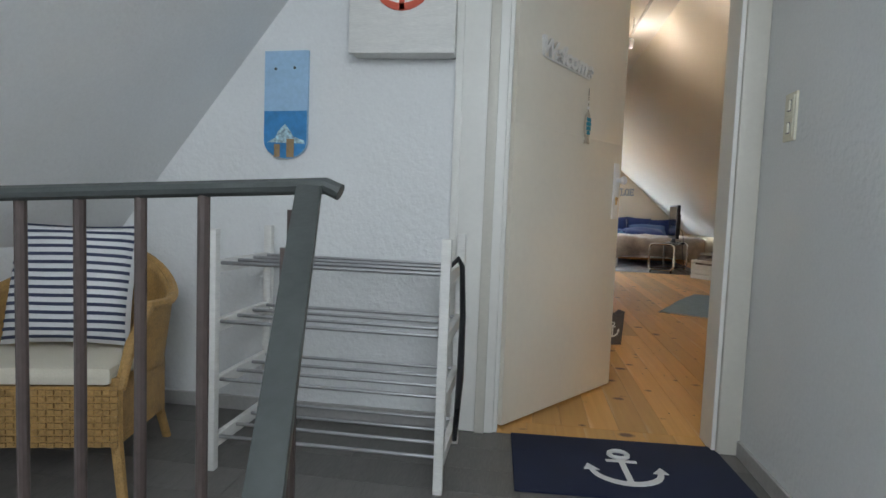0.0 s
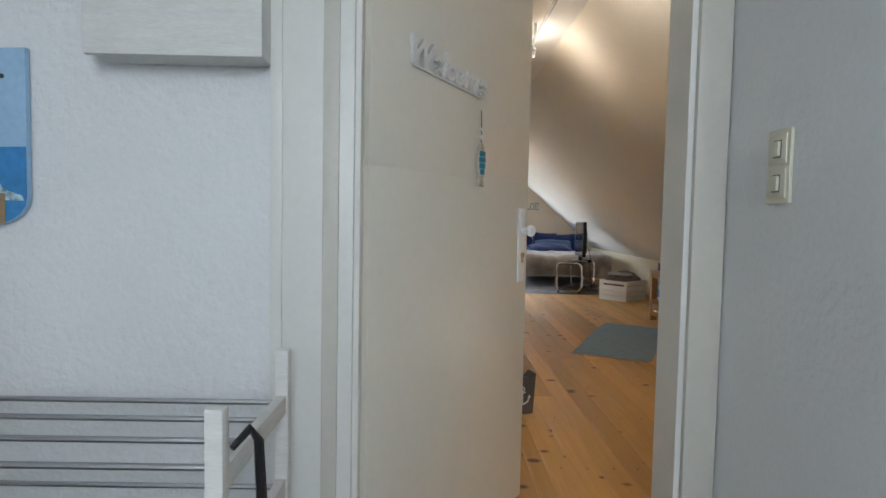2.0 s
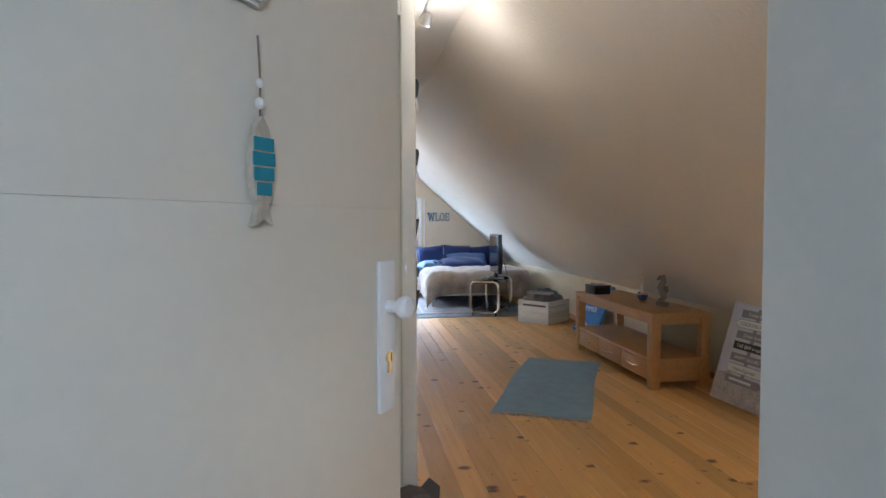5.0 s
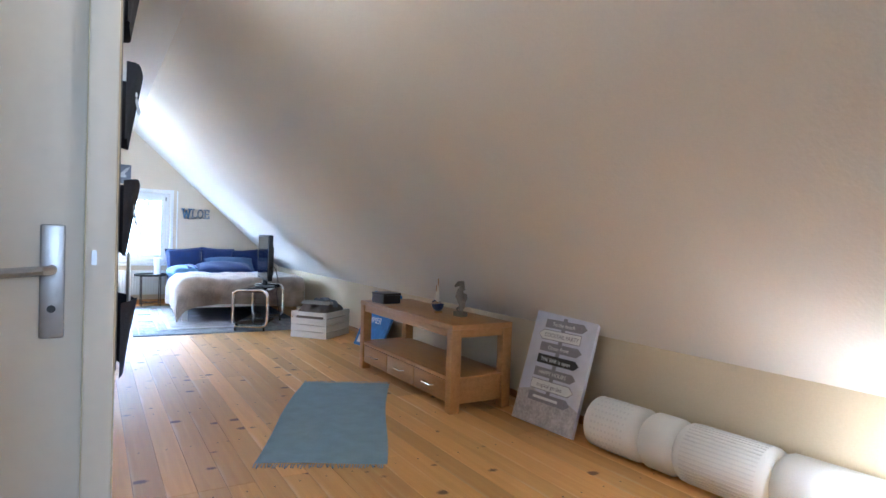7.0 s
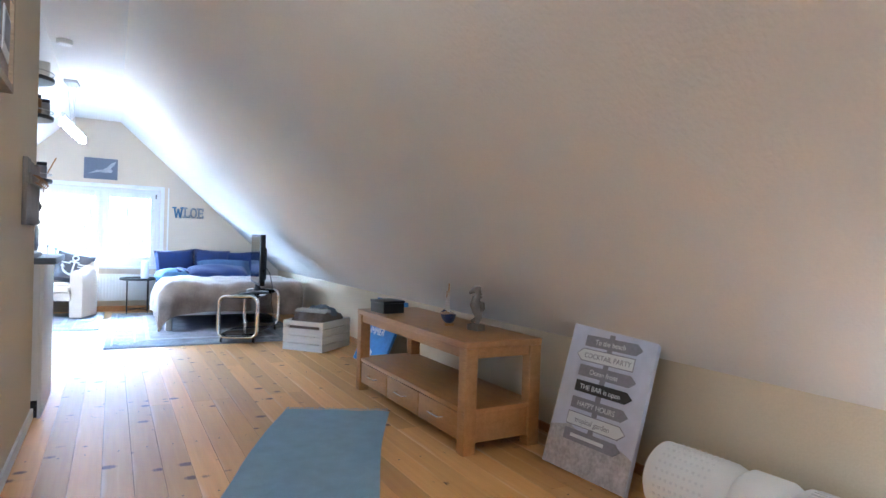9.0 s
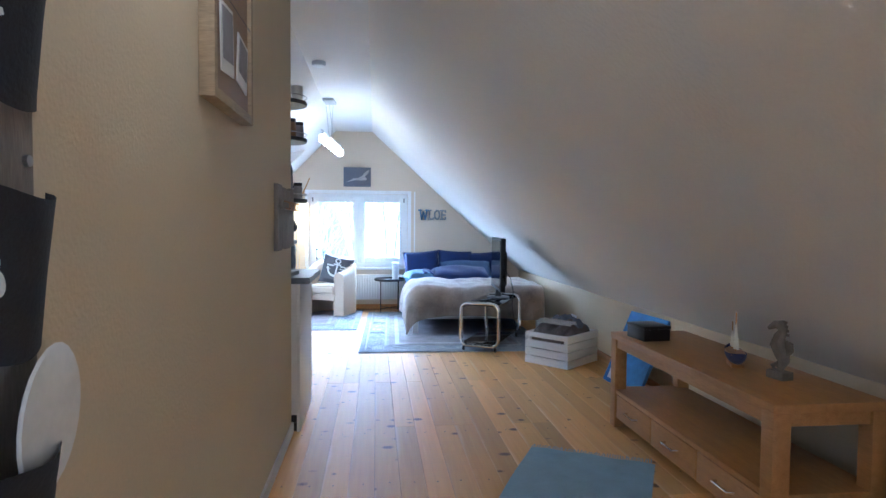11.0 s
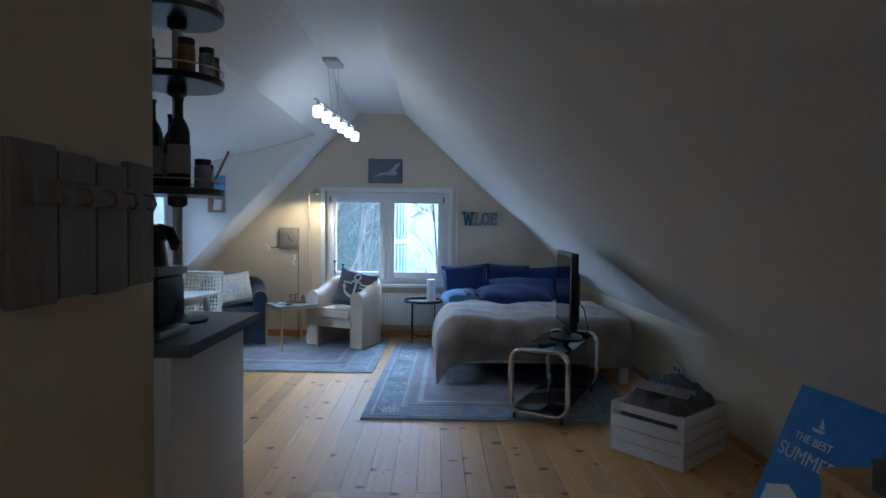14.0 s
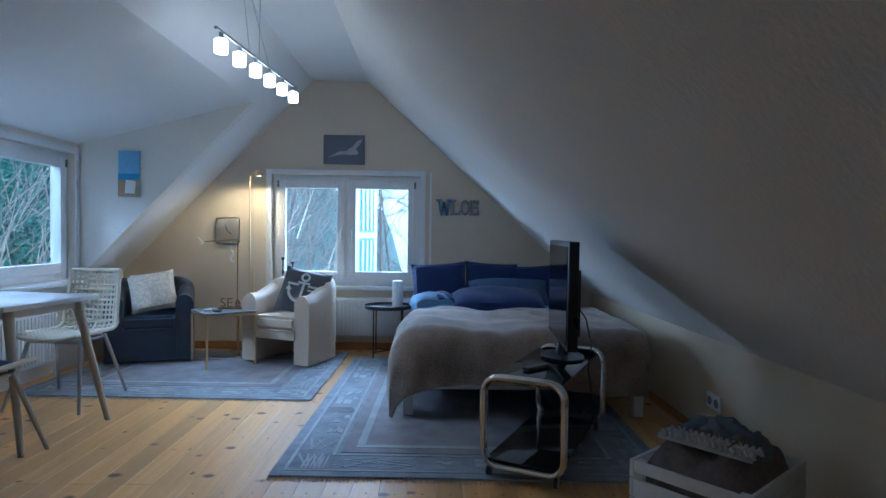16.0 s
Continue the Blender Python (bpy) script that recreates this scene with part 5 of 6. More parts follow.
# socket on the knee wall
so = thing("wall_socket", pose(KNEE_X, 10.64, 0.235, 0, 0, -90), "white double wall socket low on the knee wall", "socket")
part("socket_plate", Mesh().span((-0.075, -0.012, -0.04), (0.075, -0.001, 0.04), 0.004), PVC_WHITE, so)
# raised grey discs colour in the wells; the plate isn't recessed
for x in (-0.036, 0.036):
    part("socket_well", Mesh().turned([(0.02, 0), (0.024, 0.003), (0.020, 0.0035)], 18, pose(x, -0.012, 0, 90)), GREY_CLOTH, so)

# dining corner
dt = thing("dining_table", pose(0.08, 10.79, 0.0, 0, 0, -10), "white dining table with splayed pale legs", "table")
TOPW = mat("table_white", (0.70, 0.71, 0.71), 0.18, var=0.03)
part("tabletop", Mesh().span((-0.46, -0.31, 0.695), (0.37, 0.31, 0.722), 0.008), TOPW, dt)
part("apron", Mesh().span((-0.36, -0.24, 0.65), (0.31, -0.225, 0.694)).span((-0.36, 0.225, 0.65), (0.31, 0.24, 0.694)).span((-0.36, -0.225, 0.65), (-0.345, 0.225, 0.694)).span((0.295, -0.225, 0.65), (0.31, 0.225, 0.694)), TOPW, dt)
PALE_WOOD = mat("pale_wood", (0.46, 0.41, 0.34), 0.5, var=0.12, stretch=(4, 4, 0.6), bump=0.1)
for sx in (-1, 1):
    for sy in (-1, 1):
        lg = part("leg", Mesh().tube([(0.33 * sx - 0.03, 0.22 * sy, 0.694), (0.47 * sx - 0.03, 0.29 * sy, 0.0)], [0.026, 0.015], 12), PALE_WOOD, dt)
        part("foot_glide", Mesh().turned([(0.015, 0), (0.016, 0.012), (0.012, 0.014)], 12, Matrix.Translation((0.47 * sx - 0.03, 0.29 * sy, 0))), BRUSHED, lg)


def woven_chair(m, label):
    """A shell of woven cord on thin metal legs; it faces -y."""
    t = thing("woven_chair", m, label, "chair", "chairs at the dining table")
    def shell(u, v):
        x = (u - 0.5) * (0.40 - 0.07 * v)
        dish = 0.03 * (2 * u - 1) ** 2
        if v < 0.45:
            k = v / 0.45
            return Vector((x, -0.22 + 0.38 * k, 0.43 - 0.015 * k + dish))
        if v < 0.6:
            a = (v - 0.45) / 0.15 * math.pi / 2.3
            return Vector((x, 0.16 + 0.09 * math.sin(a), 0.415 + 0.09 * (1 - math.cos(a)) + dish))
        k = (v - 0.6) / 0.4
        return Vector((x, 0.248 + 0.07 * k - dish, 0.473 + 0.345 * k + dish * 0.2))
    cord = Mesh()
    for i in range(13):
        cord.tube([shell(i / 12, j / 26) for j in range(27)], 0.0075, 5)
    for j in range(27):
        cord.tube([shell(i / 10, j / 26) + Vector((0, 0, 0.003)) for i in range(11)], 0.0075, 5)
    tagged(part("woven_shell", cord, CREAM_CLOTH, t, "cream woven cord"), kind="stuff")
    part("rim", Mesh().tube([shell(0, j / 20) for j in range(21)] + [shell(i / 6, 1) for i in range(1, 6)] + [shell(1, 1 - j / 20) for j in range(21)] + [shell(1 - i / 6, 0) for i in range(1, 6)], 0.013, 8, True), CREAM_CLOTH, t)
    for sx in (-1, 1):
        for sy, y0 in ((-1, -0.12), (1, 0.12)):
            part("leg", Mesh().tube([(0.16 * sx, y0, 0.415), (0.235 * sx, y0 + 0.13 * sy, 0.0)], [0.013, 0.010], 10), BRUSHED, t)
    part("under_frame", Mesh().tube([(-0.16, -0.12, 0.405), (0.16, -0.12, 0.405), (0.16, 0.12, 0.405), (-0.16, 0.12, 0.405)], 0.010, 8, True), BRUSHED, t)
    return t


wc = woven_chair(pose(0.13, 11.34, 0.0, 0, 0, -3), "cream woven cord chair on metal legs at the table")
copy_thing(wc, pose(0.26, 10.31, 0.0, 0, 0, 174))
nc = thing("seat_pad", pose(0.26, 10.31, 0.446, 0, 0, 174), "dark blue seat pad on a dining chair", "cushion")
part("pad", pillow(0.36, 0.36, 0.05), NAVY, nc)

# dormer picture and pendant lamp
dp = thing("beach_picture", pose(-0.03, DORM_Y, 1.55), "narrow canvas of a beach chair under a blue sky", "picture")
part("canvas", Mesh().span((-0.085, -0.022, -0.185), (0.085, -0.002, 0.185), 0.003), mat("canvas_sky", (0.22, 0.42, 0.68), 0.8, var=0.15, scale=9), dp)
part("painted_sand", Mesh().span((-0.084, -0.0245, -0.184), (0.084, -0.0225, -0.05)), SAND, dp)
part("painted_sea", Mesh().span((-0.084, -0.0245, -0.05), (0.084, -0.0225, -0.0)), SEA_PAINT, dp)
part("painted_chair", Mesh().prism([(-0.03, -0.16), (0.05, -0.16), (0.06, -0.06), (-0.02, -0.05)], -0.027, -0.0247), PRINT_WHITE, dp)

pl = thing("pendant_lamp", pose(1.39, 11.19, 0.0, 0, 0, -5.3), "steel bar pendant lamp with six lit glass cylinders", "lamp")
part("ceiling_plate", Mesh().span((-0.055, -0.28, 2.47), (0.055, -0.06, 2.4995), 0.004), BRUSHED, pl)
part("bar", Mesh().rod((0, -0.62, 2.115), (0, 0.62, 2.115), 0.009), BRUSHED, pl)
part("suspension_wire", Mesh().rod((-0.03, -0.22, 2.47), (0, -0.20, 2.12), 0.0022, 5).rod((0.03, -0.12, 2.47), (0, -0.06, 2.12), 0.0022, 5).rod((0, -0.20, 2.47), (0, 0.1, 2.12), 0.0022, 5), BRUSHED, pl)
for k in range(6):
    y = -0.56 + 0.224 * k
    hd = part("lamp_holder", Mesh().rod((0, y, 2.115), (0, y, 2.075), 0.012), BRUSHED, pl)
    part("glass_shade", Mesh().turned([(0.024, 0), (0.034, 0.004), (0.034, 0.070), (0.026, 0.075)], 18, None, (0, y, 2.002)), BULB, hd, "lit white glass cylinder")
lamp("pendant_light_near", "POINT", (1.39, 10.85, 1.93), 4.2, (1.0, 0.93, 0.84), 0.1)
lamp("pendant_light_far", "POINT", (1.42, 11.5, 1.93), 4.2, (1.0, 0.93, 0.84), 0.1)
sm = thing("smoke_detector", pose(1.40, 9.57, 2.46), "round white smoke detector on the ceiling", "smoke detector")
part("detector_body", Mesh().turned([(0.03, 0), (0.05, 0.006), (0.055, 0.02), (0.055, 0.0395)], 24), PVC_WHITE, sm)

# ---- kitchen end ----
KX = 1.43
ku = thing("kitchen_unit", pose(KX - 0.97, PART_Y1, 0), "white kitchen base unit beside the partition", "cabinet")
part("unit_body", Mesh().span((0, 0.002, 0.10), (0.95, 0.60, 0.855), 0.002), UNIT_WHITE, ku)
part("end_panel", Mesh().span((0.9505, 0.001, 0.0), (0.968, 0.63, 0.855), 0.002), UNIT_WHITE, ku)
part("plinth", Mesh().span((0, 0.02, 0), (0.949, 0.55, 0.099)), BLACK_PLASTIC, ku)
for x in (0.004, 0.479):
    dd = part("unit_door", Mesh().span((x, 0.6005, 0.11), (x + 0.467, 0.619, 0.85), 0.002), UNIT_WHITE, ku)
    part("unit_handle", Mesh().tube([(x + 0.16, 0.619, 0.79), (x + 0.16, 0.645, 0.79), (x + 0.31, 0.645, 0.79), (x + 0.31, 0.619, 0.79)], 0.006), BRUSHED, dd)
wt = thing("worktop", pose(KX - 1.80, PART_Y1, 0.856), "dark grey kitchen worktop", "worktop")
part("slab", Mesh().span((0, 0.002, 0), (1.85, 0.66, 0.038), 0.004), GREY_STONE, wt)
part("edge_strip", Mesh().span((1.8505, 0.002, 0.002), (1.853, 0.66, 0.036)), DARK_SLATE, wt, "dark edge strip")
ku2 = thing("kitchen_unit", pose(KX - 1.80, PART_Y1, 0), "white kitchen base unit under the worktop's far part", "cabinet")
part("unit_body", Mesh().span((0, 0.002, 0.0), (0.825, 0.60, 0.855), 0.002), UNIT_WHITE, ku2)
part("unit_door", Mesh().span((0.01, 0.6005, 0.11), (0.815, 0.619, 0.85), 0.002), UNIT_WHITE, ku2)
WT = 0.894
tw = thing("tiered_rack", pose(1.27, 8.54, WT), "tall black rotating rack with three round slate tiers", "rack")
part("pole", Mesh().rod((0, 0, 0.0), (0, 0, 1.32), 0.017, 14), BRUSHED, tw)
for z in (0.44, 0.82, 1.05):
    ti = part("tier", Mesh().turned([(0.02, z), (0.150, z), (0.155, z + 0.006), (0.155, z + 0.022), (0.150, z + 0.024), (0.02, z + 0.024)], 36), DARK_SLATE, tw, "round black slate tier")
    part("tier_rail", Mesh().tube([(0.152 * math.cos(k * math.pi / 16), 0.152 * math.sin(k * math.pi / 16), z + 0.052) for k in range(32)], 0.003, 6, True), BRUSHED, ti)
    part("collar", Mesh().turned([(0.018, z - 0.04), (0.032, z - 0.03), (0.032, z - 0.002), (0.02, z - 0.001)], 18), BLACK_METAL, ti)
part("rack_foot", Mesh().turned([(0.10, 0), (0.10, 0.010), (0.03, 0.016), (0.02, 0.03)], 28), BLACK_METAL, tw)


def bottle(x, y, z, h, label):
    b = thing("bottle", pose(x + 0.05, y, z), label, "bottle", "bottles on the rack")
    r = 0.036
    part("bottle_glass", Mesh().turned([(r - 0.004, 0), (r, 0.006), (r, h * 0.60), (r * 0.8, h * 0.69), (0.014, h * 0.78), (0.0135, h * 0.96), (0.016, h * 0.965), (0.016, h)], 20), BOTTLE, b)
    part("bottle_label", Mesh().turned([(r + 0.0004, h * 0.15), (r + 0.0008, h * 0.16), (r + 0.0008, h * 0.46), (r + 0.0004, h * 0.47)], 20), PRINT_GREY, b, "dull paper label")


R3 = WT + 0.464
bottle(1.15, 8.50, R3, 0.30, "dark green glass wine bottle on the rack")
bottle(1.26, 8.46, R3, 0.30, "dark green glass wine bottle on the rack")
bottle(1.17, 8.61, R3, 0.27, "dark glass oil bottle on the rack")


def jar(x, y, z, r, h, lid, label):
    j = thing("jar", pose(x + 0.05, y, z), label, "jar", "jars on the rack")
    part("jar_body", Mesh().turned([(r - 0.003, 0), (r, 0.005), (r, h * 0.72), (r * 0.85, h * 0.8)], 18), lid, j)
    part("lid", Mesh().turned([(r * 0.92, h * 0.8), (r * 0.95, h * 0.82), (r * 0.95, h), (r * 0.8, h)], 18), BLACK_PLASTIC, j)


jar(1.32, 8.51, R3, 0.028, 0.10, PRINT_GREY, "small grey spice jar with a black lid")
jar(1.30, 8.59, R3, 0.026, 0.09, CREAM_CLOTH, "small cream spice jar with a black lid")
R2 = WT + 0.844
for x, y, r, h, mm in ((1.29, 8.45, 0.028, 0.11, DARK_OAK), (1.33, 8.52, 0.026, 0.10, PRINT_GREY), (1.32, 8.60, 0.024, 0.09, DARK_OAK), (1.12, 8.48, 0.05, 0.12, PRINT_DARK)):
    jar(x, y, R2, r, h, mm, "small spice jar with a dark lid")
R1 = WT + 1.074
for x, y in ((1.15, 8.46), (1.24, 8.43), (1.32, 8.48), (1.31, 8.58)):
    c = thing("glass_cup", pose(x + 0.05, y, R1), "white-frosted glass cup on the top tier", "cup", "cups on the rack")
    part("cup_body", Mesh().turned([(0.026, 0), (0.032, 0.004), (0.036, 0.085), (0.033, 0.085), (0.03, 0.008)], 18), PAPER_WHITE, c)
sp = thing("wooden_spoon", pose(1.38, 8.55, R3, 0, 24, 20), "thin wooden spoon leaning in the rack", "spoon")
part("spoon_body", Mesh().rod((0, 0, 0), (0, 0, 0.15), 0.004), OAK, sp)
cm = thing("coffee_machine", pose(1.285, 8.275, WT, 0, 0, -8), "silver and black coffee machine with a domed lid on the worktop", "coffee machine")
part("base_plate", Mesh().span((-0.105, -0.085, 0.0), (0.105, 0.085, 0.028), 0.012), BRUSHED, cm)
part("machine_body", Mesh().span((-0.092, -0.070, 0.0285), (0.092, 0.078, 0.185), 0.028), mat("smoked_steel", (0.10, 0.11, 0.135), 0.25, metal=0.6, var=0.15), cm, "dark steel body")
part("chrome_rim", Mesh().span((-0.095, -0.074, 0.1855), (0.095, 0.082, 0.212), 0.012), BRUSHED, cm, "brushed steel rim")
hd = part("brew_head", Mesh().turned([(0.066, 0.2125), (0.062, 0.25), (0.055, 0.285), (0.066, 0.295), (0.070, 0.315), (0.060, 0.335), (0.02, 0.342)], 24, None, (0.0, 0.004, 0)), BLACK_PLASTIC, cm)
part("head_label", Mesh().span((-0.012, -0.0745, 0.293), (0.022, -0.066, 0.322), 0.001), PAPER_WHITE, hd, "small white label")
part("lid_handle", Mesh().tube([(0.045, 0, 0.33), (0.082, 0, 0.318), (0.100, 0, 0.285), (0.096, 0, 0.262)], [0.014, 0.018, 0.018, 0.010], 10), BLACK_PLASTIC, hd)
part("spout", Mesh().tube([(-0.05, -0.02, 0.315), (-0.10, -0.025, 0.315), (-0.112, -0.025, 0.29)], [0.016, 0.014, 0.010], 10), BLACK_PLASTIC, hd)

# ---- landing things ----
ra = thing("shoe_rack", pose(-0.25, 2.46, 0.0), "white wooden shoe rack with four tiers of metal rods", "rack")
RW, RD = 0.79, 0.44
for x in (0.0, RW - 0.03):
    for y in (0.0, RD - 0.03):
        part("post", Mesh().span((x, y, 0), (x + 0.03, y + 0.03, 0.80), 0.003), WHITE_WOOD, ra)
for z in (0.100, 0.295, 0.490, 0.685):
    for x in (0.004, RW - 0.026):
        part("side_bar", Mesh().span((x, 0.031, z - 0.03), (x + 0.022, RD - 0.031, z + 0.012), 0.002), WHITE_WOOD, ra)
    for k in range(4):
        y = 0.045 + 0.115 * k
        part("rod", Mesh().rod((0.02, y, z + 0.002), (RW - 0.02, y, z + 0.002), 0.0065, 8), BRUSHED, ra, "grey metal rod")
ro = thing("shoe_horn", pose(0.56, 2.62, 0.0), "long black shoe horn hanging on the rack", "shoe horn")
part("horn", Mesh().tube([(-0.03, -0.09, 0.71), (-0.008, -0.06, 0.735), (0.004, -0.05, 0.71), (0.012, -0.05, 0.55), (0.012, -0.055, 0.35), (0.002, -0.06, 0.14)], [0.006, 0.008, 0.009, 0.010, 0.012, 0.008], 8), BLACK_PLASTIC, ro)

mt = thing("door_mat", pose(1.14, 2.80, 0.0, 0, 0, 3), "navy blue doormat with a white anchor", "doormat")
part("mat_base", Mesh().span((-0.39, -0.24, 0.0), (0.39, 0.24, 0.009), 0.003), MAT_NAVY, mt)
part("anchor_print", anchor(0.30, 0.003), PRINT_WHITE, mt, "white anchor", at=pose(0.0, -0.17, 0.010, -90))

ch = thing("wicker_armchair", pose(-0.69, 2.40, -0.0, 0, 0, 14) @ Matrix.Diagonal((0.94, 0.94, 0.92, 1)), "honey-coloured wicker armchair with a cream seat pad", "chair")


def wick(u, v):
    a = math.pi * (u * 1.3 - 0.15)
    rx = 0.29 + 0.03 * v
    top = 0.36 + (0.24 + 0.16 * max(0, math.sin(a)) ** 2) * v
    return Vector((-rx * math.cos(a), 0.02 + 0.26 * math.sin(a) + 0.05 * v * max(0, math.sin(a)), top))


sh = part("woven_back", Mesh().grid(wick, 40, 12), RATTAN, ch)
so = sh.modifiers.new("thick", "SOLIDIFY")
so.thickness = 0.022
part("rim", Mesh().tube([wick(k / 30, 1) for k in range(31)], 0.017, 8), RATTAN, ch)
part("seat_apron", Mesh().prism([(-0.27, -0.27), (0.27, -0.27), (0.28, 0.10), (0.15, 0.27), (-0.15, 0.27), (-0.28, 0.10)], 0.18, 0.375, "z"), RATTAN, ch)
wv = Mesh()
for j in range(9):
    for k in range(24):
        wv.box((-0.265 + 0.023 * k, -0.272 - 0.003 * ((j + k) % 2), 0.19 + 0.021 * j), (0.020, 0.008, 0.014))
tagged(part("weave", wv, RATTAN, ch), kind="stuff")
for x, y in ((-0.26, -0.25), (0.26, -0.25), (-0.2, 0.22), (0.2, 0.22)):
    part("leg", Mesh().tube([(x, y, 0.40), (x * 1.0, y, 0.2), (x * 1.16, y * 1.2, 0.0)], [0.019, 0.019, 0.016], 8), RATTAN, ch)
for w in (-1, 1):
    part("front_post", Mesh().tube([(0.27 * w, -0.25, 0.36), (0.29 * w, -0.22, 0.50), (0.30 * w, -0.1, 0.60)], 0.018, 8), RATTAN, ch)
pd = thing("seat_cushion", ch.matrix_basis @ pose(0, -0.03, 0.405), "cream flat seat pad on the wicker chair", "cushion")
part("pad", Mesh().span((-0.255, -0.25, -0.028), (0.255, 0.22, 0.032), 0.022), CREAM_CLOTH, pd)
sc = thing("striped_cushion", ch.matrix_basis @ pose(0.0, 0.03, 0.655, 74, 0, 0), "white cushion with thin dark blue stripes on the wicker chair", "cushion")
STR = mat("stripe_white", (0.72, 0.72, 0.72), 0.9, var=0.04, fine=250, bump=0.3)
part("cover", pillow(0.42, 0.44, 0.15, 24), STR, sc)
STRB = mat("stripe_blue", (0.045, 0.055, 0.10), 0.9, var=0.1, fine=250)
for k in range(15):
    y0 = -0.205 + 0.029 * k
    def band(u, v, y0=y0):
        x, y = 2 * (0.02 + 0.96 * u) - 1, (y0 + 0.012 * v) / 0.22
        kx = 1 - 0.06 * (1 - abs(y) ** 2) * abs(x) ** 4
        ky = 1 - 0.06 * (1 - abs(x) ** 2) * abs(y) ** 4
        z = max(0, (1 - x ** 4) * (1 - y ** 4)) ** 0.55
        return Vector((x * 0.21 * kx, y * 0.22 * ky, z * 0.075 * (1 + 0.08 * math.sin(5 * x + 3 * y)) + 0.0022))
    part("stripe", Mesh().grid(band, 20, 2), STRB, sc)

# stair railing
rg = thing("stair_railing", pose(0, 1.54, 0), "dark painted metal stair railing with round balusters", "railing")
part("handrail", Mesh().tube([(-0.60, -0.014, 0.862), (0.399, 0.0, 0.917), (0.468, 0.0, 0.921), (0.490, 0.0, 0.912)], 0.0128, 10), RAIL_IRON, rg)
for k in range(9):
    x = 0.275 - 0.105 * k
    part("baluster", Mesh().rod((x, 0, -0.12), (x, 0, 0.9097 + 0.055 * (x - 0.428)), 0.0095, 10), RAIL_BROWN, rg)
part("base_rail", Mesh().span((-0.65, -0.014, -0.145), (0.30, 0.085, -0.115), 0.004), RAIL_BROWN, rg)
part("stair_handrail", Mesh().box((0, -0.65, 0), (0.038, 1.3, 0.011), pose(0.443, 0.0, 0.924, 40, 0, 0) @ pose(0, 0, 0, 0, 0, 12), 0.003), RAIL_IRON, rg, "flat sloping handrail")
part("newel", Mesh().rod((0.428, -0.022, -0.185), (0.428, -0.022, 0.884), 0.0095, 10), RAIL_BROWN, rg)
part("baluster", Mesh().rod((0.452, -0.10, -0.185), (0.452, -0.10, 0.835), 0.0095, 10), RAIL_BROWN, rg)

# wall pieces on the landing
pq = thing("seaside_plaque", pose(-0.23, DOOR_Y, 1.07), "rounded wooden plaque painted with sea, sky and mooring posts", "plaque")
outl = [(-0.092, 0.43), (-0.092, 0.07)] + [(-0.092 * math.cos(a), 0.07 - 0.07 * math.sin(a)) for a in [k * math.pi / 10 for k in range(1, 10)]] + [(0.092, 0.07), (0.092, 0.435)]
part("board", Mesh().prism(outl, -0.022, -0.006), SKY_PAINT, pq)
seao = [(-0.091, 0.19), (-0.091, 0.07)] + [(-0.091 * math.cos(a), 0.071 - 0.069 * math.sin(a)) for a in [k * math.pi / 10 for k in range(1, 10)]] + [(0.091, 0.07), (0.091, 0.195)]
part("painted_sea", Mesh().prism(seao, -0.0242, -0.0222), SEA_PAINT, pq)
part("painted_foam", Mesh().prism([(-0.075, 0.065), (-0.04, 0.085), (-0.03, 0.11), (0.0, 0.14), (0.02, 0.115), (0.035, 0.09), (0.08, 0.075), (0.085, 0.062)], -0.0258, -0.0244), mat("painted_foam", (0.42, 0.58, 0.70), 0.7, var=0.6, scale=45, fine=90), pq)
part("painted_post", Mesh().span((-0.045, -0.0275, 0.006), (-0.02, -0.0262, 0.058)), SAND, pq)
part("painted_post", Mesh().span((0.008, -0.0275, 0.006), (0.04, -0.0262, 0.08)), SAND, pq)
part("rope_hole", Mesh().rod((-0.045, -0.0235, 0.36), (-0.045, -0.0215, 0.36), 0.006).rod((0.035, -0.0235, 0.365), (0.035, -0.0215, 0.365), 0.006), BLACK_METAL, pq)
kb = thing("key_cabinet", pose(0.26, DOOR_Y, 1.475), "white wall cabinet with a red anchor on its door", "cabinet")
part("cabinet_box", Mesh().span((-0.20, -0.095, 0.0), (0.20, -0.001, 0.50), 0.003), WHITE_WOOD, kb)
kd = part("cabinet_door", Mesh().span((-0.205, -0.113, -0.004), (0.205, -0.096, 0.504), 0.003), WHITE_WOOD, kb)
part("anchor_ornament", anchor(0.26, 0.008), CORAL, kd, "coral red anchor", at=pose(0.0, -0.117, 0.14))
ls = thing("light_switch", pose(LAND_X, 2.78, 1.232, 0, 0, -90), "cream double rocker light switch on the plaster wall", "switch")
part("switch_plate", Mesh().span((-0.041, -0.010, -0.078), (0.041, -0.001, 0.078), 0.003), SOCKET_CREAM, ls)
for z in (0.036, -0.036):
    rk = part("switch_well", Mesh().span((-0.031, -0.013, z - 0.031), (0.031, -0.0095, z + 0.031), 0.002), SOCKET_CREAM, ls)
    # raised grey plate colours in the dark outline; no gap is cut
    part("rocker_gap", Mesh().span((-0.0145, -0.0134, z - 0.0185), (0.0145, -0.0128, z + 0.0185)), GREY_CLOTH, rk)
    part("rocker", Mesh().span((-0.012, -0.019, z - 0.016), (0.012, -0.0125, z + 0.016), 0.003), SOCKET_CREAM, rk)

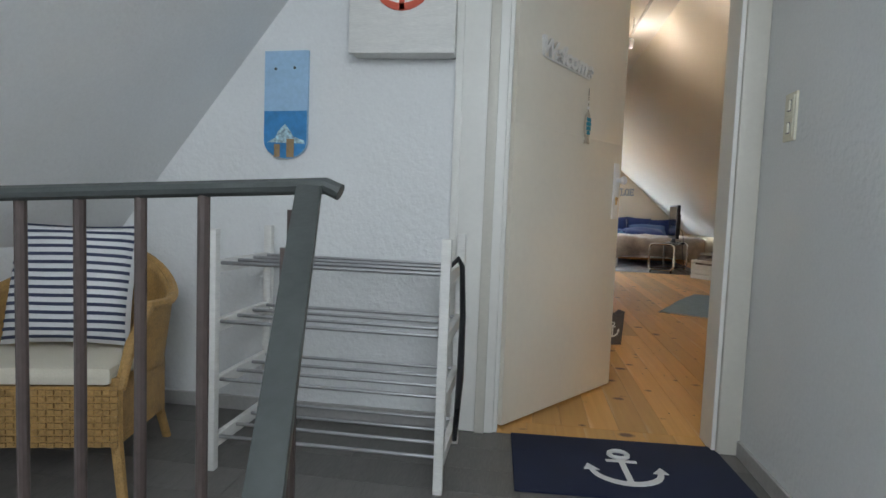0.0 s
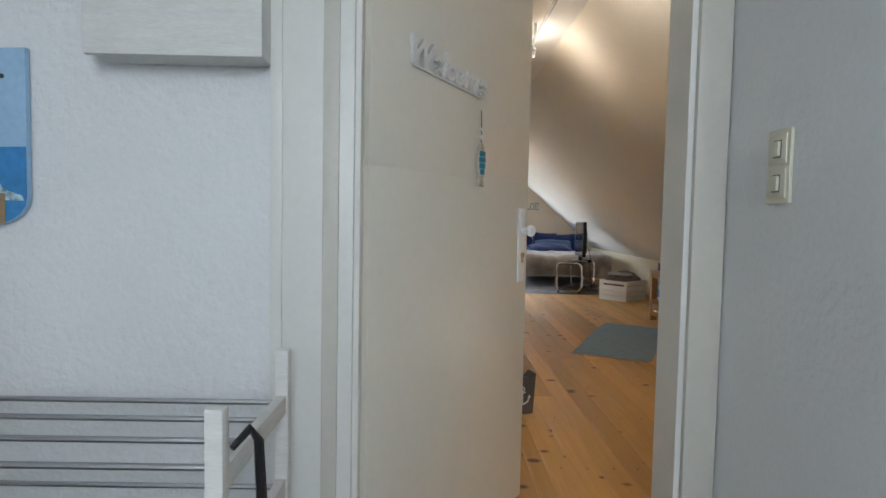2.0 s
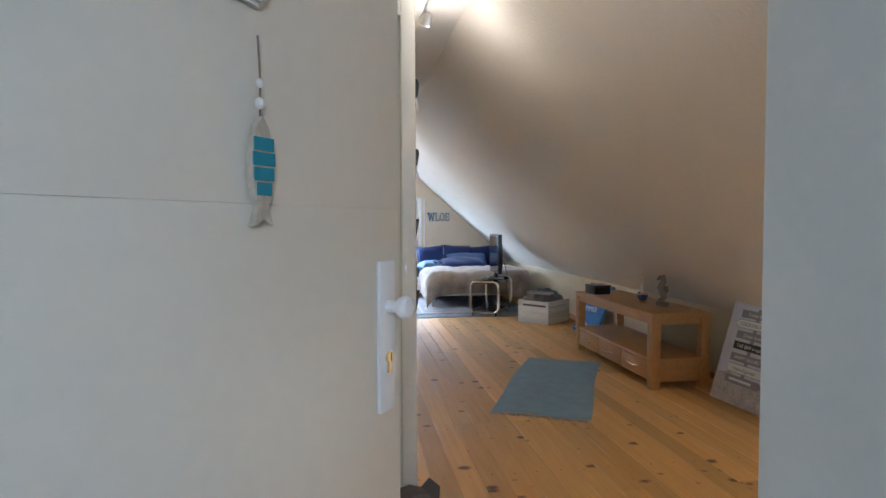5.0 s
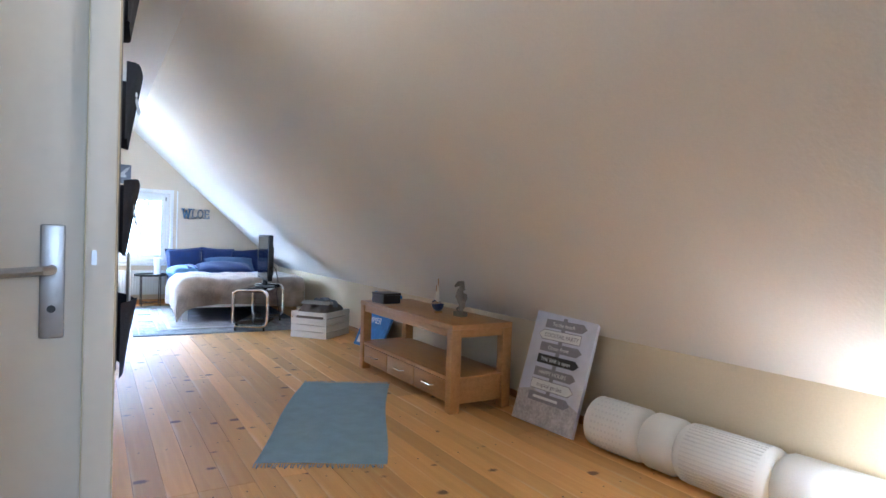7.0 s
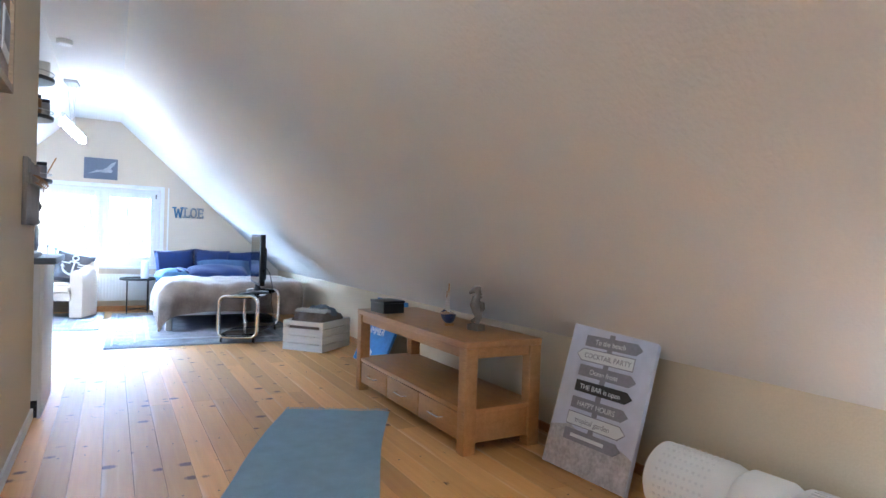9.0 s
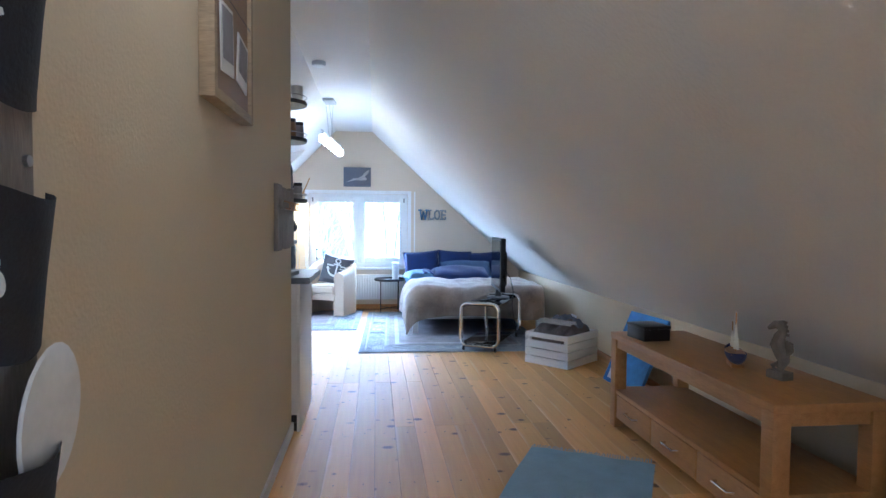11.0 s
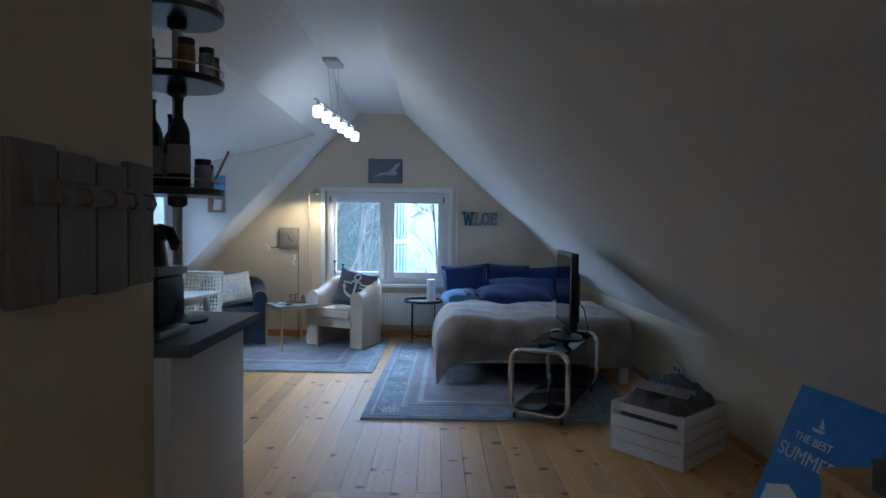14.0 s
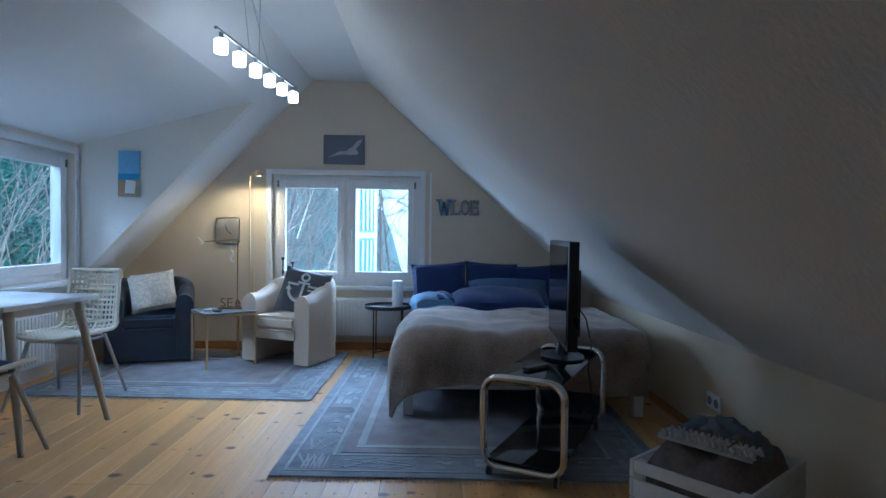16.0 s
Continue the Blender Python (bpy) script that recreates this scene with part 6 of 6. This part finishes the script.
# welcome sign on the entrance door
wl = thing("welcome_sign", door.matrix_basis @ pose(0.345, 0, 1.56, 0, 4.5, 0), "white cut-out welcome lettering on the door", "sign")
lettering("sign_word", "Welcome", 0.105, WHITE_WOOD, wl, pose(0, -0.010, 0.0, 90), 0.007, "", 0.25, 0.0035)
part("sign_bar", Mesh().span((-0.175, -0.011, -0.041), (0.20, -0.003, -0.034), 0.002), WHITE_WOOD, wl)
fs = thing("fish_pendant", door.matrix_basis @ pose(0.540, -0.008, 1.215) @ Matrix.Diagonal((0.60, 0.85, 0.88, 1)), "white wooden fish with blue stripes on a beaded cord", "ornament")
fp = [(0, 0.165), (0.018, 0.150), (0.033, 0.11), (0.034, 0.08), (0.024, 0.045), (0.014, 0.03), (0.03, 0.0), (0.0, 0.010), (-0.03, 0.0), (-0.014, 0.03), (-0.024, 0.045), (-0.034, 0.08), (-0.033, 0.11), (-0.018, 0.150)]
part("fish_body", Mesh().prism(fp, -0.010, 0.004), mat("worn_wood", (0.50, 0.44, 0.35), 0.7, var=0.25, scale=18, fine=60, bump=0.3), fs)
for z, w in ((0.046, 0.022), (0.0685, 0.030), (0.091, 0.0335), (0.1135, 0.030)):
    part("fish_stripe", Mesh().span((-w, -0.0125, z), (w, -0.0102, z + 0.0195)), TEAL, fs, "teal stripe")
part("cord", Mesh().tube([(0, -0.004, 0.165), (0.002, -0.004, 0.22), (-0.004, -0.004, 0.285)], 0.002, 5), GREY_WOOD, fs)
part("bead", Mesh().turned([(0.002, -0.009), (0.009, -0.004), (0.009, 0.004), (0.002, 0.009)], 10, None, (0.0, -0.004, 0.185)).turned([(0.002, -0.007), (0.007, -0.003), (0.007, 0.003), (0.002, 0.007)], 10, None, (0.001, -0.004, 0.215)), WHITE_WOOD, fs)

# ---- outside ----
SOIL = mat("hillside", (0.30, 0.42, 0.42), 0.95, var=0.5, scale=1.2, fine=9, bump=0.6, bscale=8)
hill = Mesh().grid(lambda u, v: Vector((-60 + 120 * u, 13.6 + 60 * v, -5.5 + 9.0 * max(0, min(1, (v * 60 - 5) / 14)) * max(0, min(1, (-0.3 - (-60 + 120 * u)) / 2.4)) + 0.3 * noise.noise(Vector((u * 40, v * 20, 0))))), 120, 60)
structure("ground", hill, SOIL, "wooded hillside beyond the gable", "ground")
bank = Mesh().grid(lambda u, v: Vector((-1.2 - 14 * v, -6 + 50 * u, -5.2 + 9.5 * min(1, max(0, v - 0.12) * 1.5) + 0.25 * noise.noise(Vector((u * 22, v * 12, 3))))), 60, 40)
structure("ground_bank", bank, SOIL, "steep ivy-covered bank beside the house", "ground")
IVY = mat("ivy_leaf", (0.12, 0.36, 0.31), 0.45, var=0.5, scale=3, fine=20)
rv = random.Random(11)
lv = Mesh()
vs, fc = [], []
for k in range(24000):
    u, v = rv.uniform(0.36, 0.80), rv.uniform(0.34, 0.80)
    c = Vector((-1.2 - 14 * v + rv.uniform(0, 0.35), -6 + 50 * u, -5.2 + 9.5 * min(1, (v - 0.12) * 1.5) + rv.uniform(0.0, 0.35)))
    s = rv.uniform(0.06, 0.12)
    m = Euler((rv.uniform(-1, 1), rv.uniform(0.2, 1.6), rv.uniform(0, 6.28))).to_matrix()
    i = len(vs)
    vs += [c + m @ (Vector(p) * s) for p in ((0, -1, 0), (0.8, -0.2, 0.1), (0.3, 0.3, 0), (0, 1, -0.1), (-0.3, 0.3, 0), (-0.8, -0.2, 0.1))]
    fc.append(tuple(range(i, i + 6)))
ivd = bpy.data.meshes.new("ivy")
ivd.from_pydata([tuple(q) for q in vs], [], fc)
ivd.materials.append(IVY)
tagged(new("ivy", ivd), "dense green ivy over the bank", "ivy", kind="stuff")
BARK = mat("bare_bark", (0.54, 0.52, 0.48), 0.9, var=0.35, scale=6, bump=0.5, bscale=30)
tw = Mesh()
for k in range(260):
    u, v = rv.uniform(0.38, 0.68), rv.uniform(0.50, 0.80)
    c = Vector((-1.2 - 14 * v + 0.45, -6 + 50 * u, -5.2 + 9.5 * min(1, (v - 0.12) * 1.5) + 0.2))
    d = Vector((rv.uniform(0.0, 0.5), rv.uniform(-1, 1), rv.uniform(-0.2, 1))).normalized()
    b = Vector((0, rv.uniform(-0.4, 0.4), rv.uniform(-0.5, 0.1)))
    n = rv.uniform(0.7, 1.8)
    tw.tube([c, c + d * n * 0.5 + b * 0.15, c + d * n + b * 0.7], [0.011, 0.008, 0.004], 4, caps=False)
tagged(structure("bramble", tw, BARK, "tangle of bare brambles over the ivy", "bramble"), kind="stuff")
backdrop = Mesh().grid(lambda u, v: Vector((-70 + 140 * u, 74, -20 + 60 * v)), 2, 2)
structure("backdrop", backdrop, glow("pale_sky", (0.80, 0.94, 1.0), 2.6), "pale overcast sky", "sky")


def limb(me, p, d, ln, r, depth, rr):
    q = p + d * ln
    mid = p + d * ln * 0.5 + Vector((rr.uniform(-1, 1), rr.uniform(-1, 1), rr.uniform(-1, 1))) * ln * 0.05
    me.tube([p, mid, q], [r, r * 0.8, r * 0.6], 5 if depth > 1 else 4, caps=False)
    if depth:
        for _ in range(3 if depth > 1 else 4):
            nd = (d + Vector((rr.uniform(-1, 1), rr.uniform(-1, 1), rr.uniform(-0.3, 0.8))) * 0.75).normalized()
            s = p.lerp(q, rr.uniform(0.35, 1.0))
            limb(me, s, nd, ln * rr.uniform(0.45, 0.7), r * 0.5, depth - 1, rr)


# darker copy of the bark gives these stems their silhouette against the bright sky
DARK_BARK = mat("dark_bark", (0.34, 0.32, 0.29), 0.9, var=0.35, scale=6, bump=0.5, bscale=30)


def bare_tree(x, y, z, h, seed, bark=BARK):
    rr = random.Random(seed)
    t = thing("bare_tree", pose(x, y, z), "bare thin winter tree outside the window", "tree", "bare trees outside")
    lean = Vector((rr.uniform(-0.15, 0.15), rr.uniform(-0.1, 0.1), 1)).normalized()
    part("trunk", Mesh().tube([lean * (h * k / 6) + Vector((rr.uniform(-0.05, 0.05), 0, 0)) for k in range(7)], [(0.07 if bark is BARK else 0.045) * (1 - 0.12 * k) for k in range(7)], 8), bark, t)
    br = Mesh()
    for k in range(9):
        d = Vector((rr.uniform(-1, 1), rr.uniform(-1, 1), rr.uniform(0.1, 0.9))).normalized()
        limb(br, lean * h * rr.uniform(0.3, 0.95), d, rr.uniform(0.9, 1.7), 0.018 if bark is BARK else 0.013, 2, rr)
    part("branches", br, bark, t)


rt = random.Random(3)
for k in range(16):
    x = -5.4 + 0.36 * k + rt.uniform(-0.3, 0.3)
    bare_tree(x, 18 + rt.uniform(0, 7), -3.5 + (0.8 if x < 0 else 0), rt.uniform(7, 10), k)
for x, y, h, seed in ((1.35, 21.0, 12.0, 75), (1.62, 19.5, 11.5, 76), (1.90, 22.0, 12.5, 77), (2.15, 24.5, 12.0, 78), (1.70, 26.0, 12.5, 79), (2.6, 23.0, 12.0, 80)):
    bare_tree(x, y, -5.4, h, seed, DARK_BARK)
for k in range(2):
    bare_tree(-5.6 + rt.uniform(-0.5, 0.5), 14.2 + 1.5 * k, -1.0, 5.0, 50 + k)
# thicket of thin leaning stems on the slope beyond the gable
th = Mesh()
rw = random.Random(21)
for k in range(1500):
    x = rw.uniform(-7.0, 0.9)
    p = Vector((x, rw.uniform(17.5, 24.0), rw.uniform(-1.5, 4.5) - 0.25 * max(0, x + 1.5)))
    d = Vector((rw.gauss(0.28, 0.35), rw.gauss(0, 0.25), rw.uniform(0.4, 1.0))).normalized()
    n = rw.uniform(0.6, 2.2)
    r = rw.uniform(0.006, 0.016)
    th.tube([p, p + d * n * 0.5 + Vector((rw.uniform(-0.08, 0.08), 0, 0)), p + d * n], [r, r * 0.8, r * 0.4], 3, caps=False)
tagged(structure("thicket", th, BARK, "pale bare undergrowth on the slope", "undergrowth"), kind="stuff")
sh = thing("window_shutter", pose(1.665, GABLE + 0.42, 0.60, 0, 0, 66), "open pale blue louvred shutter outside the window", "shutter")
SHB = mat("shutter_blue", (0.10, 0.30, 0.52), 0.4, var=0.15)
part("shutter_frame", Mesh().span((0, 0, 0), (0.06, 0.03, 1.10), 0.003).span((0.36, 0, 0), (0.42, 0.03, 1.10), 0.003).span((0.06, 0, 0), (0.36, 0.03, 0.07)).span((0.06, 0, 1.03), (0.36, 0.03, 1.10)).span((0.06, 0, 0.44), (0.36, 0.03, 0.50)), PVC_WHITE, sh)
part("shutter_panel", Mesh().span((0.06, 0.010, 0.07), (0.36, 0.020, 1.03)), SHB, sh, "blue panel")
for k in range(3):
    x = 0.115 + 0.085 * k
    part("shutter_slat", Mesh().span((x, -0.002, 0.10), (x + 0.035, 0.032, 0.42), 0.003), PVC_WHITE, sh)
    part("shutter_slat", Mesh().span((x, -0.002, 0.52), (x + 0.035, 0.032, 1.00), 0.003), PVC_WHITE, sh)

# ---- floor boards, last ----
def pine():
    m = bpy.data.materials.new("pine_boards")
    m.use_nodes = True
    n, l = m.node_tree.nodes, m.node_tree.links
    b = n["Principled BSDF"]
    tc, mp, oi = n.new("ShaderNodeTexCoord"), n.new("ShaderNodeMapping"), n.new("ShaderNodeObjectInfo")
    comb = n.new("ShaderNodeCombineXYZ")
    mul = n.new("ShaderNodeMath")
    mul.operation = "MULTIPLY"
    mul.inputs[1].default_value = 37.0
    l.new(oi.outputs["Random"], mul.inputs[0])
    l.new(mul.outputs[0], comb.inputs[0])
    l.new(mul.outputs[0], comb.inputs[1])
    l.new(tc.outputs["Object"], mp.inputs["Vector"])
    l.new(comb.outputs[0], mp.inputs["Location"])
    st = n.new("ShaderNodeMapping")
    st.inputs["Scale"].default_value = (14, 0.55, 1)
    l.new(mp.outputs[0], st.inputs[0])
    grain = n.new("ShaderNodeTexNoise")
    grain.inputs["Scale"].default_value, grain.inputs["Detail"].default_value = 3.0, 5
    grain.inputs["Distortion"].default_value = 0.6
    l.new(st.outputs[0], grain.inputs["Vector"])
    ramp = n.new("ShaderNodeValToRGB")
    ramp.color_ramp.elements[0].position, ramp.color_ramp.elements[1].position = 0.28, 0.66
    ramp.color_ramp.elements[0].color, ramp.color_ramp.elements[1].color = (0.61, 0.315, 0.083, 1), (0.69, 0.39, 0.125, 1)
    sap = ramp.color_ramp.elements.new(0.90)
    sap.color = (0.76, 0.52, 0.25, 1)
    l.new(grain.outputs[0], ramp.inputs[0])
    # knots
    ks = n.new("ShaderNodeMapping")
    ks.inputs["Scale"].default_value = (5.6, 8.0, 1)
    l.new(mp.outputs[0], ks.inputs[0])
    vo = n.new("ShaderNodeTexVoronoi")
    vo.inputs["Scale"].default_value = 1.0
    l.new(ks.outputs[0], vo.inputs["Vector"])
    kr = n.new("ShaderNodeMapRange")
    kr.inputs[1].default_value, kr.inputs[2].default_value, kr.inputs[3].default_value, kr.inputs[4].default_value = 0.215, 0.31, 0.92, 0.0
    wob = n.new("ShaderNodeTexNoise")
    wob.inputs["Scale"].default_value = 9.0
    l.new(st.outputs[0], wob.inputs["Vector"])
    sep = n.new("ShaderNodeSeparateColor")
    l.new(vo.outputs["Color"], sep.inputs[0])
    size = n.new("ShaderNodeMath")
    size.operation, size.inputs[1].default_value = "MULTIPLY_ADD", 0.15
    l.new(sep.outputs[0], size.inputs[0])
    l.new(vo.outputs["Distance"], size.inputs[2])
    edge = n.new("ShaderNodeMath")
    edge.operation, edge.inputs[1].default_value = "MULTIPLY_ADD", 0.15
    l.new(wob.outputs[0], edge.inputs[0])
    l.new(size.outputs[0], edge.inputs[2])
    l.new(edge.outputs[0], kr.inputs[0])
    hv = n.new("ShaderNodeHueSaturation")
    vr = n.new("ShaderNodeMapRange")
    vr.inputs[3].default_value, vr.inputs[4].default_value = 0.80, 1.18
    l.new(oi.outputs["Random"], vr.inputs[0])
    l.new(vr.outputs[0], hv.inputs["Value"])
    # pale sapwood along one edge of most boards
    raw, wav, sap_mix = n.new("ShaderNodeSeparateXYZ"), n.new("ShaderNodeTexNoise"), n.new("ShaderNodeMix")
    l.new(tc.outputs["Object"], raw.inputs[0])
    sl = n.new("ShaderNodeMapping")
    sl.inputs["Scale"].default_value = (0.0, 1.1, 1)
    l.new(mp.outputs[0], sl.inputs[0])
    wav.inputs["Scale"].default_value = 1.0
    l.new(sl.outputs[0], wav.inputs["Vector"])
    reach = n.new("ShaderNodeMath")
    reach.operation, reach.inputs[1].default_value = "MULTIPLY_ADD", -0.10
    l.new(wav.outputs[0], reach.inputs[0])
    l.new(raw.outputs[0], reach.inputs[2])
    sr = n.new("ShaderNodeMapRange")
    sr.inputs[1].default_value, sr.inputs[2].default_value, sr.inputs[3].default_value, sr.inputs[4].default_value = -0.060, -0.040, 0.5, 0.0
    l.new(reach.outputs[0], sr.inputs[0])
    sap_mix.data_type = "RGBA"
    sap_mix.inputs["B"].default_value = (0.80, 0.62, 0.36, 1)
    l.new(sr.outputs[0], sap_mix.inputs["Factor"])
    l.new(ramp.outputs[0], sap_mix.inputs["A"])
    l.new(sap_mix.outputs["Result"], hv.inputs["Color"])
    mx = n.new("ShaderNodeMix")
    mx.data_type = "RGBA"
    mx.inputs["B"].default_value = (0.10, 0.035, 0.012, 1)
    l.new(kr.outputs[0], mx.inputs["Factor"])
    l.new(hv.outputs[0], mx.inputs["A"])
    l.new(mx.outputs["Result"], b.inputs["Base Color"])
    rr = n.new("ShaderNodeMapRange")
    rr.inputs[3].default_value, rr.inputs[4].default_value = 0.36, 0.52
    l.new(grain.outputs[0], rr.inputs[0])
    l.new(rr.outputs[0], b.inputs["Roughness"])
    bp = n.new("ShaderNodeBump")
    bp.inputs["Strength"].default_value, bp.inputs["Distance"].default_value = 0.05, 0.002
    l.new(grain.outputs[0], bp.inputs["Height"])
    l.new(bp.outputs[0], b.inputs["Normal"])
    return m


PINE = pine()
BOARD = 0.119
floor = tagged(new("floor"), "varnished knotty pine floorboards running down the room", "floor", kind="structure")
rng = random.Random(5)
meshes = {}


def board_mesh(w, length):
    key = (round(w, 3), round(length, 2))
    if key not in meshes:
        me = Mesh().span((0.0005, 0.0004, -0.013), (w - 0.0005, length - 0.0004, 0.0))
        top = [ed for ed in me.bm.edges if all(v.co.z > -0.001 for v in ed.verts)]
        bmesh.ops.bevel(me.bm, geom=top, offset=0.0011, segments=1, affect="EDGES")
        bmesh.ops.recalc_face_normals(me.bm, faces=me.bm.faces)
        d = bpy.data.meshes.new("plank")
        me.bm.to_mesh(d)
        me.bm.free()
        d.materials.append(PINE)
        meshes[key] = d
    return meshes[key]


def lay(x0, x1, y0, y1):
    x = x0
    while x < x1 - 0.02:
        w = min(BOARD, x1 - x)
        y = y0
        step = rng.choice((2.0, 3.0, 4.0, 5.0))
        while y < y1 - 0.02:
            ln = min(step, y1 - y)
            if y1 - y - ln < 0.6:
                ln = y1 - y
            o = new("plank", board_mesh(w, ln))
            o.parent = floor
            o.location = (x, y, 0)
            y += ln
            step = rng.choice((3.0, 4.0, 5.0))
        x += w


lay(PART_X, KNEE_X, DOOR_YI, GABLE)
lay(DORM_X, PART_X, PART_Y1, GABLE)
lay(0.35, PART_X, DOOR_YI, PART_Y0)
lay(DA + 0.02, DB - 0.02, DOOR_Y, DOOR_YI)
# nail heads in rows across the joists
nails = Mesh()
for row in range(15):
    y = 3.45 + 0.66 * row
    x = PART_X + BOARD * 0.5
    while x < KNEE_X - 0.06:
        nails.turned([(0.0042, 0.0), (0.0042, 0.0012)], 7, None, (x + rng.uniform(-0.012, 0.012), y + rng.uniform(-0.008, 0.008), -0.0006))
        x += BOARD
tagged(part("nail_head", nails, BLACK_METAL, floor, "dark nail heads"), kind="stuff")
# grey laminate boards on the landing
for i in range(8):
    xx = -1.02
    y = 1.62 + 0.176 * i
    sx = xx
    while sx < LAND_X - 0.02:
        ln = min(rng.choice((0.9, 1.2)), LAND_X - sx)
        lm = Mesh().span((0.001, 0.001, -0.011), (ln - 0.001, min(0.176, DOOR_Y - y) - 0.001, 0.0), 0.001)
        o = part("laminate_board", lm, LAMINATE, land, smooth=False)
        o.location = (sx, y, 0)
        sx += ln
